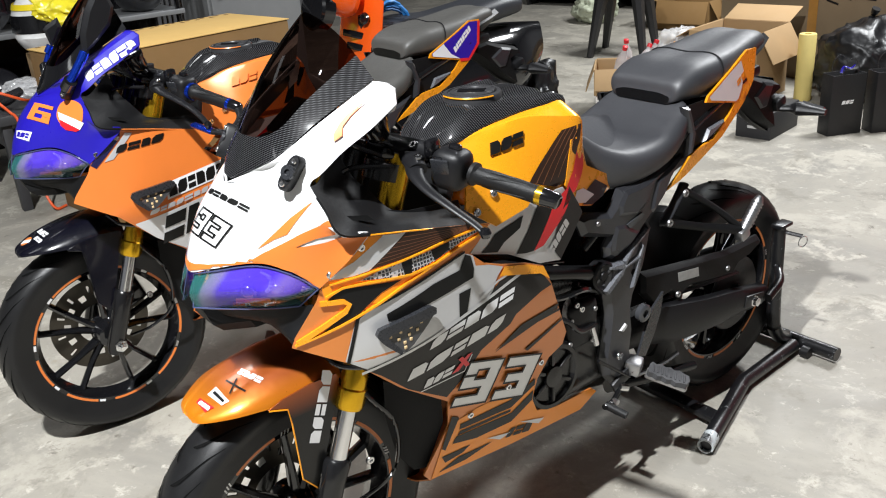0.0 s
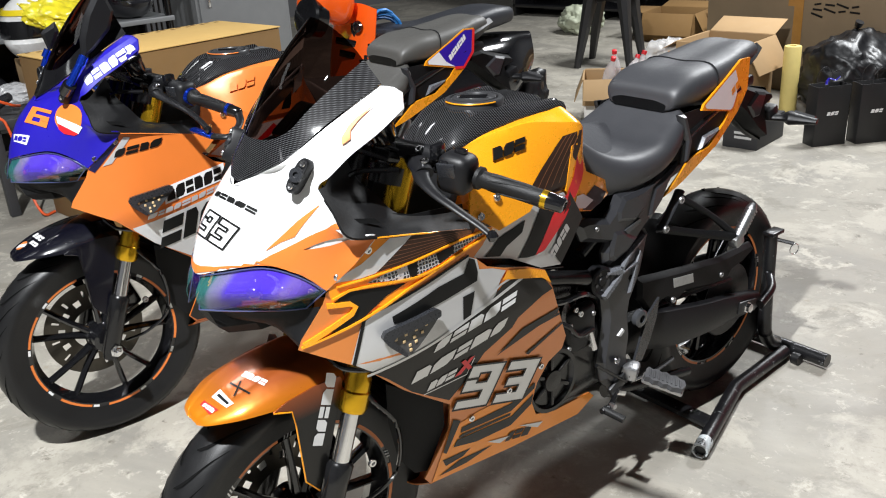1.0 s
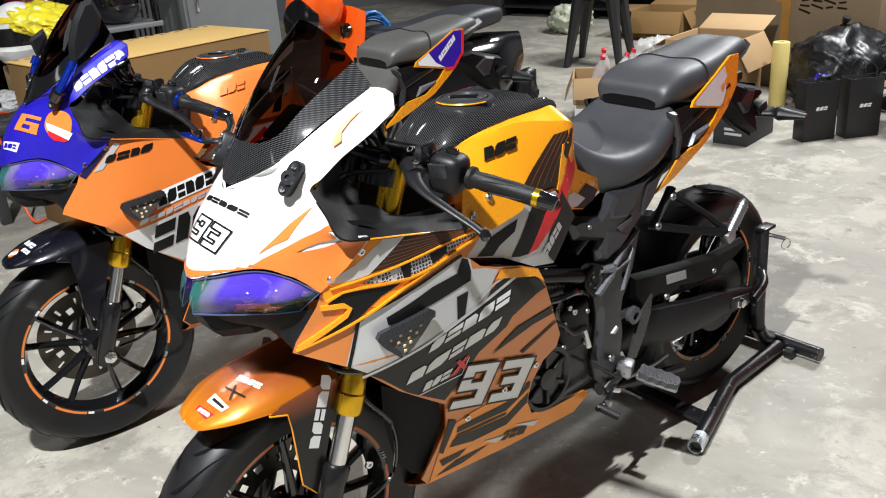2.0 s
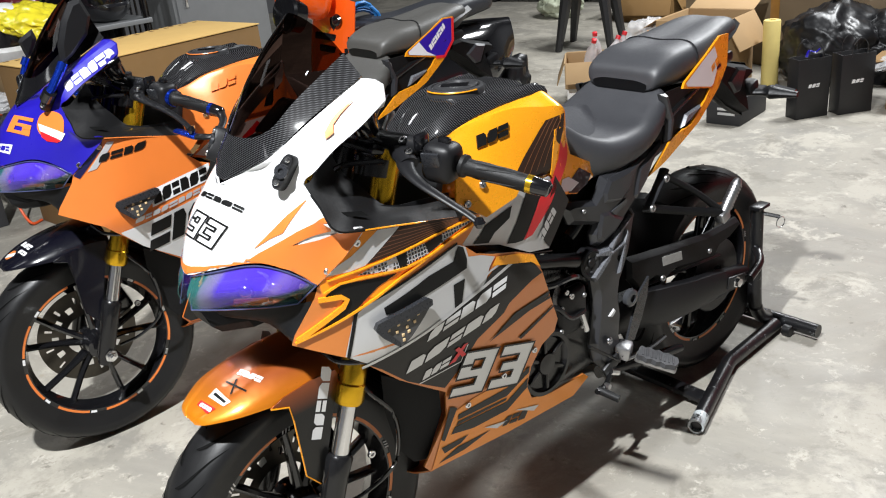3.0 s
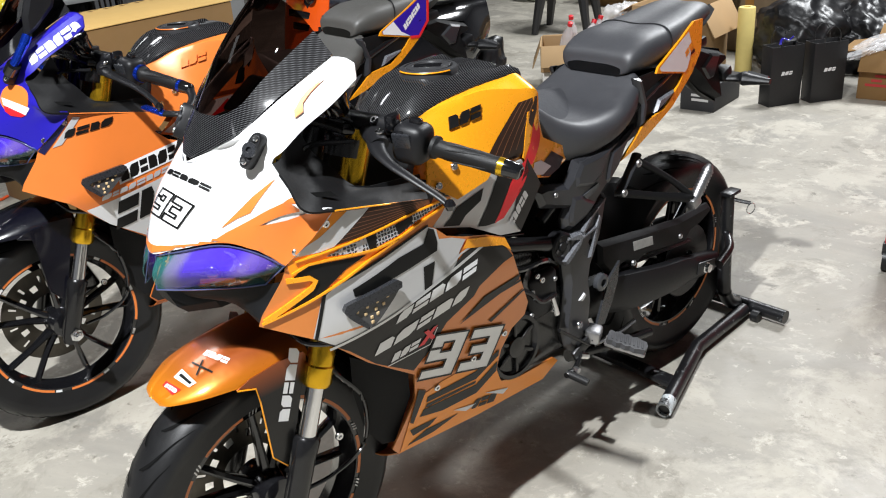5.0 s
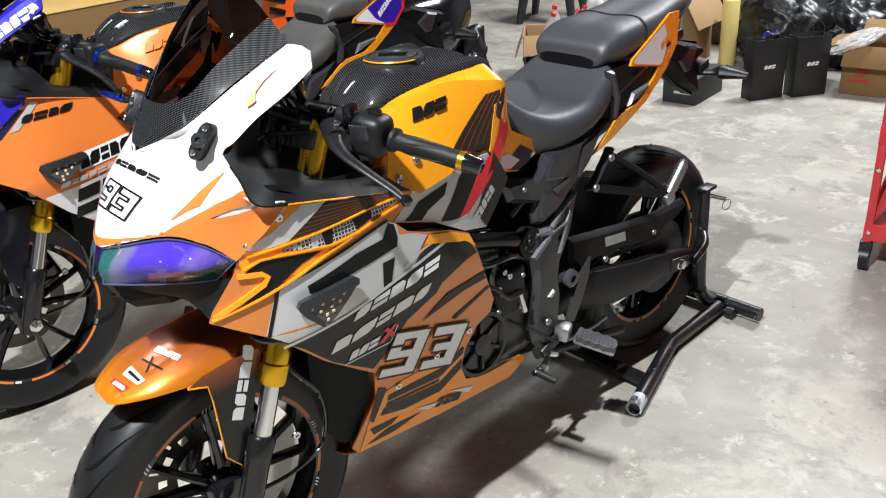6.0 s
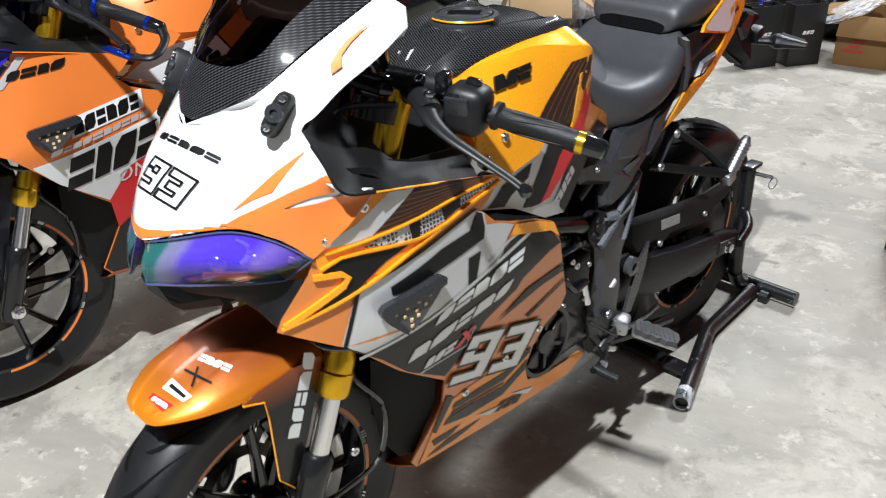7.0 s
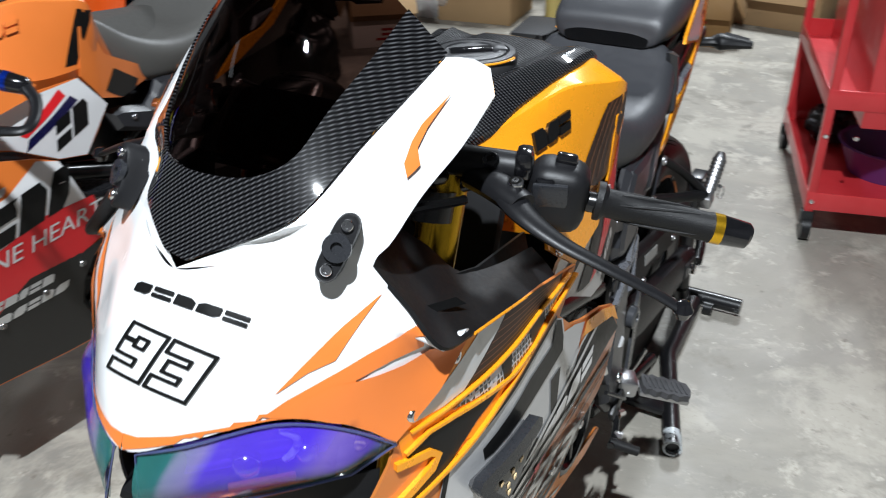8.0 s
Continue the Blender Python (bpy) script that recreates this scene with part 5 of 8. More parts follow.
    for side in (1, -1):
        b = lambda a, z, lift=0.0: Vector((side * (0.106 - 0.03 * max(0, 0.5 - z) - 0.12 * max(0, z - 0.615) - 0.10 * max(0, -0.03 - a) + lift), a, z))
        edge = tube([b(a, z, 0.0015) for a, z in BLADE[:5]], 0.0016, 6)
        part("fender_edge", edge, L["trim"] if L["gold_bolts"] and L["tape_two"] is None else L["blade"], f)
        blade = part("fender_blade", panel(BLADE, b, 0.003, 0.02, side < 0), L["blade"], f, L["blade_label"])
        for polys, material, layer in L["blade_art"]:
            decals(polys, lambda q: sticker([q], b, 0.0012 + 0.0006 * layer, 0.012, side < 0), material, blade)
    brake_disc(hub, -0.062, 0.062, 0.140)


def controls(bike, L):
    for side in (1, -1):
        P = lambda x, y, z: Vector((x * side, y, z))
        bar = part("handlebar", tube([P(0.098, 0.238, 0.965), P(0.15, 0.252, 0.985), P(0.375, 0.331, 0.946)], 0.011, 14), BLACK_METAL, bike)
        part("bar_clamp", tube([P(0.098, 0.215, 0.945), P(0.098, 0.226, 0.975)], 0.036, 18), BLACK_METAL, bar)
        part("grip", tube([P(0.262, 0.289, 0.970), P(0.268, 0.291, 0.969), P(0.272, 0.292, 0.968), P(0.30, 0.303, 0.962), P(0.366, 0.328, 0.948), P(0.370, 0.330, 0.947)], (0.020, 0.020, 0.0150, 0.0145, 0.0150, 0.016), 18), GRIP, bar, "black ribbed rubber grip")
        axis = P(0.366, 0.328, 0.948) - P(0.272, 0.292, 0.968)
        across, top = axis.cross(Vector((0, 0, 1))).normalized(), axis.normalized().cross(axis.cross(Vector((0, 0, 1))).normalized()) * -1
        for turn in (20, 65, 110, 200, 290):
            line = [P(0.272, 0.292, 0.968) + axis * f + (across * math.cos(radians(turn + 55 * f * side)) + top * math.sin(radians(turn + 55 * f * side))) * 0.0147 for f in (0.12, 0.3, 0.5, 0.7, 0.9)]
            part("grip_rib", tube(line, (0.0006, 0.0016, 0.0018, 0.0016, 0.0006), 6, 3), GRIP, bar)
        part("bar_ring", tube([P(0.370, 0.330, 0.947), P(0.380, 0.334, 0.945)], 0.0158, 18), L["ring"], bar)
        part("bar_weight", tube([P(0.380, 0.334, 0.945), P(0.404, 0.343, 0.940), P(0.407, 0.344, 0.939)], (0.0155, 0.0135, 0.010), 18), GLOSS_BLACK, bar)
        if L["guard"]:
            part("grip_ring", tube([P(0.248, 0.284, 0.972), P(0.262, 0.289, 0.970)], 0.022, 18), L["ring"], bar)
            part("lever_guard", tube([P(0.402, 0.342, 0.940), P(0.455, 0.320, 0.928), P(0.490, 0.275, 0.912), P(0.455, 0.249, 0.910)], (0.011, 0.009, 0.010, 0.012), 10, 4, 0.6), SATIN_BLACK, bar)
            part("guard_tip", tube([P(0.461, 0.249, 0.910), P(0.452, 0.248, 0.910), P(0.375, 0.234, 0.915), P(0.366, 0.232, 0.915)], (0.008, 0.012, 0.011, 0.006), 10, 0, 0.6), L["ring"], bar)
        sw = part("switch_housing", box((0.062, 0.058, 0.070), Matrix.Translation(P(0.225, 0.276, 0.975)) @ pose(0, 0, 0, 0, 8 * side, 18 * side), 0.018, 3), PLASTIC, bike, "black handlebar switch housing")
        part("button", box((0.02, 0.016, 0.014), Matrix.Translation(P(0.222, 0.252, 0.995)) @ pose(0, 0, 0, 0, 0, 18 * side), 0.004), GLOSS_BLACK, sw)
        part("button", box((0.022, 0.014, 0.012), Matrix.Translation(P(0.232, 0.280, 1.012)) @ pose(0, 0, 0, 0, 8 * side, 18 * side), 0.004), GLOSS_BLACK, sw)
        part("switch_face", box((0.036, 0.006, 0.034), Matrix.Translation(P(0.229, 0.248, 0.982)) @ pose(0, 0, 0, 12, 0, 18 * side), 0.003), GREY_PLASTIC, sw)
        perch = part("lever_perch", tube([P(0.150, 0.245, 0.990), P(0.185, 0.225, 0.992), P(0.215, 0.212, 0.986)], (0.020, 0.019, 0.017), 12, 3, 0.7), SATIN_BLACK, bike)
        bolt_head(perch, P(0.203, 0.223, 1.002), 0.008, CHROME, (0, -0.3, 1))
        reach = [(0.195, 0.220, 0.992), (0.238, 0.214, 0.982), (0.295, 0.228, 0.968), (0.360, 0.238, 0.954), (0.415, 0.242, 0.938), (0.440, 0.242, 0.928)] if L["guard"] else [(0.195, 0.220, 0.992), (0.225, 0.200, 0.982), (0.265, 0.192, 0.968), (0.31, 0.196, 0.952), (0.355, 0.206, 0.932), (0.376, 0.209, 0.922)]
        part("lever", tube([P(*p) for p in reach], (0.017, 0.014, 0.0105, 0.009, 0.0078, 0.007), 12, 5, 0.5), SATIN_BLACK, perch, "black hand lever with a ball end")
        part("lever_ball", lathe([(0.0001, -0.010), (0.006, -0.008), (0.010, 0), (0.006, 0.008), (0.0001, 0.010)], Matrix.Translation(P(*reach[-1]) + Vector((0.004 * side, 0.001, -0.002))), 16), GLOSS_BLACK, perch)
        cyl = part("perch_body", tube([P(0.098, 0.235, 1.005), P(0.105, 0.238, 1.005), P(0.185, 0.262, 1.000), P(0.190, 0.263, 1.000)], (0.012, 0.017, 0.017, 0.012), 14), PLASTIC, perch)
        bolt_head(cyl, P(0.165, 0.245, 1.010), 0.009, GREY_PLASTIC, (0, -0.6, 0.8))
        part("clamp_block", box((0.018, 0.03, 0.03), Matrix.Translation(P(0.196, 0.258, 1.010)) @ pose(0, 0, 0, 0, 0, 18 * side), 0.006), GLOSS_BLACK, perch)
    part("cover_plate", box((0.078, 0.012, 0.026), Matrix.Translation((0.066, 0.225, 0.998)) @ pose(0, 0, 0, -30, 4, 6), 0.004), EDGE_GREY, bike, "plain grey cover plate")
    pot = part("fluid_reservoir", lathe([(0.0001, -0.024), (0.020, -0.022), (0.024, -0.014), (0.024, 0.012), (0.026, 0.014), (0.026, 0.022), (0.022, 0.024), (0.0001, 0.024)], pose(0.112, 0.205, 1.045, 20, 15, 0), 24), GLOSS_BLACK, bike, "small black fluid reservoir")
    part("reservoir_bracket", tube([(0.112, 0.212, 1.026), (0.118, 0.232, 1.006)], 0.006, 8), BLACK_METAL, pot)
    part("cable", tube([(0.16, 0.20, 0.985), (0.12, 0.13, 0.985), (0.10, 0.12, 0.92), (0.11, 0.18, 0.86)], 0.005, 8, 6), GLOSS_BLACK, bike)
    part("cable", tube([(-0.16, 0.20, 0.985), (-0.10, 0.10, 0.97), (0.04, 0.10, 0.93), (0.09, 0.17, 0.85)], 0.005, 8, 6), GLOSS_BLACK, bike)
    part("cable", tube([(0.13, 0.24, 1.0), (0.10, 0.20, 1.02), (0.06, 0.22, 0.98), (0.06, 0.27, 0.90)], 0.004, 8, 6), GLOSS_BLACK, bike)


def engine_and_rear(bike, L):
    e = part("engine", box((0.24, 0.20, 0.20), Matrix.Translation((0, 0.60, 0.52)) @ pose(0, 0, 0, -15, 0, 0), 0.03, 3), BLACK_METAL, bike, "black air-and-oil-stained engine cases")
    part("crankcase", box((0.28, 0.30, 0.20), Matrix.Translation((0.0, 0.68, 0.40)), 0.04, 3), BLACK_METAL, e)
    for k in range(5):
        part("cooling_fin", box((0.25, 0.19, 0.008), Matrix.Translation((0, 0.585 - 0.008 * k, 0.56 + 0.028 * k)) @ pose(0, 0, 0, -15, 0, 0), 0.003), BLACK_METAL, e)
    cc = Matrix.Translation((0.145, 0.565, 0.415)) @ AXIS_X
    cov = part("alternator_cover", lathe([(0.082, -0.03), (0.082, 0.012), (0.075, 0.022), (0.066, 0.022), (0.060, 0.012), (0.028, 0.012), (0.024, 0.022), (0.0001, 0.024)], cc, 40), BLACK_METAL, e, "round ribbed alternator cover")
    for k in range(6):
        a = k * math.pi / 3
        part("cover_rib", box((0.010, 0.040, 0.010), Matrix.Translation((0.160, 0.565 + 0.044 * math.sin(a), 0.415 + 0.044 * math.cos(a))) @ pose(0, 0, 0, 90 - math.degrees(a), 0, 0), 0.003), BLACK_METAL, cov)
    part("sprocket_cover", box((0.03, 0.10, 0.11), Matrix.Translation((0.145, 0.665, 0.50)), 0.014, 3), PLASTIC, e)
    part("starter", tube([(0.10, 0.60, 0.545), (0.155, 0.62, 0.55)], (0.03, 0.028), 16), BLACK_METAL, e)
    bolt_head(e, Vector((0.162, 0.655, 0.545)), 0.008)
    for k, (y, z) in enumerate(((0.62, 0.47), (0.70, 0.53), (0.625, 0.525), (0.69, 0.455))):
        bolt_head(e, Vector((0.161, y, z)), 0.006, ALLOY)
    part("oil_line", tube([(0.150, 0.560, 0.56), (0.172, 0.60, 0.54), (0.172, 0.64, 0.50), (0.160, 0.70, 0.49)], 0.006, 8, 5), BLACK_METAL, e)
    part("oil_line", tube([(0.14, 0.54, 0.62), (0.165, 0.58, 0.60), (0.160, 0.66, 0.59), (0.140, 0.72, 0.56)], 0.008, 8, 5), GLOSS_BLACK, e)
    part("breather_box", box((0.04, 0.10, 0.07), Matrix.Translation((0.125, 0.60, 0.60)) @ pose(0, 0, 0, -15, 0, 0), 0.012, 3), GREY_PLASTIC, e)
    bolt_head(e, Vector((0.162, 0.640, 0.560)), 0.007)
    part("clutch_rod", tube([(0.158, 0.690, 0.49), (0.165, 0.70, 0.44)], 0.007, 8), CHROME, e)
    for side in (1, -1):
        part("frame_rail", tube([(0.10 * side, 0.22, 0.78), (0.135 * side, 0.45, 0.69), (0.135 * side, 0.72, 0.60)], 0.019, 12, 4), BLACK_METAL, bike)
        part("frame_rail", tube([(0.12 * side, 0.70, 0.66), (0.12 * side, 0.95, 0.80), (0.10 * side, 1.30, 0.92)], 0.014, 10, 3), BLACK_METAL, bike)
    # the moulded bracket cover from the pivot down to the footrest
    for side in (1, -1):
        fl = side < 0
        f = lambda a, b, lift=0.0: Vector((side * (0.158 + 0.05 * max(0, 0.5 - b) - 0.14 * max(0, a - 0.80) - 0.10 * max(0, b - 0.56) + lift), a, b))
        b = part("pivot_cover", pillow([(0.935, 0.652), (0.915, 0.662), (0.846, 0.648), (0.817, 0.628), (0.757, 0.612), (0.716, 0.572), (0.745, 0.540), (0.752, 0.492), (0.742, 0.440), (0.728, 0.386), (0.738, 0.335), (0.775, 0.292), (0.810, 0.302), (0.838, 0.345), (0.830, 0.377), (0.842, 0.423), (0.837, 0.476),
                                        (0.846, 0.506), (0.890, 0.564), (0.905, 0.592), (0.925, 0.632)], f, 0.022, 0.013, 0.03, fl), FRAME_GREY, bike, "dark grey moulded pivot and footrest cover", 18)
        for poly in ([(0.752, 0.612), (0.800, 0.609), (0.806, 0.596), (0.796, 0.580), (0.742, 0.545), (0.730, 0.560), (0.784, 0.592), (0.752, 0.602)], [(0.824, 0.533), (0.850, 0.590), (0.878, 0.628), (0.888, 0.612), (0.862, 0.578), (0.837, 0.531)], [(0.800, 0.609), (0.838, 0.634), (0.902, 0.654), (0.908, 0.646), (0.846, 0.622), (0.806, 0.596)],
                     [(0.800, 0.600), (0.872, 0.604), (0.870, 0.592), (0.802, 0.588)]):
            # ridges coloured paler than the cover to carry their highlight
            part("cover_ridge", pillow(poly, lambda a, c, lift: f(a, c, lift + 0.007), 0.009, 0.004, 0.03, fl), LIT_RIDGE_GREY, b, "", 18)
        part("cover_chip", pillow([(0.781, 0.441), (0.803, 0.453), (0.811, 0.445), (0.793, 0.434)], lambda a, c, lift: f(a, c, lift + 0.004), 0.006, 0.002, 0.03, fl), SILVER, b, "", 18)
        part("cover_hole", lathe([(0.009, 0.0), (0.009, 0.002), (0.0001, 0.002)], Matrix.Translation(f(0.838, 0.566, -0.001)) @ pose(0, 0, 0, 0, 90 * side, 0), 16), GROOVE, b)
        part("pivot_cap", lathe([(0.034, -0.02), (0.034, 0.004), (0.029, 0.008), (0.025, 0.004), (0.012, 0.004), (0.010, 0.008), (0.0001, 0.008)], Matrix.Translation((0.150 * side, 0.735, 0.594)) @ pose(0, 0, 0, 0, 90 * side, 0), 28), SATIN_BLACK, b)
        for k in range(4):
            a4 = radians(90 * k + 20)
            part("cap_dimple", lathe([(0.0045, 0), (0.0045, 0.0015), (0.0001, 0.0015)], Matrix.Translation((0.1542 * side, 0.735 + 0.0185 * math.cos(a4), 0.594 + 0.0185 * math.sin(a4))) @ pose(0, 0, 0, 0, 90 * side, 0), 10), EDGE_GREY, b)
        bolt_head(b, Vector((0.170 * side, 0.772, 0.383)), 0.010, CHROME, (side, 0, 0))
        part("bush", lathe([(0.022, 0), (0.022, 0.012), (0.018, 0.015), (0.010, 0.015), (0.009, 0.006), (0.0001, 0.006)], Matrix.Translation((0.150 * side, 0.872, 0.452)) @ pose(0, 0, 0, 0, 90 * side, 0), 20), EDGE_GREY, b)
        # footrest
        fm = Matrix.Translation((0.232 * side, 0.872, 0.308)) @ pose(0, 0, 0, 0, 14 * side, 28 * side)
        rest = part("footrest", box((0.100, 0.042, 0.012), fm @ Matrix.Translation((0, 0, -0.006)), 0.005, 2), ALLOY, bike, "alloy footrest with a ribbed grey rubber pad")
        pad = [(0.85 * x, 1.2 * y) for x, y in ((-0.055, -0.012), (-0.050, -0.020), (-0.038, -0.017), (-0.026, -0.023), (-0.013, -0.018), (0.0, -0.023), (0.013, -0.018), (0.026, -0.023), (0.040, -0.018), (0.054, -0.016), (0.060, 0.0))]
        pad = pad + [(x, -y) for x, y in pad[-2::-1]]
        part("rubber_pad", panel(pad, lambda a, b: fm @ Vector((a, b, 0.012)), 0.013, 0.02), PAD_GREY, rest, "ribbed grey rubber pad")
        for k in range(8):
            part("pad_rib", box((0.005, 0.032, 0.004), fm @ Matrix.Translation((-0.036 + 0.0105 * k, 0, 0.0125)) @ pose(0, 0, 0, 0, 0, 8), 0.0015), PAD_GREY, rest)
        part("footrest_clevis", box((0.04, 0.05, 0.035), Matrix.Translation((0.170 * side, 0.825, 0.335)) @ pose(0, 0, 0, 0, 10 * side, 28 * side), 0.008), ALLOY, rest)
        part("heel_guard", panel([(0.845, 0.345), (0.880, 0.400), (0.915, 0.445), (0.965, 0.470), (0.950, 0.420), (0.920, 0.375), (0.880, 0.335)], lambda a, c: f(a, c, 0.006), 0.006, 0.03, fl), GREY_PLASTIC, bike)
        # pillion footrest bracket
        br = part("pillion_bracket", tube([(0.118 * side, 0.975, 0.640), (0.126 * side, 0.985, 0.646), (0.122 * side, 1.040, 0.700), (0.116 * side, 1.062, 0.712)], (0.014, 0.012, 0.012, 0.013), 10, 3, 0.6), FRAME_GREY, bike)
        part("bracket_arm", tube([(0.122 * side, 0.980, 0.640), (0.150 * side, 1.10, 0.600), (0.185 * side, 1.20, 0.572)], (0.011, 0.010, 0.013), 10, 4), DUCT_BLACK, br)
        part("bracket_arm", tube([(0.116 * side, 1.055, 0.702), (0.150 * side, 1.14, 0.640), (0.182 * side, 1.20, 0.580)], (0.010, 0.008, 0.010), 10, 4), DUCT_BLACK, br)
        bolt_head(br, Vector((0.132 * side, 1.046, 0.698)), 0.010, ALLOY, (side, 0, 0))
        bolt_head(br, Vector((0.136 * side, 0.985, 0.641)), 0.010, ALLOY, (side, 0, 0))
        part("peg_clevis", box((0.028, 0.035, 0.030), Matrix.Translation((0.190 * side, 1.206, 0.562)) @ pose(0, 0, 0, 20, 0, 0), 0.006), ALLOY, br)
        peg = part("folded_peg", tube([(0.192 * side, 1.210, 0.572), (0.196 * side, 1.258, 0.636), (0.196 * side, 1.265, 0.645)], (0.013, 0.013, 0.008), 12), ALLOY, br, "ribbed alloy pillion peg")
        for k in range(8):
            a = Vector((0.1925 * side, 1.217, 0.581)).lerp(Vector((0.196 * side, 1.253, 0.629)), k / 7)
            part("peg_rib", tube([a, a + Vector((0.0003 * side, 0.0030, 0.0040))], 0.0152, 12), ALLOY, peg)
    # gear lever
    g = part("gear_lever", tube([(0.165, 0.80, 0.315), (0.185, 0.74, 0.285), (0.19, 0.70, 0.285)], 0.007, 8, 4), BLACK_METAL, bike)
    part("toe_peg", tube([(0.185, 0.71, 0.285), (0.235, 0.725, 0.272)], (0.010, 0.009), 10), GRIP, g)
    part("link_rod", tube([(0.172, 0.70, 0.40), (0.178, 0.80, 0.318)], 0.004, 8), BLACK_METAL, g)
    part("adjuster", tube([(0.178, 0.765, 0.305), (0.180, 0.79, 0.292)], 0.008, 8), CHROME, g)
    part("linkage_plate", box((0.012, 0.075, 0.030), Matrix.Translation((0.170, 0.785, 0.318)) @ pose(0, 0, 0, 25, 0, 0), 0.005), WORN_BLACK, g)
    part("linkage_nut", tube([(0.176, 0.812, 0.330), (0.186, 0.812, 0.330)], 0.009, 6), CHROME, g)
    part("linkage_nut", tube([(0.186, 0.735, 0.286), (0.200, 0.735, 0.286)], 0.007, 6), ALLOY, g)
    # side stand, folded
    st = part("side_stand", tube([(0.11, 0.80, 0.26), (0.135, 0.95, 0.235), (0.15, 1.09, 0.215)], (0.016, 0.013, 0.012), 10), BLACK_METAL, bike, "folded black side stand")
    part("stand_spring", tube([(0.135, 0.87, 0.27), (0.145, 0.96, 0.27), (0.15, 1.02, 0.28)], 0.006, 8, 4), CHROME, st)
    # swingarm, chain guard, hugger
    for side in (1, -1):
        fl = side < 0
        line = [(0.112, 0.82, 0.385), (0.116, 0.92, 0.380), (0.124, 1.02, 0.356), (0.128, 1.15, 0.332), (0.130, 1.27, 0.318), (0.128, 1.36, 0.304), (0.126, 1.435, 0.294)]
        bm = bmesh.new()
        rings = []
        for k, p in enumerate(smooth_path(line, 5)):
            h = float(np.interp(p.y, (0.82, 0.95, 1.06, 1.25, 1.38, 1.44), (0.045, 0.056, 0.056, 0.045, 0.034, 0.026)))
            w = 0.020
            sec = [(-w, -h * 0.8), (-w * 0.4, -h), (w * 0.5, -h * 0.92), (w, -h * 0.5), (w * 1.06, 0), (w, h * 0.5), (w * 0.6, h * 0.90), (-w * 0.3, h), (-w, h * 0.8)]
            rings.append([bm.verts.new((side * (p.x - 0.004 + a), p.y, p.z + b)) for a, b in sec])
        for r0, r1 in zip(rings, rings[1:]):
            for i in range(len(r0)):
                q = (r0[i], r1[i], r1[(i + 1) % len(r0)], r0[(i + 1) % len(r0)])
                bm.faces.new(q)
        bm.faces.new(rings[0])
        bm.faces.new(rings[-1])
        bmesh.ops.recalc_face_normals(bm, faces=bm.faces)
        sw = part("swingarm", bm, SATIN_BLACK, bike, "satin black box-section swingarm", 50)
        part("axle_plate", box((0.006, 0.085, 0.036), Matrix.Translation((0.147 * side, 1.358, 0.305)) @ pose(0, 0, 0, -10, 0, 0), 0.003), WORN_BLACK, sw)
        part("axle_nut", lathe([(0.017, 0), (0.017, 0.004), (0.013, 0.005), (0.013, 0.014), (0.0001, 0.016)], Matrix.Translation((0.149 * side, 1.352, 0.306)) @ pose(0, 0, 0, 0, 90 * side, 0), 6), CHROME, sw)
    guard = lambda a, b, lift=0.0: Vector((0.120 - 0.9 * max(0, b - 0.475) ** 1.5 + lift, a, b))
    gd = part("chain_guard", pillow([(0.917, 0.470), (0.925, 0.520), (1.032, 0.505), (1.133, 0.491), (1.256, 0.474), (1.405, 0.474), (1.425, 0.450), (1.365, 0.425), (1.315, 0.418), (1.292, 0.395), (1.230, 0.402), (1.172, 0.412), (1.110, 0.425), (1.059, 0.408), (1.026, 0.434), (0.954, 0.427)], guard, 0.014, 0.010, 0.03), DUCT_BLACK, bike, "black plastic chain guard")
    part("warning_label", panel([(1.049, 0.484), (1.131, 0.472), (1.136, 0.446), (1.053, 0.458)], lambda a, b: guard(a, b, 0.0012), 0.001, 0.03), LABEL_GREY, gd)
    part("hugger", skin(net([[(x, 1.357 + (r + 0.004) * math.sin(a), 0.305 + r * math.cos(a)) for x, r in ((-0.086, 0.285), (-0.05, 0.316), (0, 0.324), (0.05, 0.316), (0.086, 0.285))] for a in [radians(d) for d in (-98, -80, -62, -46, -34)]], 4, 3), 0.004), DUCT_BLACK, bike, "black plastic hugger over the rear tyre")
    bolt_head(gd, Vector((0.119, 1.262, 0.425)), 0.008, ALLOY)
    bolt_head(gd, Vector((0.119, 1.052, 0.424)), 0.009, ALLOY)
    part("chain", tube([(0.085, 0.80, 0.43), (0.085, 1.36, 0.37)], 0.010, 6, 0, 0.5), WORN_BLACK, bike)
    part("chain", tube([(0.085, 0.80, 0.345), (0.085, 1.36, 0.245)], 0.010, 6, 0, 0.5), WORN_BLACK, bike)
    part("shock", tube([(0, 0.86, 0.44), (0, 0.92, 0.72)], 0.035, 14), BLACK_METAL, bike)
    part("exhaust", tube([(-0.10, 0.60, 0.30), (-0.13, 0.9, 0.30), (-0.17, 1.1, 0.36), (-0.18, 1.40, 0.42)], (0.025, 0.035, 0.065, 0.075), 16, 5), WORN_BLACK, bike)
    part("airbox", box((0.20, 0.22, 0.20), Matrix.Translation((0, 0.85, 0.66)), 0.03), PLASTIC, bike)
    part("battery_tray", box((0.20, 0.30, 0.10), Matrix.Translation((0, 1.06, 0.79)) @ pose(0, 0, 0, 14, 0, 0), 0.02), PLASTIC, bike)


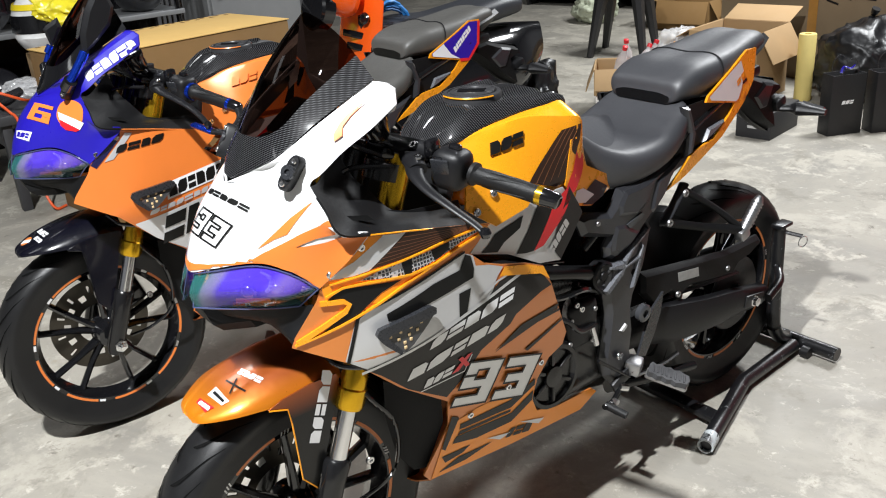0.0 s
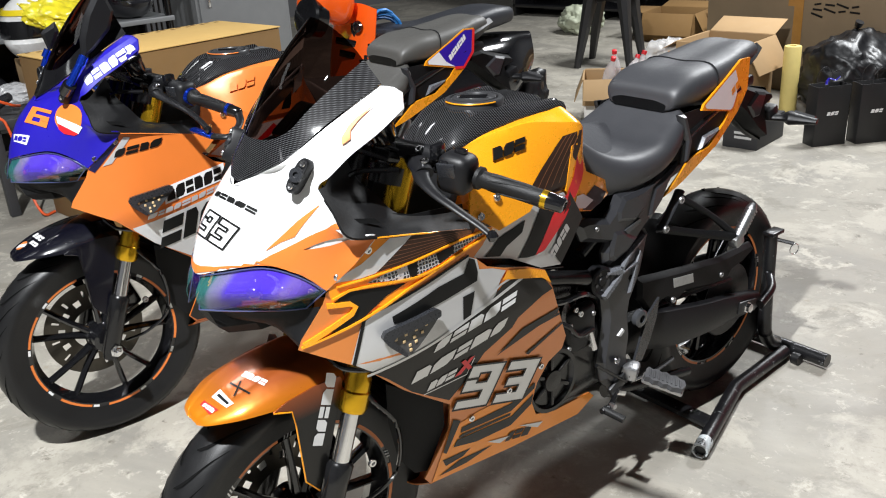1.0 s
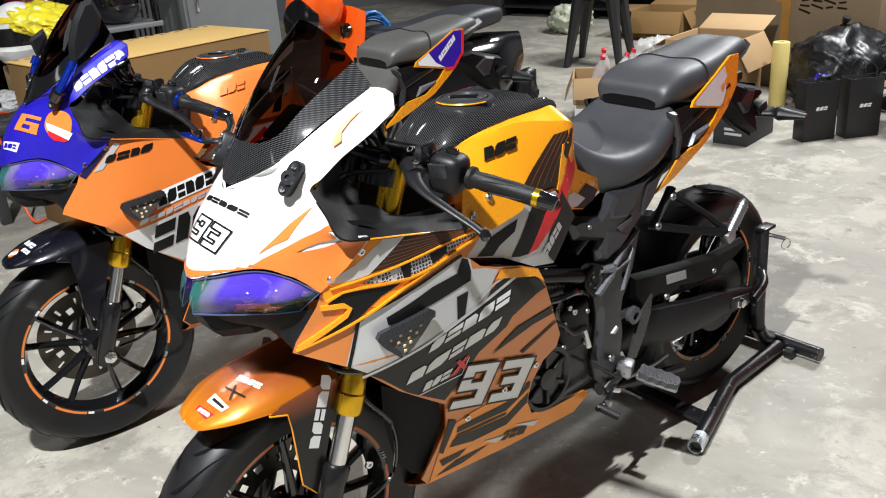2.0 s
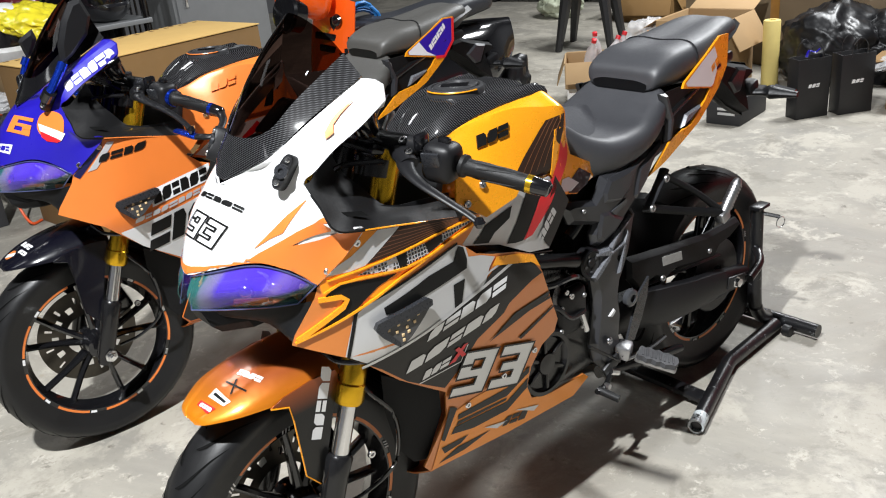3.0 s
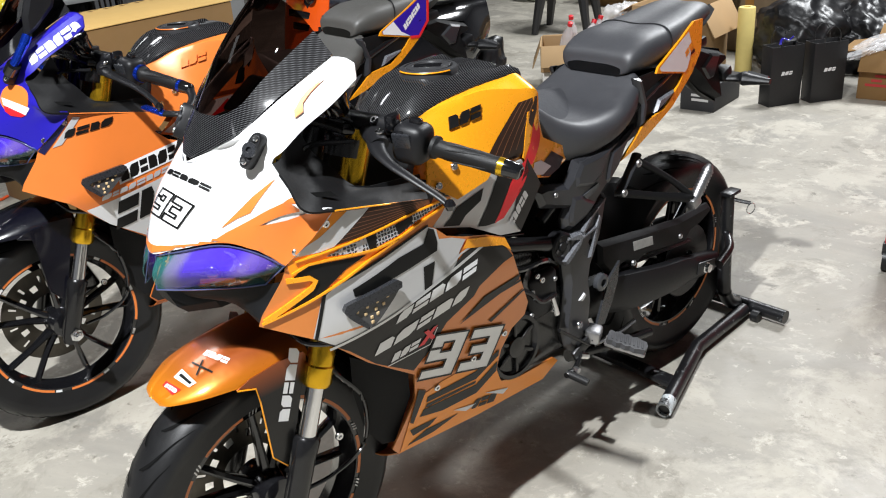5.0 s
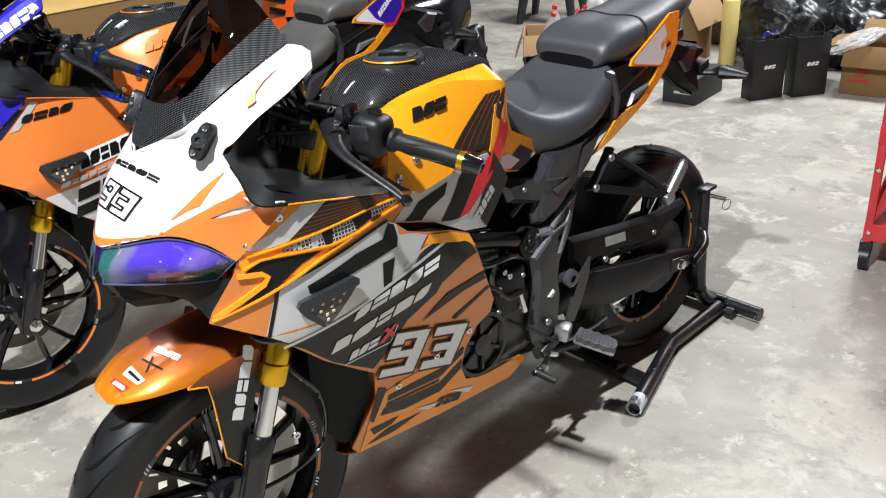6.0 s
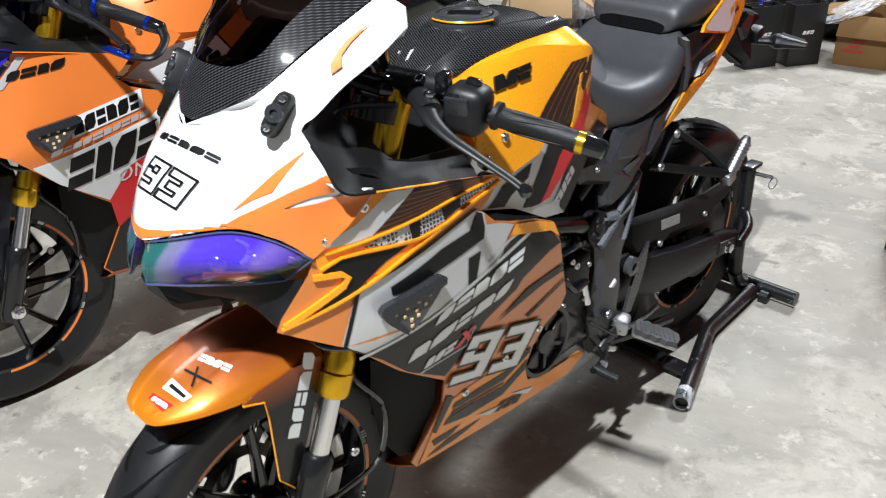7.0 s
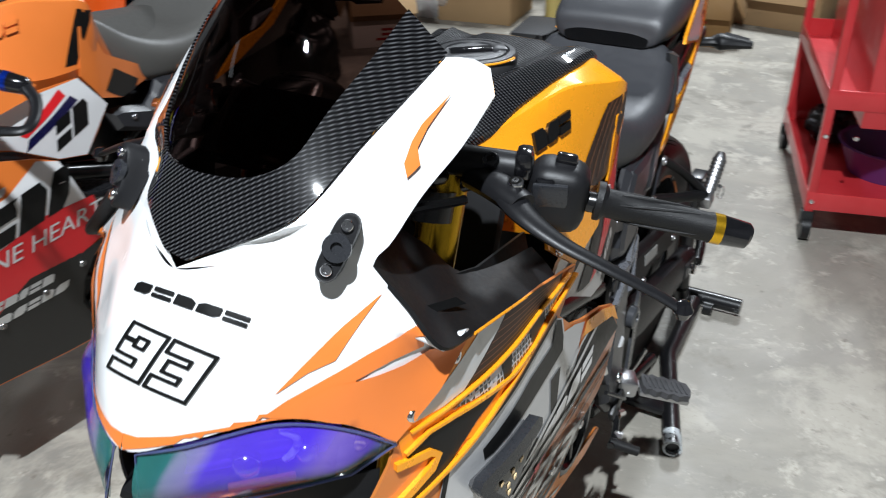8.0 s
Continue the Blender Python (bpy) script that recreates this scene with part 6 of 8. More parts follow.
def motorcycle(m, L):
    bike = thing("motorcycle", m, L["label"], "motorcycle", "sport motorcycles")
    hub = wheel(bike, "front_wheel", (0, 0, 0.293), 0.291, 0.115, 0.212, L["tape"], 9, 5, 0.2, L["tape_two"])
    rear = wheel(bike, "rear_wheel", (0, 1.357, 0.305), 0.302, 0.145, 0.212, L["tape"], 9, 5, 0.5)
    part("sprocket", lathe([(0.03, 0.078), (0.105, 0.078), (0.108, 0.081), (0.105, 0.084), (0.03, 0.084)], AXIS_X, 40, close=True), WORN_BLACK, rear)
    cowl, tree = nose(bike, L)
    for polys, material, layer, both in L["nose_art"]:
        for side in (1, -1) if both else (1,):
            fn = caster(tree, (NOSE_O[0] * side, NOSE_O[1], NOSE_O[2]), (NOSE_N[0] * side, NOSE_N[1], NOSE_N[2]))
            decals(polys, lambda q: sticker([q], lambda a, b, lift: fn(a * side, b, lift), 0.0012 + 0.0006 * layer + (0.0002 if side < 0 else 0), 0.008, side < 0), material, cowl)
    if "joint" in L:
        o, n = Vector((0.18, 0.03, 0.88)), Vector((0.80, -0.55, 0.20)).normalized()
        for side in (1, -1):
            m = Vector((side, 1, 1))
            ax = Vector((0, 0, 1)).cross(n * m).normalized()
            ay = (n * m).cross(ax)
            fn = caster(tree, o * m, n * m)
            for shape, lift in ((L["joint"], 0.0024),):
                q = [((Vector(p) * m - o * m).dot(ax), (Vector(p) * m - o * m).dot(ay)) for p in shape]
                part("decal", sticker([q], fn, lift, 0.008, side < 0), BRIGHT_ORANGE, cowl, "", 75)
    for q, w, material, layer in L["nose_lines"]:
        part("race_number", ring_line(q, w, caster(tree, NOSE_O, NOSE_N), 0.0012 + 0.0006 * layer), material, cowl)
    side_fairings(bike, L)
    upper_covers(bike, L)
    tank(bike, L)
    seats(bike, L)
    front_end(bike, L, hub)
    controls(bike, L)
    engine_and_rear(bike, L)
    return bike, tree

# ---- liveries ----


def mark(n, w, h, o, r=(1, 0), u=(0, 1), slant=0.3, seed=1):
    """A word mark drawn as slanted blocks, laid at o."""
    return [place2d([Vector(p) for p in q], o, r, u) for q in blocks(n, w, h, slant, 0.13, seed)]


DIGIT_9 = [(0, 1), (0.7, 1), (0.7, 0), (0, 0), (0, 0.2), (0.45, 0.2), (0.45, 0.4), (0, 0.4), (0, 0.69), (0.23, 0.69), (0.23, 0.58), (0.47, 0.58), (0.47, 0.82), (0.23, 0.82), (0.23, 0.70), (0, 0.70)]
DIGIT_3 = [(0, 1), (0.7, 1), (0.7, 0), (0, 0), (0, 0.22), (0.45, 0.22), (0.45, 0.4), (0.12, 0.4), (0.12, 0.6), (0.45, 0.6), (0.45, 0.78), (0, 0.78)]
DIGIT_6 = [(0.7, 1), (0, 1), (0, 0), (0.7, 0), (0.7, 0.31), (0.47, 0.31), (0.47, 0.18), (0.23, 0.18), (0.23, 0.42), (0.47, 0.42), (0.47, 0.32), (0.7, 0.32), (0.7, 0.6), (0.25, 0.6), (0.25, 0.8), (0.7, 0.8)]


def digit_pair(o, r, u, gap):
    """The two slanted block digits of the race number 93."""
    r, o, u = Vector(r) / 0.83, Vector(o), Vector(u)
    return [place2d([Vector(p) for p in DIGIT_9], o, r, u), place2d([Vector(p) for p in DIGIT_3], o + r * (0.7 + gap), r, u)]


DARK_NAVY = mat("dark_navy_paint", (0.003, 0.003, 0.007), 0.24, 0, 0.6, 0.08, 15)
UMBER = mat("umber_vinyl", (0.16, 0.065, 0.03), 0.35, 0, 0.2, 0.08, 25)
HONEYCOMB = honeycomb("honeycomb_print")
AMBER_PAINT = mat("amber_orange_paint", (0.86, 0.275, 0.008), 0.34, 0.15, 0.25, 0.06, 12)
NOSE_O, NOSE_N = (0.06, -0.05, 0.93), (0.35, -0.70, 0.62)
BAND = [[(-0.084, -0.0715), (-0.069, -0.0745), (-0.038, -0.073), (0.0, -0.066), (0.029, -0.060), (0.060, -0.052), (0.112, -0.030), (0.135, -0.028), (0.140, -0.030), (0.150, -0.066), (0.140, -0.082), (0.079, -0.074), (0.039, -0.0725), (0.0, -0.074), (-0.036, -0.0795), (-0.060, -0.0835), (-0.084, -0.0860)]]
FLAME = [[(0.046, -0.037), (0.070, -0.012), (0.102, 0.020), (0.136, 0.050), (0.119, 0.026), (0.097, -0.007), (0.074, -0.018)]]
UPPER_FLAME = [[(0.029, -0.060), (0.056, -0.041), (0.101, -0.015), (0.164, 0.024), (0.177, 0.013), (0.143, -0.005), (0.113, -0.023), (0.126, -0.030), (0.080, -0.060)]]
ARM_STRIPE = [[(0.190, 0.226), (0.165, 0.194), (0.157, 0.178), (0.151, 0.158), (0.154, 0.146), (0.164, 0.159), (0.162, 0.173), (0.170, 0.192)]]
TANK_STRIPES = [[(0.510, 0.866), (0.602, 0.950), (0.645, 0.955), (0.642, 0.926), (0.624, 0.880), (0.602, 0.842), (0.576, 0.842)]]
TANK_LINES = [ribbon([(0.510 + 0.0155 * k, 0.865 - 0.0055 * k), (0.602 + 0.0095 * k, 0.950 + 0.001 * k)], 0.0016) for k in range(1, 5)]
RED_SLASH = [[(0.485, 0.748), (0.512, 0.750), (0.574, 0.789), (0.603, 0.820), (0.600, 0.846), (0.578, 0.838), (0.541, 0.814)]]
FIRST = dict(
    label="orange, white and grey sport motorcycle with graphics, on a rear stand", cowl=WHITE, cowl_label="white front cowl with orange flames and a race number",
    border=EDGE_CARBON, border_label="carbon screen border", side=ORANGE, side_label="orange side fairing with grey and black graphics", trim=GOLD, gold_bolts=True,
    shoulder=GOLD, cover=SILVER, tank=GOLD, tank_label="amber fuel tank", badge=BLACK_VINYL, tail=GOLD, tail_label="amber tail fairing", seat=SEAT_BLACK, seat_label="smooth black seat",
    fender=height_fade("amber_to_orange_fade", (0.33, 0.078, 0.016), (0.80, 0.26, 0.008), 0.586, 0.632), fender_label="orange front fender fading to amber edges", blade=height_fade("orange_to_black_print", (0.33, 0.078, 0.016), (0.006, 0.006, 0.006), 0.560, 0.622), blade_label="fender blade printed from orange to black", tape=mat("copper_tape", (0.62, 0.20, 0.06), 0.4), ring=GOLD_ANOD, guard=False, tape_two=None,
    side_art=[
        ([[(0.234, 0.308), (0.262, 0.440), (0.330, 0.452), (0.490, 0.452), (0.490, 0.397), (0.510, 0.355), (0.570, 0.336), (0.680, 0.336), (0.698, 0.318), (0.655, 0.285), (0.45, 0.290)]], AMBER_PAINT, 0),
        ([[(0.036, 0.694), (0.066, 0.770), (0.083, 0.773), (0.288, 0.816), (0.306, 0.806), (0.309, 0.786), (0.340, 0.778), (0.372, 0.764), (0.355, 0.749), (0.341, 0.726), (0.326, 0.717), (0.200, 0.690), (0.073, 0.666)]], SILVER, 0),
        ([[(0.036, 0.690), (0.073, 0.666), (0.185, 0.688), (0.326, 0.717), (0.360, 0.740), (0.415, 0.746), (0.460, 0.728), (0.487, 0.690), (0.460, 0.684), (0.400, 0.655), (0.388, 0.637), (0.321, 0.605), (0.303, 0.582), (0.291, 0.562), (0.247, 0.524), (0.153, 0.590), (0.099, 0.643)]], GRAPHITE, 1),
        ([ribbon([(0.040, 0.690), (0.067, 0.766), (0.083, 0.775)], 0.006), ribbon([(0.083, 0.775), (0.288, 0.819)], 0.004)], BLACK_VINYL, 2),
        ([[(0.116, 0.747), (0.115, 0.760), (0.212, 0.784), (0.272, 0.790), (0.288, 0.814), (0.300, 0.808), (0.304, 0.783), (0.300, 0.767), (0.233, 0.757), (0.189, 0.752), (0.131, 0.745)], [(0.264, 0.748), (0.292, 0.750), (0.276, 0.707), (0.258, 0.704)],
          ], BLACK_VINYL, 2),
        ([ribbon([(0.063, 0.660), (0.193, 0.688), (0.340, 0.720), (0.410, 0.738)], 0.006), ribbon([(0.310, 0.724), (0.355, 0.742), (0.400, 0.750)], 0.004)], SILVER, 3),
        (mark(5, 0.200, 0.021, (0.190, 0.664), (1, 0.165), (0.12, 1), 0.3, 3), WHITE, 4),
        (mark(5, 0.218, 0.024, (0.148, 0.610), (1, 0.160), (0.12, 1), 0.3, 8), WHITE, 4),
        (mark(3, 0.066, 0.018, (0.186, 0.576), (1, 0.08), (0.12, 1), 0.3, 11), WHITE, 4),
        ([ribbon([(0.180, 0.571), (0.282, 0.572), (0.296, 0.606)], 0.0025)], SILVER, 4),
        ([[(0.250, 0.580), (0.285, 0.612), (0.296, 0.611), (0.266, 0.580)], [(0.262, 0.610), (0.284, 0.582), (0.294, 0.584), (0.272, 0.612)]], RED_VINYL, 5),
        ([[(0.360, 0.750), (0.374, 0.764), (0.430, 0.750), (0.470, 0.733), (0.483, 0.704), (0.460, 0.722)]], GOLD, 4),
        ([[(0.357, 0.582), (0.420, 0.622), (0.519, 0.634), (0.516, 0.622), (0.431, 0.601)], [(0.386, 0.604), (0.458, 0.617), (0.522, 0.620), (0.524, 0.614), (0.460, 0.609)], [(0.440, 0.552), (0.535, 0.590), (0.540, 0.586), (0.450, 0.545)]], GRAPHITE, 2),
        ([[(0.291, 0.416), (0.292, 0.430), (0.424, 0.428), (0.488, 0.455), (0.488, 0.438), (0.428, 0.405)], [(0.277, 0.384), (0.285, 0.400), (0.431, 0.388), (0.488, 0.424), (0.488, 0.396), (0.435, 0.362), (0.341, 0.366)],
          [(0.288, 0.402), (0.293, 0.411), (0.428, 0.400), (0.428, 0.393)], [(0.254, 0.360), (0.327, 0.355), (0.307, 0.342), (0.264, 0.339)], [(0.266, 0.464), (0.286, 0.452), (0.261, 0.375), (0.251, 0.384)],
          [(0.250, 0.318), (0.300, 0.336), (0.390, 0.330), (0.320, 0.316)]], BLACK_VINYL, 2),
        (mark(3, 0.072, 0.024, (0.425, 0.320), (1, -0.22), (0.12, 1), 0.3, 21), GRAPHITE, 3),
        ([[(0.372, 0.348), (0.440, 0.330), (0.410, 0.324)], [(0.460, 0.348), (0.536, 0.322), (0.522, 0.312)]], SILVER, 3),
        # upper panel: amber base, silver strip, brown fan with fine ribs, honeycomb band and the black slash
        ([[(0.021, 0.828), (0.024, 0.842), (0.060, 0.874), (0.107, 0.904), (0.140, 0.897), (0.077, 0.863), (0.034, 0.840), (0.075, 0.838), (0.175, 0.846), (0.252, 0.853), (0.330, 0.856), (0.345, 0.852), (0.286, 0.834), (0.156, 0.803), (0.104, 0.783), (0.023, 0.806)]], AMBER_PAINT, 0),
        ([[(0.137, 0.8985), (0.175, 0.891), (0.098, 0.842), (0.072, 0.839), (0.032, 0.840), (0.054, 0.854), (0.077, 0.863)]], SILVER, 1),
        ([[(0.175, 0.891), (0.310, 0.863), (0.304, 0.856), (0.175, 0.8475), (0.098, 0.843)]], BROWN, 1),
        ([ribbon([(0.112 + 0.0105 * k, 0.850 + 0.0066 * k), (0.300, 0.857 + 0.0011 * k)], 0.0009) for k in range(6)], UMBER, 2),
        ([[(0.081, 0.829), (0.124, 0.840), (0.169, 0.842), (0.230, 0.845), (0.289, 0.851), (0.330, 0.853), (0.332, 0.848), (0.287, 0.840), (0.220, 0.823), (0.159, 0.817)]], HONEYCOMB, 2),
        ([[(0.155, 0.842), (0.176, 0.8425), (0.172, 0.818), (0.158, 0.818)], [(0.216, 0.844), (0.257, 0.848), (0.254, 0.834), (0.222, 0.824)]], BLACK_VINYL, 3),
        ([[(0.046, 0.822), (0.151, 0.812), (0.112, 0.800), (0.091, 0.787), (0.060, 0.766), (0.000, 0.744), (0.056, 0.788), (0.050, 0.800), (0.025, 0.806)]], BLACK_VINYL, 2),
        (digit_pair((0.259, 0.494), (0.105, -0.036), (0.036, 0.092), 0.13), WHITE, 6),
    ],
    outlines=[(q, 0.0042, BLACK_VINYL, 7) for q in digit_pair((0.259, 0.494), (0.105, -0.036), (0.036, 0.092), 0.13)],
    side_text=[],
    ridges=[([(0.023, 0.813), (0.050, 0.824), (0.080, 0.824), (0.171, 0.816), (0.219, 0.819)], 0.0034), ([(0.344, 0.845), (0.286, 0.834), (0.219, 0.819), (0.156, 0.803), (0.104, 0.783), (0.038, 0.760), (-0.034, 0.738)], 0.0034),
            ([(0.012, 0.804), (0.048, 0.801), (0.056, 0.794), (0.048, 0.783), (-0.030, 0.742)], 0.0080), ([(0.031, 0.833), (0.103, 0.840), (0.175, 0.846), (0.252, 0.852), (0.326, 0.854)], 0.0024)],
    cover_art=[([[(0.352, 0.786), (0.372, 0.797), (0.388, 0.812), (0.463, 0.828), (0.452, 0.806), (0.410, 0.790), (0.392, 0.775)], [(0.508, 0.846), (0.530, 0.848), (0.560, 0.826), (0.541, 0.814), (0.485, 0.748), (0.462, 0.750), (0.440, 0.756), (0.468, 0.790)]], BLACK_VINYL, 0),
               (RED_SLASH, RED_VINYL, 1), ([[(0.566, 0.790), (0.602, 0.846), (0.640, 0.780), (0.600, 0.735), (0.566, 0.702), (0.540, 0.735)]], GRAPHITE, 1),
               (mark(5, 0.075, 0.020, (0.540, 0.722), (0.75, 0.65), (-0.6, 0.75), 0.1, 31), SILVER, 2)],
    tank_art=[(TANK_STRIPES, BROWN, 0), (TANK_LINES, UMBER, 1)],
    wing_art=[([[(0.604, 0.842), (0.622, 0.872), (0.634, 0.915), (0.642, 0.926), (0.660, 0.890), (0.662, 0.872), (0.654, 0.854), (0.626, 0.826), (0.615, 0.824)]], RED_VINYL, 0), ([[(0.672, 0.812), (0.714, 0.824), (0.772, 0.790), (0.752, 0.774), (0.700, 0.772), (0.660, 0.786)]], BLACK_VINYL, 0),
              ([[(0.632, 0.826), (0.660, 0.822), (0.709, 0.792), (0.670, 0.787), (0.622, 0.802)]], SILVER, 1)],
    tail_art=[([[(1.135, 0.903), (1.128, 0.912), (1.232, 0.957), (1.270, 0.972), (1.283, 0.945), (1.278, 0.908), (1.262, 0.882), (1.250, 0.877)]], WHITE, 0), (mark(2, 0.044, 0.014, (1.255, 0.912), (0.85, 0.5), (-0.5, 0.85), 0.2, 4), GOLD, 1)],
    fender_art=[([[(-0.027, -0.030), (-0.024, -0.021), (0.018, -0.034), (0.005, -0.045)]], RED_VINYL, 1), (mark(3, 0.034, 0.007, (-0.021, -0.032), (0.95, -0.30), (0.15, 1.0), 0.2, 72), WHITE, 2),
                ([[(-0.012, -0.013), (-0.004, 0.004), (0.041, -0.018), (0.031, -0.028)]], WHITE, 1), ([[(-0.003, -0.009), (0.030, -0.023), (0.033, -0.019), (0.000, -0.004)]], BLACK_VINYL, 2),
                ([ribbon([(0.008, 0.019), (0.059, 0.005)], 0.0035), ribbon([(0.027, 0.026), (0.034, -0.005)], 0.0035)], BLACK_VINYL, 1), (mark(4, 0.058, 0.011, (0.020, 0.036), (0.975, -0.21), (0.10, 1.0), 0.1, 73), WHITE, 1)],
    blade_art=[(mark(5, 0.145, 0.022, (0.017, 0.488), (0.34, 0.94), (-0.94, 0.34), 0.1, 41), WHITE, 0)],
    joint=[(0.216, 0.103, 0.9045), (0.2085, 0.062, 0.8672), (0.187, 0.018, 0.829), (0.171, 0.005, 0.846), (0.155, -0.008, 0.858), (0.130, -0.030, 0.868), (0.125, -0.028, 0.886), (0.146, -0.010, 0.897), (0.161, 0.002, 0.899), (0.187, 0.036, 0.904), (0.216, 0.059, 0.914), (0.2185, 0.080, 0.9132)],
    nose_art=[(BAND, BRIGHT_ORANGE, 0, True), (FLAME, BRIGHT_ORANGE, 0, True), (UPPER_FLAME, BRIGHT_ORANGE, 1, True), (ARM_STRIPE, BRIGHT_ORANGE, 3, True), (mark(5, 0.112, 0.009, (-0.081, 0.049), (0.965, -0.29), (0.25, 1.0), 0.2, 3), BLACK_VINYL, 1, False)],
    mirrors=False, nose_lines=[(q, 0.0030, BLACK_VINYL, 1) for q in digit_pair((-0.100, -0.016), (0.040, -0.015), (0.026, 0.036), 0.14)],
)
SECOND = dict(FIRST)
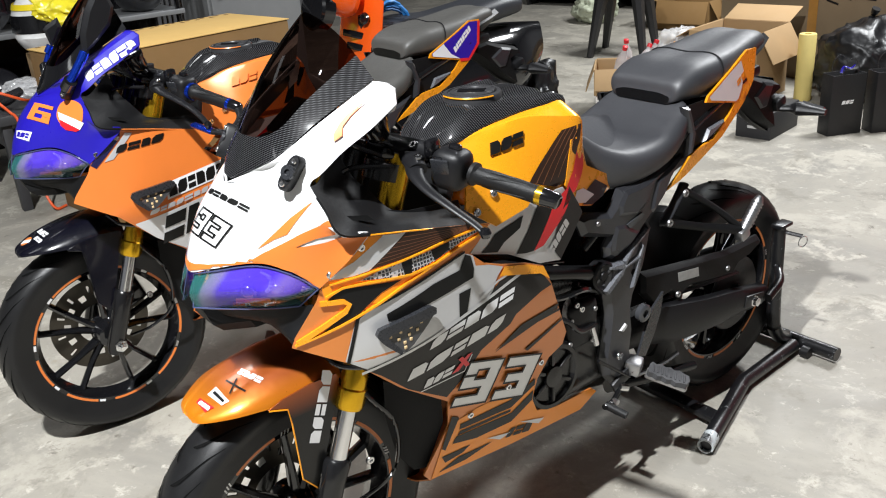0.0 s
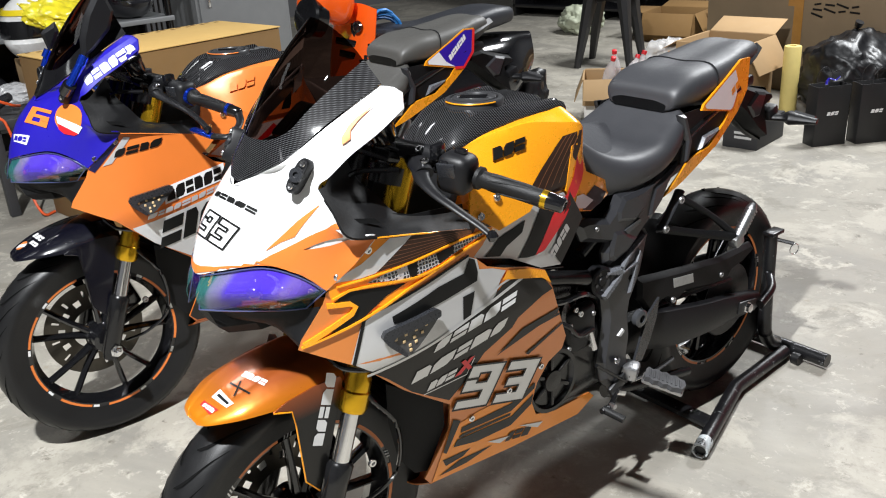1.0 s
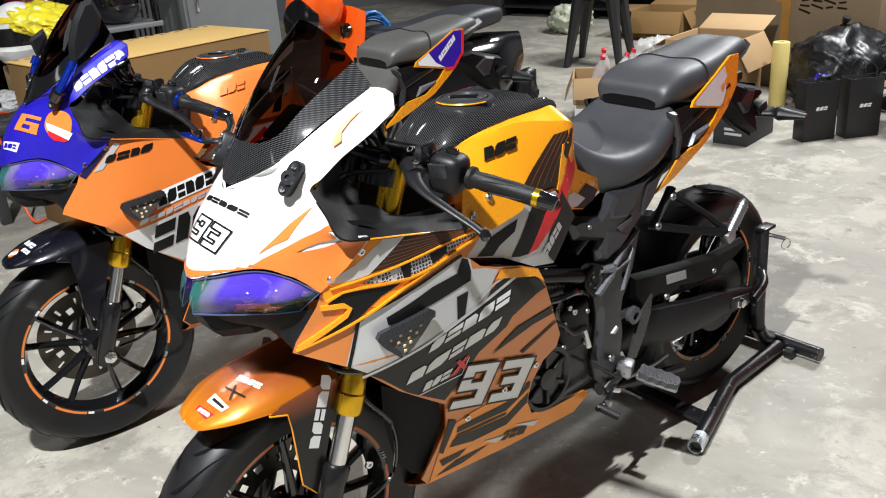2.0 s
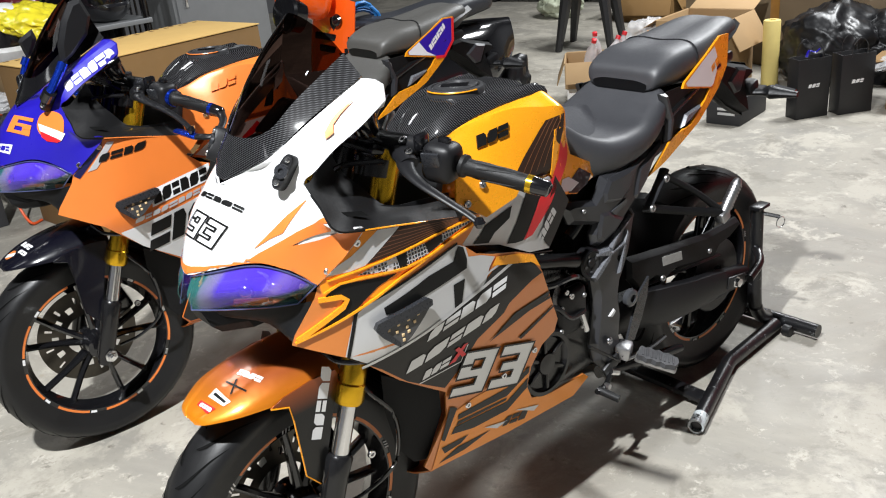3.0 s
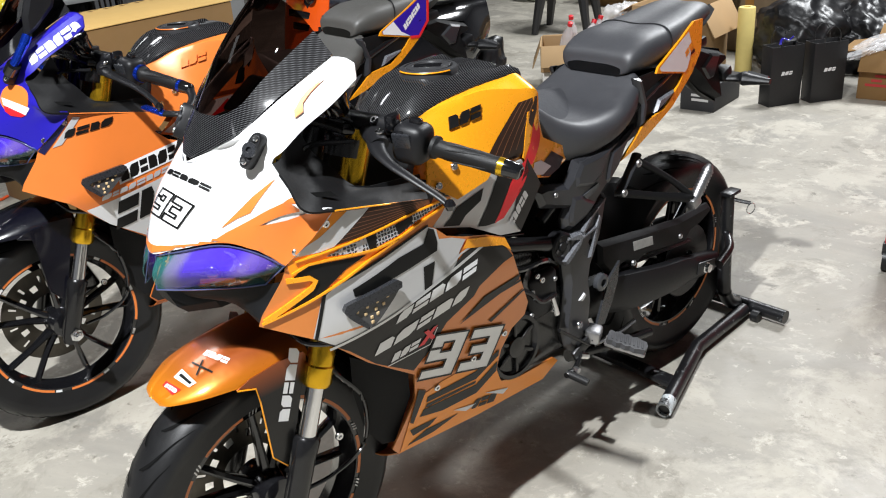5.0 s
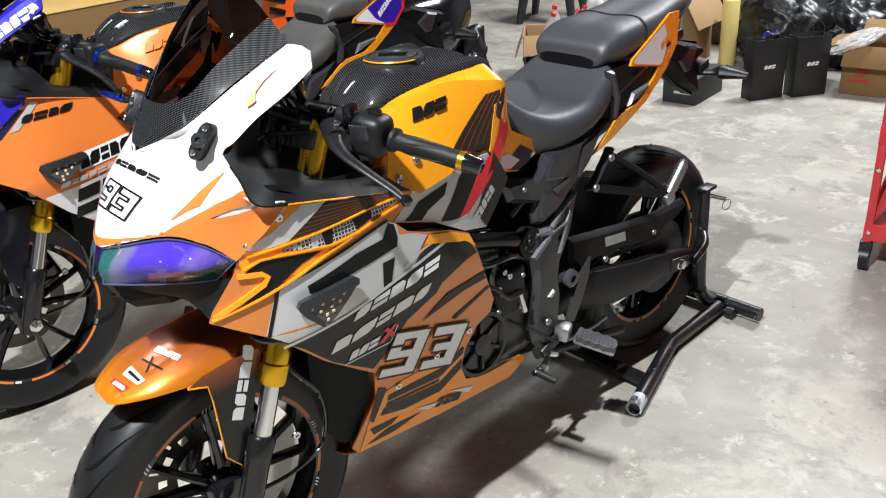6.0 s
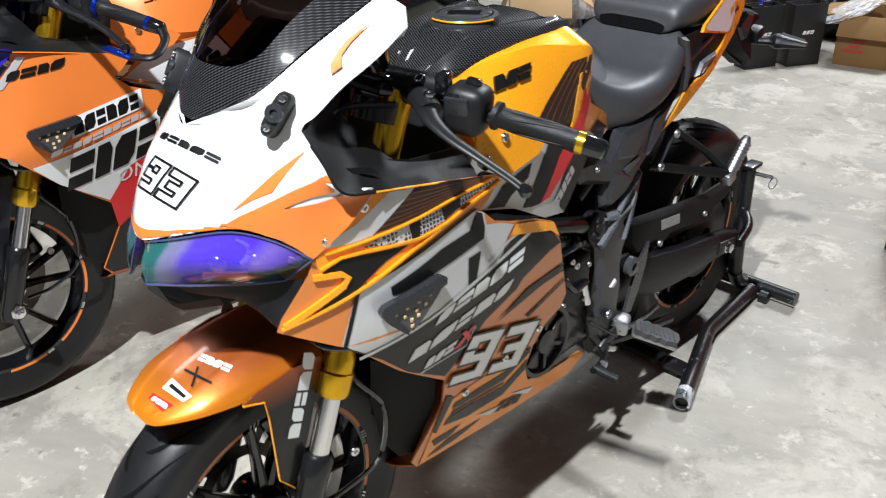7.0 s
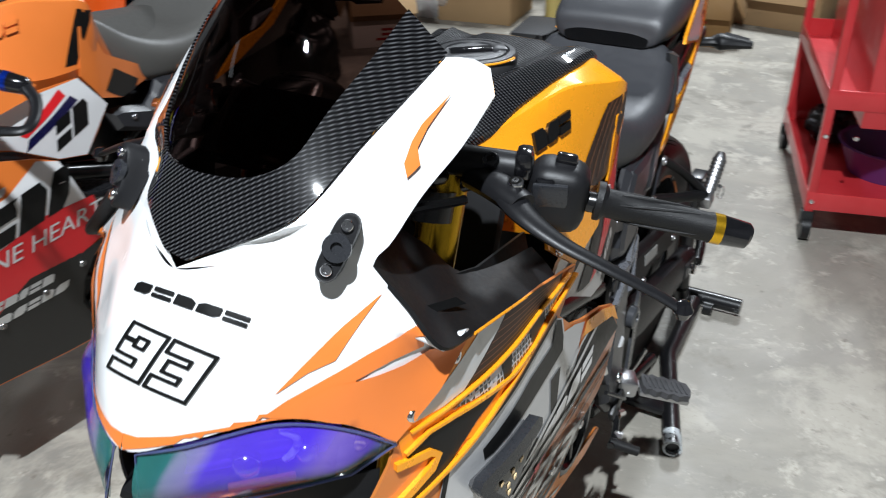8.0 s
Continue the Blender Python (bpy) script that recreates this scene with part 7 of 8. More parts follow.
SECOND.update(
    label="orange sport motorcycle with a blue nose and white lower graphics", cowl=BLUE_VINYL, cowl_label="blue front cowl with an orange race number", border=GLOSS_BLACK, border_label="black screen border",
    side=BRIGHT_ORANGE, side_label="orange side fairing with white, red and black graphics", trim=BRIGHT_ORANGE, cover=BRIGHT_ORANGE, shoulder=BRIGHT_ORANGE, tank=BRIGHT_ORANGE, tank_label="orange fuel tank", badge=BRIGHT_ORANGE,
    tail=GOLD, seat=SEAT_GREY, seat_label="smooth warm grey seat", fender=DARK_NAVY, fender_label="dark navy front fender", blade=DARK_NAVY, blade_label="navy blue fender blade", tape=BRIGHT_ORANGE, ring=BLUE_ANOD, guard=True, tape_two=WHITE,
    side_art=[
        ([[(0.088, 0.655), (0.137, 0.664), (0.262, 0.688), (0.360, 0.708), (0.430, 0.748), (0.472, 0.733), (0.489, 0.690), (0.520, 0.625), (0.400, 0.620), (0.244, 0.523), (0.137, 0.600), (0.090, 0.650)]], WHITE, 0),
        ([[(0.244, 0.523), (0.300, 0.600), (0.420, 0.640), (0.530, 0.640), (0.560, 0.545), (0.500, 0.520), (0.380, 0.520), (0.260, 0.440)]], RED_VINYL, 1),
        ([[(0.262, 0.440), (0.380, 0.520), (0.500, 0.522), (0.555, 0.535), (0.520, 0.495), (0.496, 0.450), (0.490, 0.397), (0.510, 0.355), (0.570, 0.335), (0.680, 0.335), (0.655, 0.287), (0.45, 0.292), (0.236, 0.310), (0.216, 0.332)]], GRAPHITE, 1),
        (mark(6, 0.330, 0.078, (0.150, 0.578), (1, 0.20), (0.0, 1), 0.2, 52), BLACK_VINYL, 2),
        ([[(0.176, 0.704), (0.350, 0.733), (0.352, 0.776), (0.180, 0.748)]], WHITE, 2),
        (mark(6, 0.160, 0.032, (0.182, 0.710), (1, 0.16), (0.0, 1), 0.1, 53), BLACK_VINYL, 3),
        (mark(10, 0.235, 0.013, (0.125, 0.672), (1, 0.18), (0.0, 1), 0.3, 54), SILVER, 2),
        (mark(5, 0.130, 0.020, (0.300, 0.480), (1, 0.05), (0.0, 1), 0.3, 55), SILVER, 3),
        (mark(5, 0.160, 0.020, (0.300, 0.445), (1, 0.05), (0.0, 1), 0.3, 56), SILVER, 3),
        (mark(4, 0.120, 0.018, (0.080, 0.846), (1, 0.09), (0.0, 1), 0.5, 57), BLACK_VINYL, 2),
        ([[(0.050, 0.828), (0.112, 0.893), (0.128, 0.890), (0.072, 0.832)]], SILVER, 1),
        ([[(0.030, 0.815), (0.096, 0.880), (0.103, 0.902), (0.018, 0.825)]], NAVY, 1),
    ],
    side_text=[("ONE HEART", 0.052, (0.262, 0.562), (1.0, 0.10), (0.0, 1.0), 0.1, 0.0, WHITE, 3)], ridges=[],
    cover_art=[([[(0.335, 0.796), (0.430, 0.846), (0.585, 0.848), (0.640, 0.780), (0.566, 0.702), (0.501, 0.718), (0.419, 0.764)]], WHITE, 0),
               (mark(2, 0.090, 0.052, (0.500, 0.732), (1, 0.30), (0, 1), 0.2, 61), BLACK_VINYL, 1), ([[(0.436, 0.785), (0.448, 0.777), (0.548, 0.826), (0.536, 0.842)]], RED_VINYL, 1), ([[(0.440, 0.752), (0.450, 0.773), (0.558, 0.823), (0.572, 0.810)]], NAVY, 1)],
    tank_art=[([[(0.575, 0.862), (0.600, 0.862), (0.655, 0.950), (0.625, 0.960)]], BLACK_VINYL, 0)],
    wing_art=[([[(0.655, 0.800), (0.690, 0.835), (0.760, 0.790), (0.745, 0.774), (0.700, 0.771)]], BLACK_VINYL, 0)],
    tail_art=[([[(1.130, 0.905), (1.128, 0.914), (1.232, 0.958), (1.300, 0.988), (1.336, 0.986), (1.326, 0.916), (1.284, 0.874), (1.248, 0.878)]], BLUE_VINYL, 0), ([[(1.132, 0.904), (1.130, 0.914), (1.180, 0.936), (1.208, 0.900), (1.246, 0.879)]], WHITE, 1),
              ([ribbon([(1.246, 0.874), (1.286, 0.870), (1.332, 0.914), (1.342, 0.986)], 0.010)], RED_VINYL, 1), (mark(8, 0.100, 0.018, (1.228, 0.900), (0.78, 0.62), (-0.62, 0.78), 0.2, 62), WHITE, 1)],
    outlines=[], blade_art=[], fender_art=[(mark(3, 0.062, 0.015, (-0.028, 0.020), (0.92, -0.30), (0.30, 0.92), 0.1, 71), WHITE, 0), (mark(3, 0.045, 0.012, (-0.008, -0.006), (0.92, -0.30), (0.30, 0.92), 0.1, 75), WHITE, 0), ([rounded([(-0.045, -0.03), (-0.015, -0.03), (-0.015, 0.0), (-0.045, 0.0)], 2)], BRIGHT_ORANGE, 0), ([[(-0.045, -0.026), (-0.010, -0.020), (-0.012, -0.008), (-0.046, -0.013)]], WHITE, 1)],
    nose_art=[([place2d([Vector(p) for p in DIGIT_6], (-0.030, 0.002), (0.100, -0.010), (0.008, 0.044))], BRIGHT_ORANGE, 1, False), ([rounded([(0.058, 0.000), (0.062, 0.060), (0.142, 0.060), (0.138, -0.012)], 3)], BRIGHT_ORANGE, 0, False),
              ([[(0.064, 0.028), (0.143, 0.011), (0.133, -0.006), (0.071, 0.011)]], WHITE, 2, False), ([[(0.071, 0.011), (0.133, -0.006), (0.122, -0.012), (0.094, -0.012), (0.076, -0.003)]], RED_VINYL, 1, False),
              ([[(-0.069, -0.028), (-0.005, -0.030), (-0.013, -0.053), (-0.061, -0.047)]], WHITE, 0, False), (mark(3, 0.046, 0.012, (-0.060, -0.044), (1.0, -0.06), (0.1, 1.0), 0.1, 83), BLUE_VINYL, 1, False),
              (mark(6, 0.145, 0.021, (0.142, 0.110), (0.60, 0.80), (-0.80, 0.60), 0.2, 81), WHITE, 0, True)],
    nose_lines=[], mirrors=True,
)
del SECOND["joint"]
bike_1, nose_tree = motorcycle(Matrix(), FIRST)
bike_2, _ = motorcycle(pose(-1.062, -0.02, 0, 0, 0, -2.0), SECOND)

# ---- the hall ----
FLOOR = concrete("polished_concrete")
WALL = mat("grey_painted_wall", (0.115, 0.115, 0.12), 0.7, 0, 0, 0.06, 2.0, 0.1, 60)
CEIL = mat("dark_ceiling_sheet", (0.03, 0.03, 0.032), 0.8, 0, 0, 0.05, 2.0)
CARD = cardboard("brown_cardboard", (0.36, 0.235, 0.115))
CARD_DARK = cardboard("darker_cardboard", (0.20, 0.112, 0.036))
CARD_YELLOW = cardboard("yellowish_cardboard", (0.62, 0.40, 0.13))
CARD_WHITE = cardboard("white_printed_carton", (0.72, 0.70, 0.66))
TAPE = mat("brown_parcel_tape", (0.45, 0.22, 0.05), 0.25, 0, 0.3)
INK = mat("red_print", (0.40, 0.03, 0.03), 0.8)
BLACK_PAPER = mat("black_coated_paper", (0.010, 0.010, 0.011), 0.5, 0, 0, 0.15, 15, 0.05)
BIN_BAG = mat("black_bin_bag", (0.006, 0.006, 0.007), 0.38, 0, 0.0, 0.2, 12, 0.10, 30, 0.45)
YELLOW = mat("yellow_foam_roll", (0.62, 0.50, 0.17), 0.7, 0, 0, 0.1, 20, 0.2, 120)
RED_STEEL = mat("red_enamelled_steel", (0.50, 0.015, 0.020), 0.38, 0.1, 0.3, 0.12, 10, dust=0.03)
PET = film_plastic("clear_bottle_plastic", (0.78, 0.74, 0.75), 0.42)
WRAP = film_plastic("clear_wrap", (0.80, 0.80, 0.81), 0.38)
RED_CAP = mat("red_plastic_cap", (0.62, 0.02, 0.03), 0.4)
STOOL = mat("black_moulded_stool", (0.014, 0.014, 0.015), 0.42, 0, 0, 0.1, 20)
STEEL = mat("grey_shelf_steel", (0.24, 0.245, 0.25), 0.45, 0.3, 0, 0.1, 10)
GREEN = mat("green_paint", (0.25, 0.62, 0.05), 0.3, 0, 0.6)
HELMET_YELLOW = mat("yellow_helmet_paint", (0.80, 0.62, 0.02), 0.25, 0, 0.7)
CABLE_BLUE = mat("blue_cable", (0.03, 0.20, 0.55), 0.4)
CORD_RED = mat("orange_cord", (0.75, 0.10, 0.02), 0.5)
BENCH_GREY = mat("dark_grey_bench_laminate", (0.035, 0.035, 0.038), 0.5, 0, 0, 0.2, 12)
PURPLE = mat("purple_plastic_basin", (0.10, 0.03, 0.16), 0.4)


def slab(name, size, at, material, label):
    ob = part(name, box(size, Matrix.Translation(at)), material, None, "", 0)
    return tagged(ob, label, "structure", "", "structure")


slab("floor", (16, 18, 0.2), (-2, 3, -0.1), FLOOR, "worn grey concrete floor with pale stains")
slab("ceiling", (16, 18, 0.1), (-2, 3, 4.6), CEIL, "plain dark hall ceiling")
slab("wall_north", (16, 0.2, 4.6), (-2, 9.1, 2.25), WALL, "plain dim grey back wall")
slab("wall_south", (16, 0.2, 4.6), (-2, -5.1, 2.25), WALL, "plain grey wall")
slab("wall_east", (0.2, 14, 4.6), (5.1, 2, 2.25), WALL, "plain grey side wall")
slab("wall_west", (0.2, 14, 4.6), (-9.1, 2, 2.25), WALL, "plain grey side wall")


def paddock_stand():
    s = thing("paddock_stand", pose(0, 1.5, 0), "worn black tubular rear stand under the motorcycle", "bike stand")
    P = lambda x, y, z: (x, y - 1.5, z)
    for side in (1, -1):
        r = part("runner", tube([P(0.231 * side, 1.050, 0.026), P(0.125 * side, 1.372, 0.028), P(0.112 * side, 1.655, 0.030)], 0.021, 16), STAND_BLACK, s, "scuffed floor runner")
        part("open_end", lathe([(0.0215, 0), (0.0215, 0.050), (0.0165, 0.050), (0.0165, 0.0)], Matrix.Translation(P(0.2342 * side, 1.0405, 0.0259)) @ Vector((-0.31 * side, 0.95, 0.006)).to_track_quat("Z", "Y").to_matrix().to_4x4(), 20, close=True), STAND_END, r)
        part("post", tube([P(0.070 * side, 1.690, 0.030), P(0.082 * side, 1.640, 0.050), P(0.088 * side, 1.585, 0.100), P(0.090 * side, 1.560, 0.180), P(0.090 * side, 1.552, 0.45)], (0.021, 0.021, 0.021, 0.021, 0.019), 14, 5), STAND_BLACK, s)
        part("post_plate", box((0.035, 0.060, 0.012), Matrix.Translation(P(0.095 * side, 1.555, 0.455)), 0.003), STAND_BLACK, s)
        part("lift_hook", tube([P(0.09 * side, 1.552, 0.33), P(0.135 * side, 1.50, 0.31), P(0.15 * side, 1.42, 0.29)], 0.013, 10, 4), STAND_BLACK, s)
    part("cross_bar", tube([P(-0.235, 1.690, 0.030), P(0.235, 1.690, 0.030)], 0.0215, 16), STAND_BLACK, s)
    part("tie_bar", box((0.37, 0.045, 0.016), Matrix.Translation(P(0, 1.165, 0.030)), 0.003), STAND_BLACK, s)
    part("caster", tube([P(0.14, 1.66, 0.018), P(0.165, 1.66, 0.018)], 0.018, 12), RUBBER, s)
    pin = part("locking_pin", tube([P(0.09, 1.555, 0.435), P(0.15, 1.575, 0.428)], 0.006, 8), CHROME, s)
    part("pin_ring", tube([Vector(P(0.152, 1.575, 0.412)) + Vector((0.004 * math.cos(a), 0.016 * math.cos(a), 0.016 * math.sin(a))) for a in [k * math.pi / 8 for k in range(17)]], 0.0015, 6), CHROME, pin)


paddock_stand()


def carton(m, w, d, h, material, label, open_top=False, flaps=(70, 95, 110, 80), tape=True, lining=None):
    """A corrugated box; open ones get a hollow body and four bent flaps."""
    c = thing("carton", m, label, "box", "cartons")
    t = 0.006
    if not open_top:
        part("body", box((w, d, h), Matrix.Translation((0, 0, h / 2)), 0.006, 2), material, c)
        if tape:
            part("parcel_tape", box((0.05, d + 0.003, 0.002), Matrix.Translation((0, 0, h + 0.001))), TAPE, c)
            for s in (-1, 1):
                part("parcel_tape", box((0.05, 0.002, h * 0.3), Matrix.Translation((0, s * (d / 2 + 0.001), h * 0.85))), TAPE, c)
        return c
    for s in (-1, 1):
        part("side_wall", box((t, d, h), Matrix.Translation((s * (w / 2 - t / 2), 0, h / 2)), 0.002), material, c)
        part("side_wall", box((w - 2 * t, t, h), Matrix.Translation((0, s * (d / 2 - t / 2), h / 2)), 0.002), material, c)
    part("bottom", box((w - 2 * t, d - 2 * t, t), Matrix.Translation((0, 0, t / 2 + 0.001))), material, c)
    fl = min(w, d) * 0.45
    spots = [((w / 2, 0), 0, d), ((0, d / 2), 90, w), ((-w / 2, 0), 180, d), ((0, -d / 2), 270, w)]
    for ((x, y), turn, span), bend in zip(spots, flaps):
        f = Matrix.Translation((x, y, h)) @ pose(0, 0, 0, 0, 0, turn) @ pose(0, 0, 0, 0, bend - 90, 0) @ Matrix.Translation((fl / 2, 0, 0))
        part("flap", box((fl, span * 0.97, t), f, 0.002), material, c)
    return c


def print_bars(c, m, rows, material, seed):
    rnd = random.Random(seed)
    for r in range(rows):
        w = rnd.uniform(0.05, 0.11)
        part("print", box((w, 0.0015, 0.014), m @ Matrix.Translation((rnd.uniform(-0.02, 0.02), -0.001, -0.026 * r)), 0), material, c)


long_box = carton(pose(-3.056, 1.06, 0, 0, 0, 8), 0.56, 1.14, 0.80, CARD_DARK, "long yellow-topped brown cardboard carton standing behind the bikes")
# top coloured about three times paler than the sides
part("lid_sheet", box((0.57, 1.15, 0.006), Matrix.Translation((0, 0, 0.804)), 0.002), CARD_YELLOW, long_box, "paler yellowish top with dark print")
for k in range(24):
    part("print", box((0.022, 0.022, 0.001), Matrix.Translation((-0.262 + 0.026 * (k % 2), -0.53 + 0.046 * k, 0.808))), CARD_DARK, long_box)
big_box = carton(pose(-1.78, 5.25, 0, 0, 0, -8), 1.45, 0.60, 0.82, cardboard("dull_cardboard", (0.24, 0.175, 0.105)), "large taped cardboard carton with dark print")
part("parcel_tape", box((0.07, 0.002, 0.80), Matrix.Translation((0.06, -0.302, 0.41))), TAPE, big_box, "brown parcel tape strip")
for k in range(9):
    part("print", box((0.05 + 0.02 * (k % 3), 0.002, 0.012), Matrix.Translation((0.20 + 0.09 * (k % 4), -0.302, 0.60 - 0.035 * (k // 4))) @ pose(0, 0, 0, 0, 12 * (k % 3) - 10, 0)), PLASTIC, big_box)
part("print", box((0.16, 0.002, 0.07), Matrix.Translation((0.52, -0.302, 0.42))), TAPE, big_box)
carton(pose(-1.92, 4.36, 0, 0, 0, 8), 0.46, 0.46, 0.44, CARD, "open brown cardboard box with bent flaps", True, (150, 70, 120, 165))
low = carton(pose(-2.18, 3.56, 0, 0, 0, 40), 0.34, 0.30, 0.15, CARD_WHITE, "white carton with a red print", tape=False)
print_bars(low, pose(0.02, -0.151, 0.10), 3, INK, 3)
small = carton(pose(-2.18, 3.56, 0.152, 0, 0, 40), 0.36, 0.32, 0.16, CARD, "small open cardboard box on a white carton", True, (120, 100, 160, 140))
dark = carton(pose(-1.30, 3.74, 0, 0, 0, 8), 0.20, 0.36, 0.15, mat("black_carton", (0.02, 0.02, 0.022), 0.6), "low black carton on the floor", tape=False)
print_bars(dark, pose(0.0, -0.181, 0.09), 2, SILVER, 5)
right_box = carton(pose(-0.585, 4.43, 0, 0, 0, 10), 0.27, 0.34, 0.27, CARD_DARK, "open brown carton with red print and plastic wrap", True, (150, 60, 100, 150))
print_bars(right_box, pose(-0.03, -0.172, 0.16), 4, INK, 8)
carton(pose(-0.30, 5.05, 0, 0, 0, -6), 0.55, 0.45, 0.34, CARD, "brown cardboard box with open flaps", True, (130, 120, 140, 150))
carton(pose(-0.45, 5.75, 0, 0, 0, 5), 0.70, 0.50, 0.62, CARD_DARK, "brown cardboard carton against the others")
carton(pose(-3.75, 6.35, 0, 0, 0, 15), 0.50, 0.45, 0.26, CARD_DARK, "brown carton on the floor behind the stool", True, (150, 80, 90, 160))
carton(pose(-3.05, 6.55, 0, 0, 0, -10), 0.45, 0.40, 0.30, CARD, "brown carton on the floor behind the stool", True, (140, 80, 100, 120))
carton(pose(-3.80, 0.80, 0.502, 0, 0, 6), 0.38, 0.36, 0.19, CARD, "small brown carton under the helmet", tape=True)
bench = thing("work_bench", pose(-3.70, 0.60, 0), "low dark grey bench behind the bikes", "bench")
part("bench_top", box((0.78, 0.72, 0.05), Matrix.Translation((0, 0, 0.475)), 0.008), BENCH_GREY, bench)
for sx, sy in ((-0.34, -0.31), (0.34, -0.31), (-0.34, 0.31), (0.34, 0.31)):
    part("leg", box((0.05, 0.05, 0.45), Matrix.Translation((sx, sy, 0.225)), 0.005), BENCH_GREY, bench)
part("apron", box((0.62, 0.02, 0.12), Matrix.Translation((0, -0.32, 0.39)), 0.004), BENCH_GREY, bench)

# yellow foam roll on end
roll = thing("foam_roll", pose(-1.515, 4.47, 0), "pale yellow foam roll standing on end", "roll")
part("roll_body", lathe([(0.0001, 0), (0.050, 0), (0.052, 0.005), (0.052, 0.405), (0.048, 0.41), (0.022, 0.41), (0.020, 0.39), (0.0001, 0.39)], Matrix(), 28), YELLOW, roll)


def gift_bag(m, label):
    b = thing("paper_bag", m, label, "bag", "black paper bags")
    w, d, h = 0.195, 0.095, 0.33
    for s in (-1, 1):
        part("side_wall", box((0.003, d, h), Matrix.Translation((s * w / 2, 0, h / 2)), 0.001), BLACK_PAPER, b)
        part("side_wall", box((w, 0.003, h), Matrix.Translation((0, s * d / 2, h / 2)), 0.001), BLACK_PAPER, b)
        part("cord_handle", tube([(-0.045, s * d / 2, h - 0.02), (-0.04, s * (d / 2 + 0.004), h + 0.05), (0, s * (d / 2 + 0.006), h + 0.085), (0.04, s * (d / 2 + 0.004), h + 0.05), (0.045, s * d / 2, h - 0.02)], 0.0025, 6, 5), BLACK_PAPER, b)
    part("bottom", box((w, d, 0.003), Matrix.Translation((0, 0, 0.002))), BLACK_PAPER, b)
    part("tissue", box((w * 0.9, d * 0.7, 0.02), Matrix.Translation((0, 0, h - 0.03)), 0.008), SILVER, b)
    for k, q in enumerate(blocks(3, 0.07, 0.020, 0.3, 0.15, 5)):
        bm = bmesh.new()
        bm.faces.new([bm.verts.new((-0.035 + x, -d / 2 - 0.003, 0.17 + y)) for x, y in q])
        part("mark", bm, WHITE, b)
    return b


bag = gift_bag(pose(-0.985, 3.935, 0, 0, 0, 62), "black paper carrier bag with a pale mark")
part("ribbon", tube([(-0.02, 0, 0.33), (0.0, 0.01, 0.36), (0.03, 0.0, 0.35), (0.05, -0.01, 0.37)], 0.010, 8, 4, 0.4), BLUE_VINYL, bag, "blue ribbon")
gift_bag(pose(-0.835, 4.13, 0, 0, 0, 58), "black paper carrier bag with a pale mark, beside a carton")


def crumpled(name, m, size, material, seed, label, category, rough=0.35):
    bm = bmesh.new()
    bmesh.ops.create_icosphere(bm, subdivisions=5, radius=1.0)
    for v in bm.verts:
        n = v.co.normalized()
        a = noise.fractal(n * 1.7 + Vector((seed, 0, 0)), 1.0, 2.0, 3)
        b = noise.noise(n * 4 + Vector((0, seed, 0)))
        w = noise.noise(n * 1.5 + Vector((seed, seed, 0)))
        pleat = abs(noise.noise(Vector(((0.75 * n.x + 0.65 * n.z) * 7 + 2 * w, n.y * 1.4, seed))))
        r = 1 + 0.18 * a - rough * 0.28 * abs(b) - 0.22 * (0.25 - min(pleat, 0.25))
        v.co = Vector((n.x * size[0] * r, n.y * size[1] * r, max(n.z * size[2] * r, -size[2] * 0.82) + size[2] * 0.82))
    ob = part(name, bm, material, None, "", 70)
    ob.matrix_world = m
    return tagged(ob, label, category)


bag_1 = crumpled("bin_bag", pose(-1.27, 4.72, 0, 0, 0, 20), (0.33, 0.29, 0.265), BIN_BAG, 3, "bulging shiny black bin bag on the floor", "bin bag", 0.08)
bag_2 = crumpled("bin_bag", pose(-0.95, 4.95, 0, 0, 0, 70), (0.28, 0.25, 0.24), BIN_BAG, 9, "slumped shiny black bin bag beside cartons", "bin bag", 0.08)
for bag, top in ((bag_1, 0.47), (bag_2, 0.43)):
    neck = part("tied_neck", tube([(0, 0, top - 0.05), (0.01, 0, top), (0.015, 0.01, top + 0.03), (0.03, 0.0, top + 0.07)], (0.060, 0.028, 0.018, 0.026), 14, 4), BIN_BAG, bag)
crumpled("clear_sack", pose(-2.24, 4.20, 0, 0, 0, 0), (0.20, 0.19, 0.245), WRAP, 21, "crumpled clear plastic sack", "plastic sack", 0.6)
crumpled("clear_sack", pose(-4.75, 6.15, 0, 0, 0, 0), (0.26, 0.22, 0.16), mat("pale_green_sack", (0.45, 0.48, 0.36), 0.4), 14, "pale stuffed plastic sack on the floor", "plastic sack", 0.5)
crumpled("black_sheet", pose(-1.93, 2.45, 0, 0, 0, 30), (0.24, 0.20, 0.33), BIN_BAG, 41, "crumpled black plastic sheeting over a stand", "plastic sheet", 0.8)
crumpled("clear_wrap", pose(-0.66, 4.32, 0.25, 0, -25, 30), (0.17, 0.12, 0.035), WRAP, 31, "clear plastic wrap lying over a carton", "plastic wrap", 0.7)


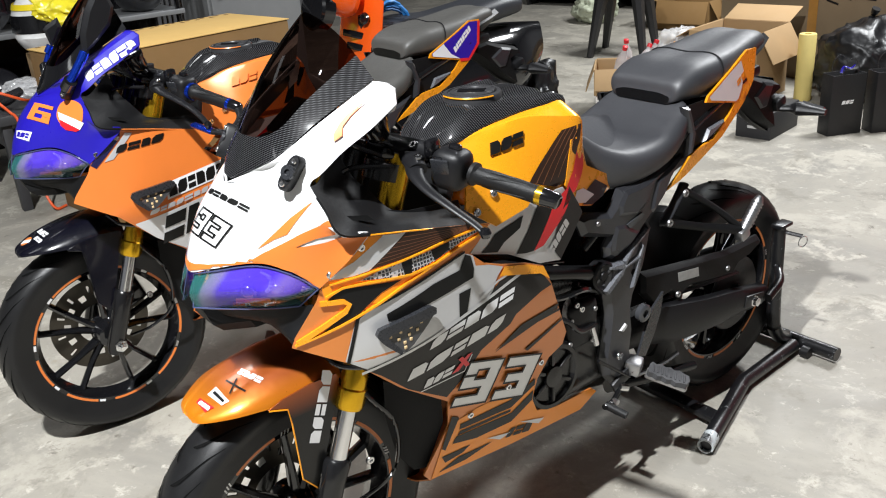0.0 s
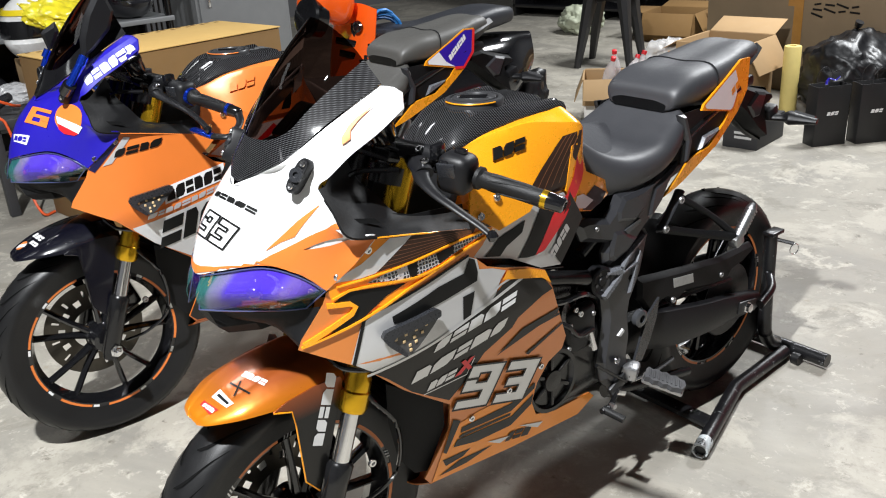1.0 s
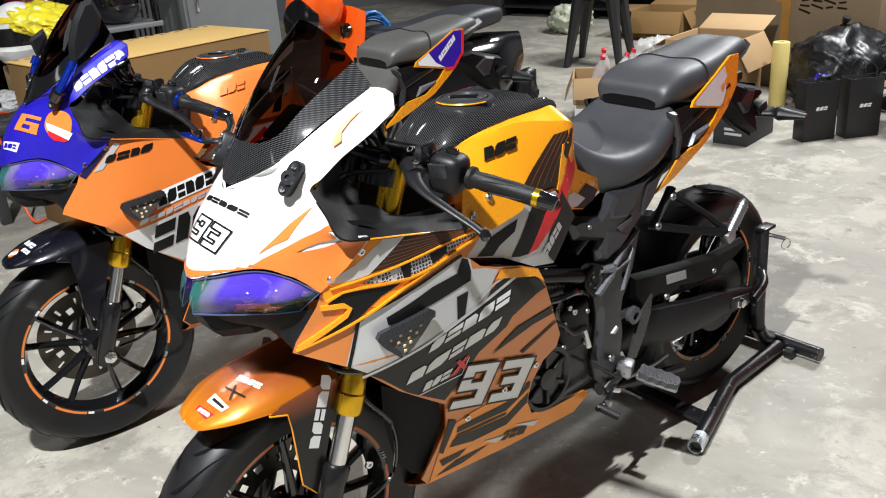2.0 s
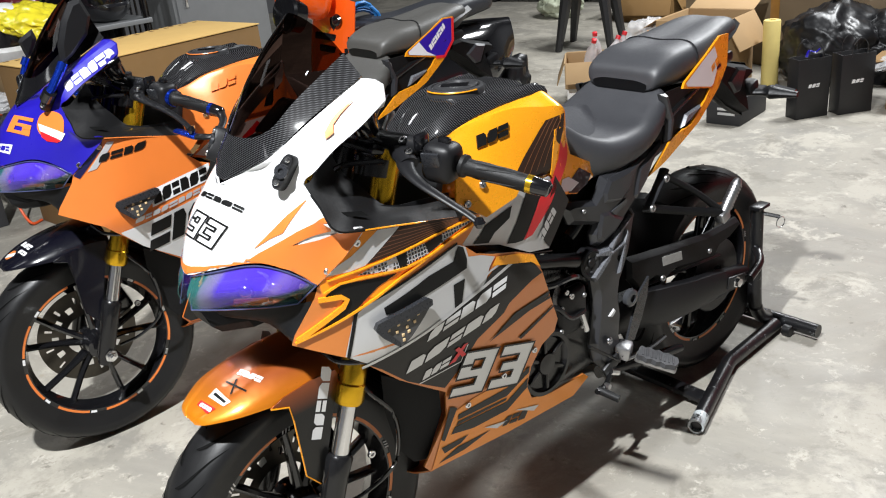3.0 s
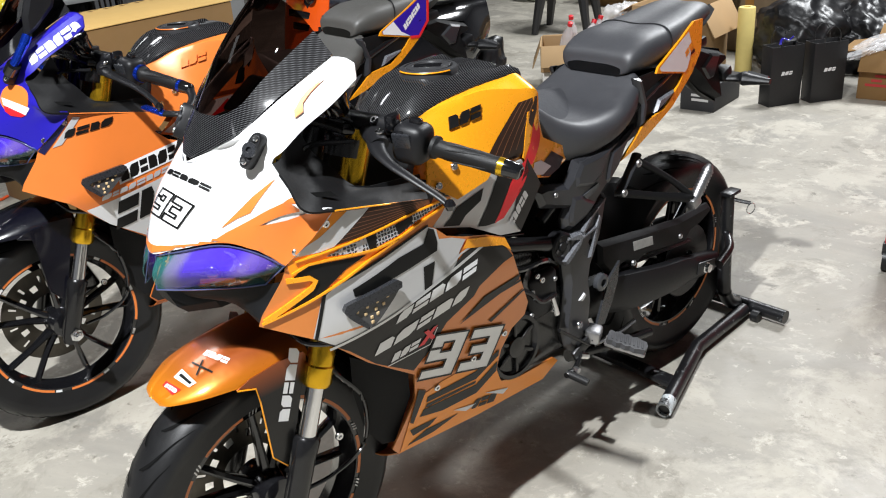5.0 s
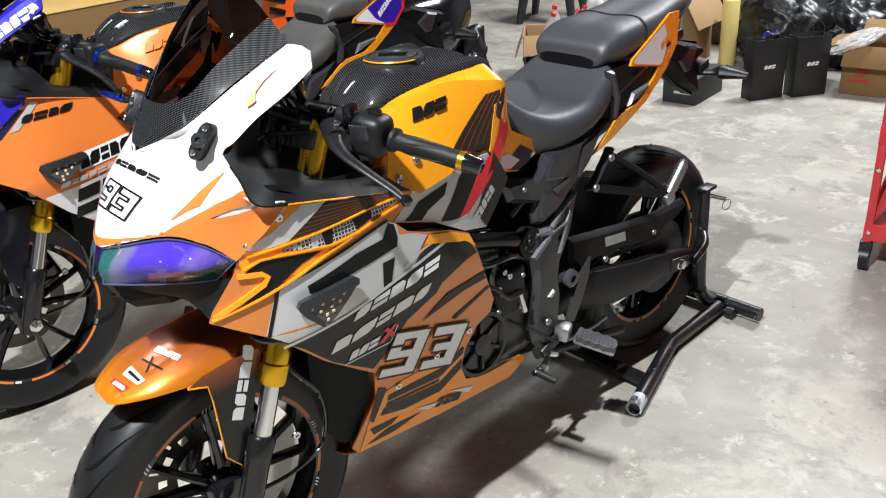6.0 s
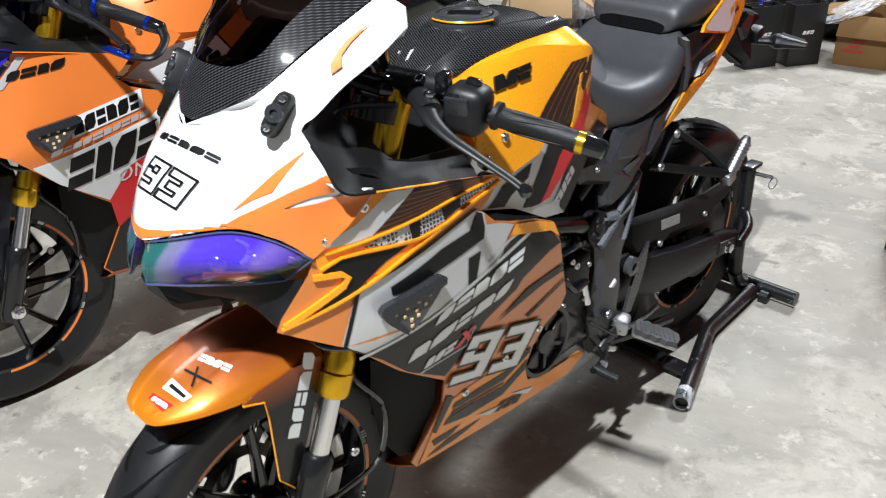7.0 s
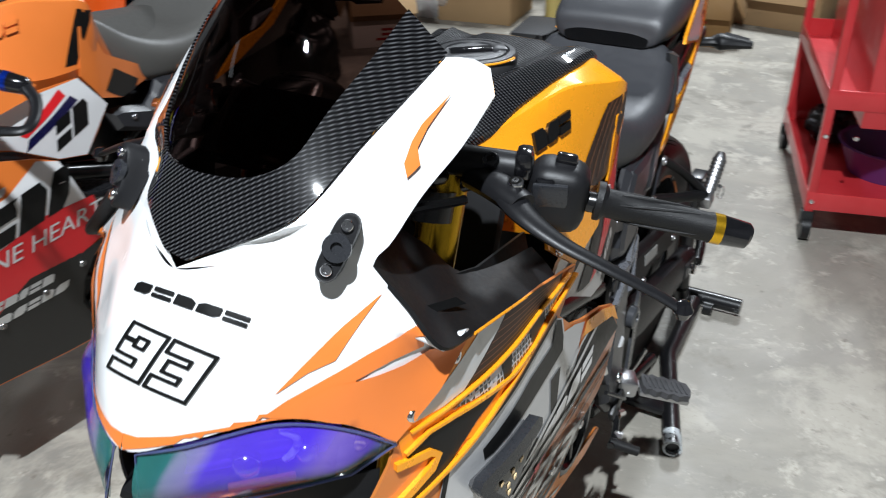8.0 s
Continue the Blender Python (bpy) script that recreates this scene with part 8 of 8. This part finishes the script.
def bottle(m, k):
    b = thing("plastic_bottle", m, "empty clear drink bottle with a red cap", "bottle", "empty bottles")
    part("bottle_body", lathe([(0.0001, 0.004), (0.030, 0.0), (0.036, 0.012), (0.036, 0.09), (0.033, 0.10), (0.036, 0.112), (0.036, 0.16), (0.030, 0.20), (0.015, 0.235), (0.013, 0.255)], Matrix(), 20), PET, b)
    part("bottle_cap", lathe([(0.015, 0.250), (0.0155, 0.252), (0.0155, 0.272), (0.013, 0.274), (0.0001, 0.274)], Matrix(), 16), RED_CAP, b)
    part("bottle_label", lathe([(0.0368, 0.10), (0.0368, 0.155), (0.0362, 0.155), (0.0362, 0.10)], Matrix(), 20, close=True), RED_CAP if k % 2 else WRAP, b)


for k, (x, y, z, rx, ry) in enumerate(((-2.22, 3.53, 0.190, 10, 24), (-2.10, 3.62, 0.190, -12, 20), (-2.24, 3.66, 0.182, 8, -10), (-2.06, 3.50, 0.200, 16, 30), (-2.32, 4.10, 0.0, 0, 0), (-2.22, 4.16, 0.0, 0, 0), (-2.42, 4.18, 0.0, 0, 0))):
    bottle(pose(x, y, z, rx, ry, 40 * k), k)


def stool(m):
    k3 = 1.38
    s = thing("plastic_stool", m @ Matrix.Diagonal((k3, k3, k3, 1)), "black moulded plastic stool with splayed legs", "stool")
    part("seat", lathe([(0.0001, 0.455), (0.12, 0.458), (0.155, 0.455), (0.165, 0.44), (0.165, 0.405), (0.160, 0.40), (0.155, 0.43), (0.0001, 0.44)], pose(0, 0, 0, 0, 0, 45), 24), STOOL, s)
    for k in range(4):
        a = radians(90 * k + 45)
        c, n = math.cos(a), math.sin(a)
        part("leg", tube([(0.13 * c, 0.13 * n, 0.43), (0.17 * c, 0.17 * n, 0.25), (0.225 * c, 0.225 * n, 0.0)], (0.075, 0.055, 0.034), 8, 4, 0.6), STOOL, s)
        b = radians(90 * k + 90)
        arch = [(-0.118, 0.44), (0.118, 0.44), (0.130, 0.22), (0.108, 0.22), (0.092, 0.33), (0.060, 0.372), (0.0, 0.384), (-0.060, 0.372), (-0.092, 0.33), (-0.108, 0.22), (-0.130, 0.22)]
        part("apron", panel(arch, lambda u, v: Matrix.Rotation(b, 3, "Z") @ Vector((0.104 + (0.44 - v) * 0.12, u, v)), 0.008, 0.03), STOOL, s)


stool(pose(-3.46, 5.06, 0, 0, 0, 25))


def tool_cart():
    c = thing("tool_cart", pose(0.298, 2.235, 0, 0, 0, 15), "red steel workshop trolley with open shelves", "tool cart")
    W, D = 0.62, 0.80
    for x in (0.012, W - 0.012):
        for y in (0.012, D - 0.012):
            part("corner_post", box((0.026, 0.026, 0.86), Matrix.Translation((x, y, 0.53)), 0.003), RED_STEEL, c)
            w = part("caster", tube([(x - 0.014, y, 0.042), (x + 0.014, y, 0.042)], 0.040, 20), RUBBER, c)
            part("caster_fork", box((0.040, 0.035, 0.045), Matrix.Translation((x, y, 0.082)), 0.006), WORN_BLACK, w)
    for z, name in ((0.115, "lower_tray"), (0.45, "middle_tray")):
        part(name, box((W - 0.004, D - 0.004, 0.004), Matrix.Translation((W / 2, D / 2, z + 0.005))), RED_STEEL, c)
        for x in (0.0, W):
            part("tray_lip", box((0.004, D + 0.004, 0.060), Matrix.Translation((x, D / 2, z + 0.025)), 0.001), RED_STEEL, c)
        for y in (0.0, D):
            part("tray_lip", box((W, 0.004, 0.060), Matrix.Translation((W / 2, y, z + 0.025)), 0.001), RED_STEEL, c)
    part("drawer_chest", box((W - 0.10, D - 0.01, 0.62), Matrix.Translation((W / 2 + 0.055, D / 2 - 0.004, 0.70)), 0.006), RED_STEEL, c, "red drawer chest")
    part("back_panel", box((W - 0.02, 0.004, 0.36), Matrix.Translation((W / 2, D - 0.006, 0.34))), RED_STEEL, c)
    for p in ((0.014, -0.003, 0.36), (0.014, -0.003, 0.14), (0.10, -0.003, 0.36)):
        bolt_head(c, Vector(p), 0.008, CHROME, (0, -1, 0))
    m = c.matrix_world
    basin = thing("plastic_basin", m @ Matrix.Translation((0.30, 0.34, 0.1225)), "dark purple plastic basin on the lower tray", "basin")
    part("bowl", lathe([(0.0001, 0.0), (0.13, 0.0), (0.17, 0.10), (0.18, 0.105), (0.175, 0.11), (0.165, 0.105), (0.125, 0.008), (0.0001, 0.008)], Matrix(), 32), PURPLE, basin)
    drum = thing("oil_pot", m @ Matrix.Translation((0.45, 0.20, 0.1225)), "small dark blue pot on the lower tray", "pot")
    part("pot_body", lathe([(0.0001, 0), (0.07, 0), (0.075, 0.09), (0.07, 0.095), (0.06, 0.09), (0.0001, 0.085)], Matrix(), 24), NAVY, drum)
    crumpled("rag", m @ Matrix.Translation((0.14, 0.62, 0.1225)), (0.09, 0.11, 0.07), BIN_BAG, 5, "crumpled black rag on the lower tray", "rag", 0.5)


tool_cart()


def scooter():
    s = thing("scooter", pose(-2.02, 1.30, 0, 0, 0, -8), "vermilion step-through scooter with a long black seat", "scooter")
    for name, y in (("front_wheel", 0.0), ("rear_wheel", 0.98)):
        w = part(name, lathe([(0.13, -0.04), (0.19, -0.05), (0.225, -0.03), (0.23, 0), (0.225, 0.03), (0.19, 0.05), (0.13, 0.04), (0.12, 0)], Matrix.Translation((0, y, 0.23)) @ AXIS_X, 40, close=True), RUBBER, s)
        part("rim", lathe([(0.02, -0.04), (0.13, -0.035), (0.13, 0.035), (0.02, 0.04)], Matrix.Translation((0, y, 0.23)) @ AXIS_X, 32), GREY_PLASTIC, w)
    shield = [[(0, 0.02, 0.42), (0.10, 0.03, 0.42), (0.15, 0.07, 0.42)], [(0, 0.03, 0.62), (0.12, 0.04, 0.64), (0.19, 0.09, 0.64)], [(0, 0.07, 0.84), (0.13, 0.08, 0.84), (0.205, 0.12, 0.84)], [(0, 0.11, 0.99), (0.12, 0.12, 0.99), (0.19, 0.15, 0.97)]]
    part("leg_shield", skin(net(half_net([[(a, b + 0.13, c) for a, b, c in r] for r in shield]), 5, 5), 0.006), SCOOTER_RED, s, "vermilion leg shield")
    for x, z, w in ((0.095, 0.826, 0.20), (0.105, 0.776, 0.16)):
        part("shield_slot", box((w, 0.016, 0.030), Matrix.Translation((x, 0.196 + 0.16 * (z - 0.776), z)) @ pose(0, 0, 0, -8, 6, 22), 0.004), GLOSS_BLACK, s)
    part("emblem", pillow([(-0.020, 0.024), (0.0, 0.030), (0.020, 0.024), (0.016, -0.010), (0.0, -0.030), (-0.016, -0.010)], lambda a, b, lift: Vector((0.100 + a, 0.206 + 0.4 * a + 0.15 * b - lift, 0.885 + b)), 0.006, 0.005, 0.05, True), GLOSS_BLACK, s, "small black shield emblem", 20)
    part("front_fender", skin(net([[(-0.07, -0.20, 0.30), (0, -0.24, 0.34), (0.07, -0.20, 0.30)], [(-0.085, -0.05, 0.46), (0, -0.07, 0.50), (0.085, -0.05, 0.46)], [(-0.08, 0.12, 0.44), (0, 0.12, 0.48), (0.08, 0.12, 0.44)]], 4, 4), 0.004), SCOOTER_RED, s)
    head = part("headset", box((0.24, 0.20, 0.16), Matrix.Translation((0.03, 0.12, 1.00)) @ pose(0, 0, 0, -20, 0, 0), 0.06, 4), SCOOTER_RED, s)
    part("headlight", lathe([(0.075, -0.03), (0.078, 0.02), (0.07, 0.03), (0.05, 0.034), (0.0001, 0.036)], Matrix.Translation((0.085, 0.025, 0.955)) @ pose(0, 0, 0, 75, 0, 12) @ Matrix.Scale(1.1, 4), 32), GLOSS_BLACK, s, "round black-rimmed headlight")
    for side in (1, -1):
        part("grip", tube([(0.12 * side, 0.16, 1.10), (0.24 * side, 0.20, 1.11), (0.34 * side, 0.24, 1.10)], (0.014, 0.018, 0.018), 12, 3), GRIP, head)
        part("mirror_stem", tube([(0.14 * side, 0.16, 1.11), (0.20 * side, 0.16, 1.22), (0.26 * side, 0.17, 1.27)], 0.006, 8, 4), GLOSS_BLACK, head)
    part("horn", lathe([(0.024, 0), (0.026, 0.008), (0.018, 0.014), (0.008, 0.010), (0.0001, 0.010)], Matrix.Translation((0.135, 0.215, 0.90)) @ pose(0, 0, 0, 75, 0, 20), 20), GLOSS_BLACK, s)
    part("floorboard", box((0.34, 0.30, 0.05), Matrix.Translation((0, 0.30, 0.30)), 0.02), GREY_PLASTIC, s)
    part("rear_body", skin(net(half_net([[(0, 0.62, 0.62), (0.10, 0.62, 0.60), (0.13, 0.60, 0.40), (0.12, 0.62, 0.30)], [(0, 0.90, 0.74), (0.14, 0.90, 0.70), (0.21, 0.92, 0.52), (0.19, 0.92, 0.38)], [(0, 1.25, 0.76), (0.12, 1.25, 0.72), (0.18, 1.28, 0.56), (0.15, 1.26, 0.44)], [(0, 1.50, 0.74), (0.05, 1.48, 0.70), (0.06, 1.48, 0.62), (0.05, 1.46, 0.55)]]), 4, 4), 0.005, None, True), GLOSS_BLACK, s).location = (0, -0.28, 0)
    part("saddle", seat_shape([(0.58, 0.80, 0.06, 0.04, 0), (0.62, 0.835, 0.11, 0.10, 0), (0.75, 0.845, 0.14, 0.11, 0.004), (0.90, 0.835, 0.16, 0.10, 0.004), (1.02, 0.85, 0.155, 0.09, 0.006), (1.20, 0.875, 0.14, 0.09, 0.006), (1.32, 0.87, 0.11, 0.07, 0), (1.36, 0.85, 0.07, 0.04, 0)]), mat("scooter_saddle_vinyl", (0.028, 0.030, 0.036), 0.45, 0, 0, 0.06, 15, 0.15, 1100), s, "long black dual saddle", 60).location = (0, -0.28, 0.02)


scooter()
hose = thing("cable_coil", pose(-1.99, 1.70, 0.80), "coiled light blue hose hanging beside the scooter", "hose")
for k in range(4):
    part("loop", tube([Vector((0.03 * math.sin(a + k), 0.10 * math.cos(a) + 0.01 * k, 0.14 * math.sin(a) * (1 - 0.1 * k))) for a in [j * math.pi / 9 for j in range(19)]], 0.008, 6), CABLE_BLUE, hose)


def helmet(m, shell, label, accent=None):
    h = thing("helmet", m, label, "helmet", "motorcycle helmets")
    bm = bmesh.new()
    bmesh.ops.create_uvsphere(bm, u_segments=32, v_segments=20, radius=1.0)
    for v in bm.verts:
        v.co = Vector((v.co.x * 0.125, v.co.y * 0.155 - (0.03 if v.co.z < -0.2 and v.co.y < 0 else 0), v.co.z * 0.135 + 0.125))
        v.co.z = max(v.co.z, 0.005)
    part("shell", bm, shell, h, "", 60)
    rows = [[(0.128 * math.sin(a) , -0.160 * math.cos(a), z) for a in [radians(d) for d in range(-70, 71, 10)]] for z in (0.10, 0.135, 0.17)]
    rows = [[(x * (1.01 if z < 0.17 else 0.97), y * (1.0 if z < 0.17 else 0.95), z) for x, y, z in r] for r in rows]
    part("visor", skin(rows, 0.003), GLOSS_BLACK, h)
    if accent:
        part("stripe", lathe([(0.127, 0.19), (0.118, 0.212), (0.117, 0.212), (0.126, 0.19)], Matrix.Diagonal((0.9, 1.12, 1, 1)), 32, close=True), accent, h)
    return h


helmet(pose(-3.82, 0.70, 0.694, 0, 0, 70) @ Matrix.Scale(1.30, 4), mat("white_patterned_shell", (0.75, 0.75, 0.74), 0.3, 0, 0.6, 0.3, 18), "white and yellow patterned helmet on a carton", HELMET_YELLOW)


crumpled("plastic_bag", pose(-3.74, 0.80, 0.86, 0, 24, 30), (0.17, 0.22, 0.085), mat("yellow_printed_film", (0.78, 0.64, 0.03), 0.22, 0, 0.4, 0.35, 20, 0.5, 60), 52, "crumpled yellow printed plastic bag over a helmet", "plastic bag", 0.6)
crumpled("plastic_bag", pose(-3.66, 0.48, 0.502, 0, 0, 10), (0.13, 0.12, 0.06), WRAP, 57, "crumpled clear plastic bag on a grey bench", "plastic bag", 0.7)


def rack():
    r = thing("helmet_rack", pose(-4.35, 0.49, 0), "grey steel shelf rack filled with dark helmets", "shelf")
    for y in (-1.1, 1.1):
        for x in (-0.22, 0.22):
            part("upright", box((0.03, 0.03, 1.9), Matrix.Translation((x, y, 0.95)), 0.003), GLOSS_BLACK, r)
    for z in (0.28, 0.775, 1.32):
        part("shelf_board", box((0.50, 2.26, 0.03), Matrix.Translation((0, 0, z)), 0.004), STEEL, r)
    part("back_sheet", box((0.01, 2.2, 1.8), Matrix.Translation((-0.24, 0, 0.95))), GLOSS_BLACK, r)
    dark = mat("dark_helmet_paint", (0.015, 0.015, 0.018), 0.25, 0, 0.6)
    red = mat("dark_red_helmet_paint", (0.12, 0.01, 0.02), 0.25, 0, 0.6)
    for k in range(5):
        part("end_wire", tube([(0.20 - 0.09 * k, 1.125, 0.02), (0.20 - 0.09 * k, 1.135, 1.88)], 0.008, 8), GLOSS_BLACK, r)
    shells = (dark, dark, dark, red, dark)
    for z in (0.297, 0.792):
        for k, y in enumerate((-0.40, 0.03, 0.47, 0.914, 1.40)):
            helmet(pose(-4.30, y, z, 0, 0, 95 + 12 * (k % 3)) @ Matrix.Scale(1.15, 4), shells[k], "dark glossy full-face helmet with green flashes on a rack" if k == 4 else "dark glossy full-face helmet on a rack", GREEN if k == 4 else None)



rack()
panel_sheet = thing("sheet_panel", pose(-4.95, 2.42, 0), "pale grey steel locker standing beside the rack", "locker")
part("locker_body", box((0.45, 0.75, 1.5), Matrix.Translation((0, 0, 0.75)), 0.006), STEEL, panel_sheet)
part("locker_door", box((0.012, 0.70, 1.42), Matrix.Translation((0.233, 0, 0.76)), 0.004), STEEL, panel_sheet)
part("locker_handle", box((0.02, 0.02, 0.12), Matrix.Translation((0.246, -0.28, 0.8)), 0.004), CHROME, panel_sheet)
shelf = thing("dark_rack", pose(-5.2, 7.2, 0, 0, 0, 10), "dark loaded storage rack at the back of the hall", "shelf")
for z in (0.12, 0.62, 1.15):
    part("shelf_board", box((2.4, 0.6, 0.04), Matrix.Translation((0, 0, z)), 0.004), GLOSS_BLACK, shelf)
part("back_sheet", box((2.4, 0.02, 1.7), Matrix.Translation((0, 0.3, 0.86))), GLOSS_BLACK, shelf)
for x in (-1.18, 0, 1.18):
    part("upright", box((0.04, 0.6, 1.8), Matrix.Translation((x, 0, 0.9)), 0.004), GLOSS_BLACK, shelf)
charger = thing("inflator_gun", pose(-3.55, 0.29, 0.502), "grey tool with orange cords on a bench", "tool")
part("tool_body", tube([(0, 0, 0.03), (0.08, 0.06, 0.05), (0.14, 0.12, 0.09)], (0.028, 0.032, 0.02), 12, 4), GREY_PLASTIC, charger)
part("cord", tube([(0.05, 0.04, 0.05), (0.14, 0.0, 0.06), (0.22, 0.03, 0.01), (0.255, 0.05, -0.03), (0.27, 0.07, -0.20), (0.28, 0.08, -0.40), (0.34, 0.10, -0.485), (0.31, 0.16, -0.494)], 0.007, 8, 6), CORD_RED, charger)
part("cord", tube([(0.02, 0.02, 0.05), (0.10, -0.06, 0.10), (0.20, -0.02, 0.12), (0.22, 0.10, 0.06), (0.12, 0.16, 0.03)], 0.007, 8, 6), CORD_RED, charger)
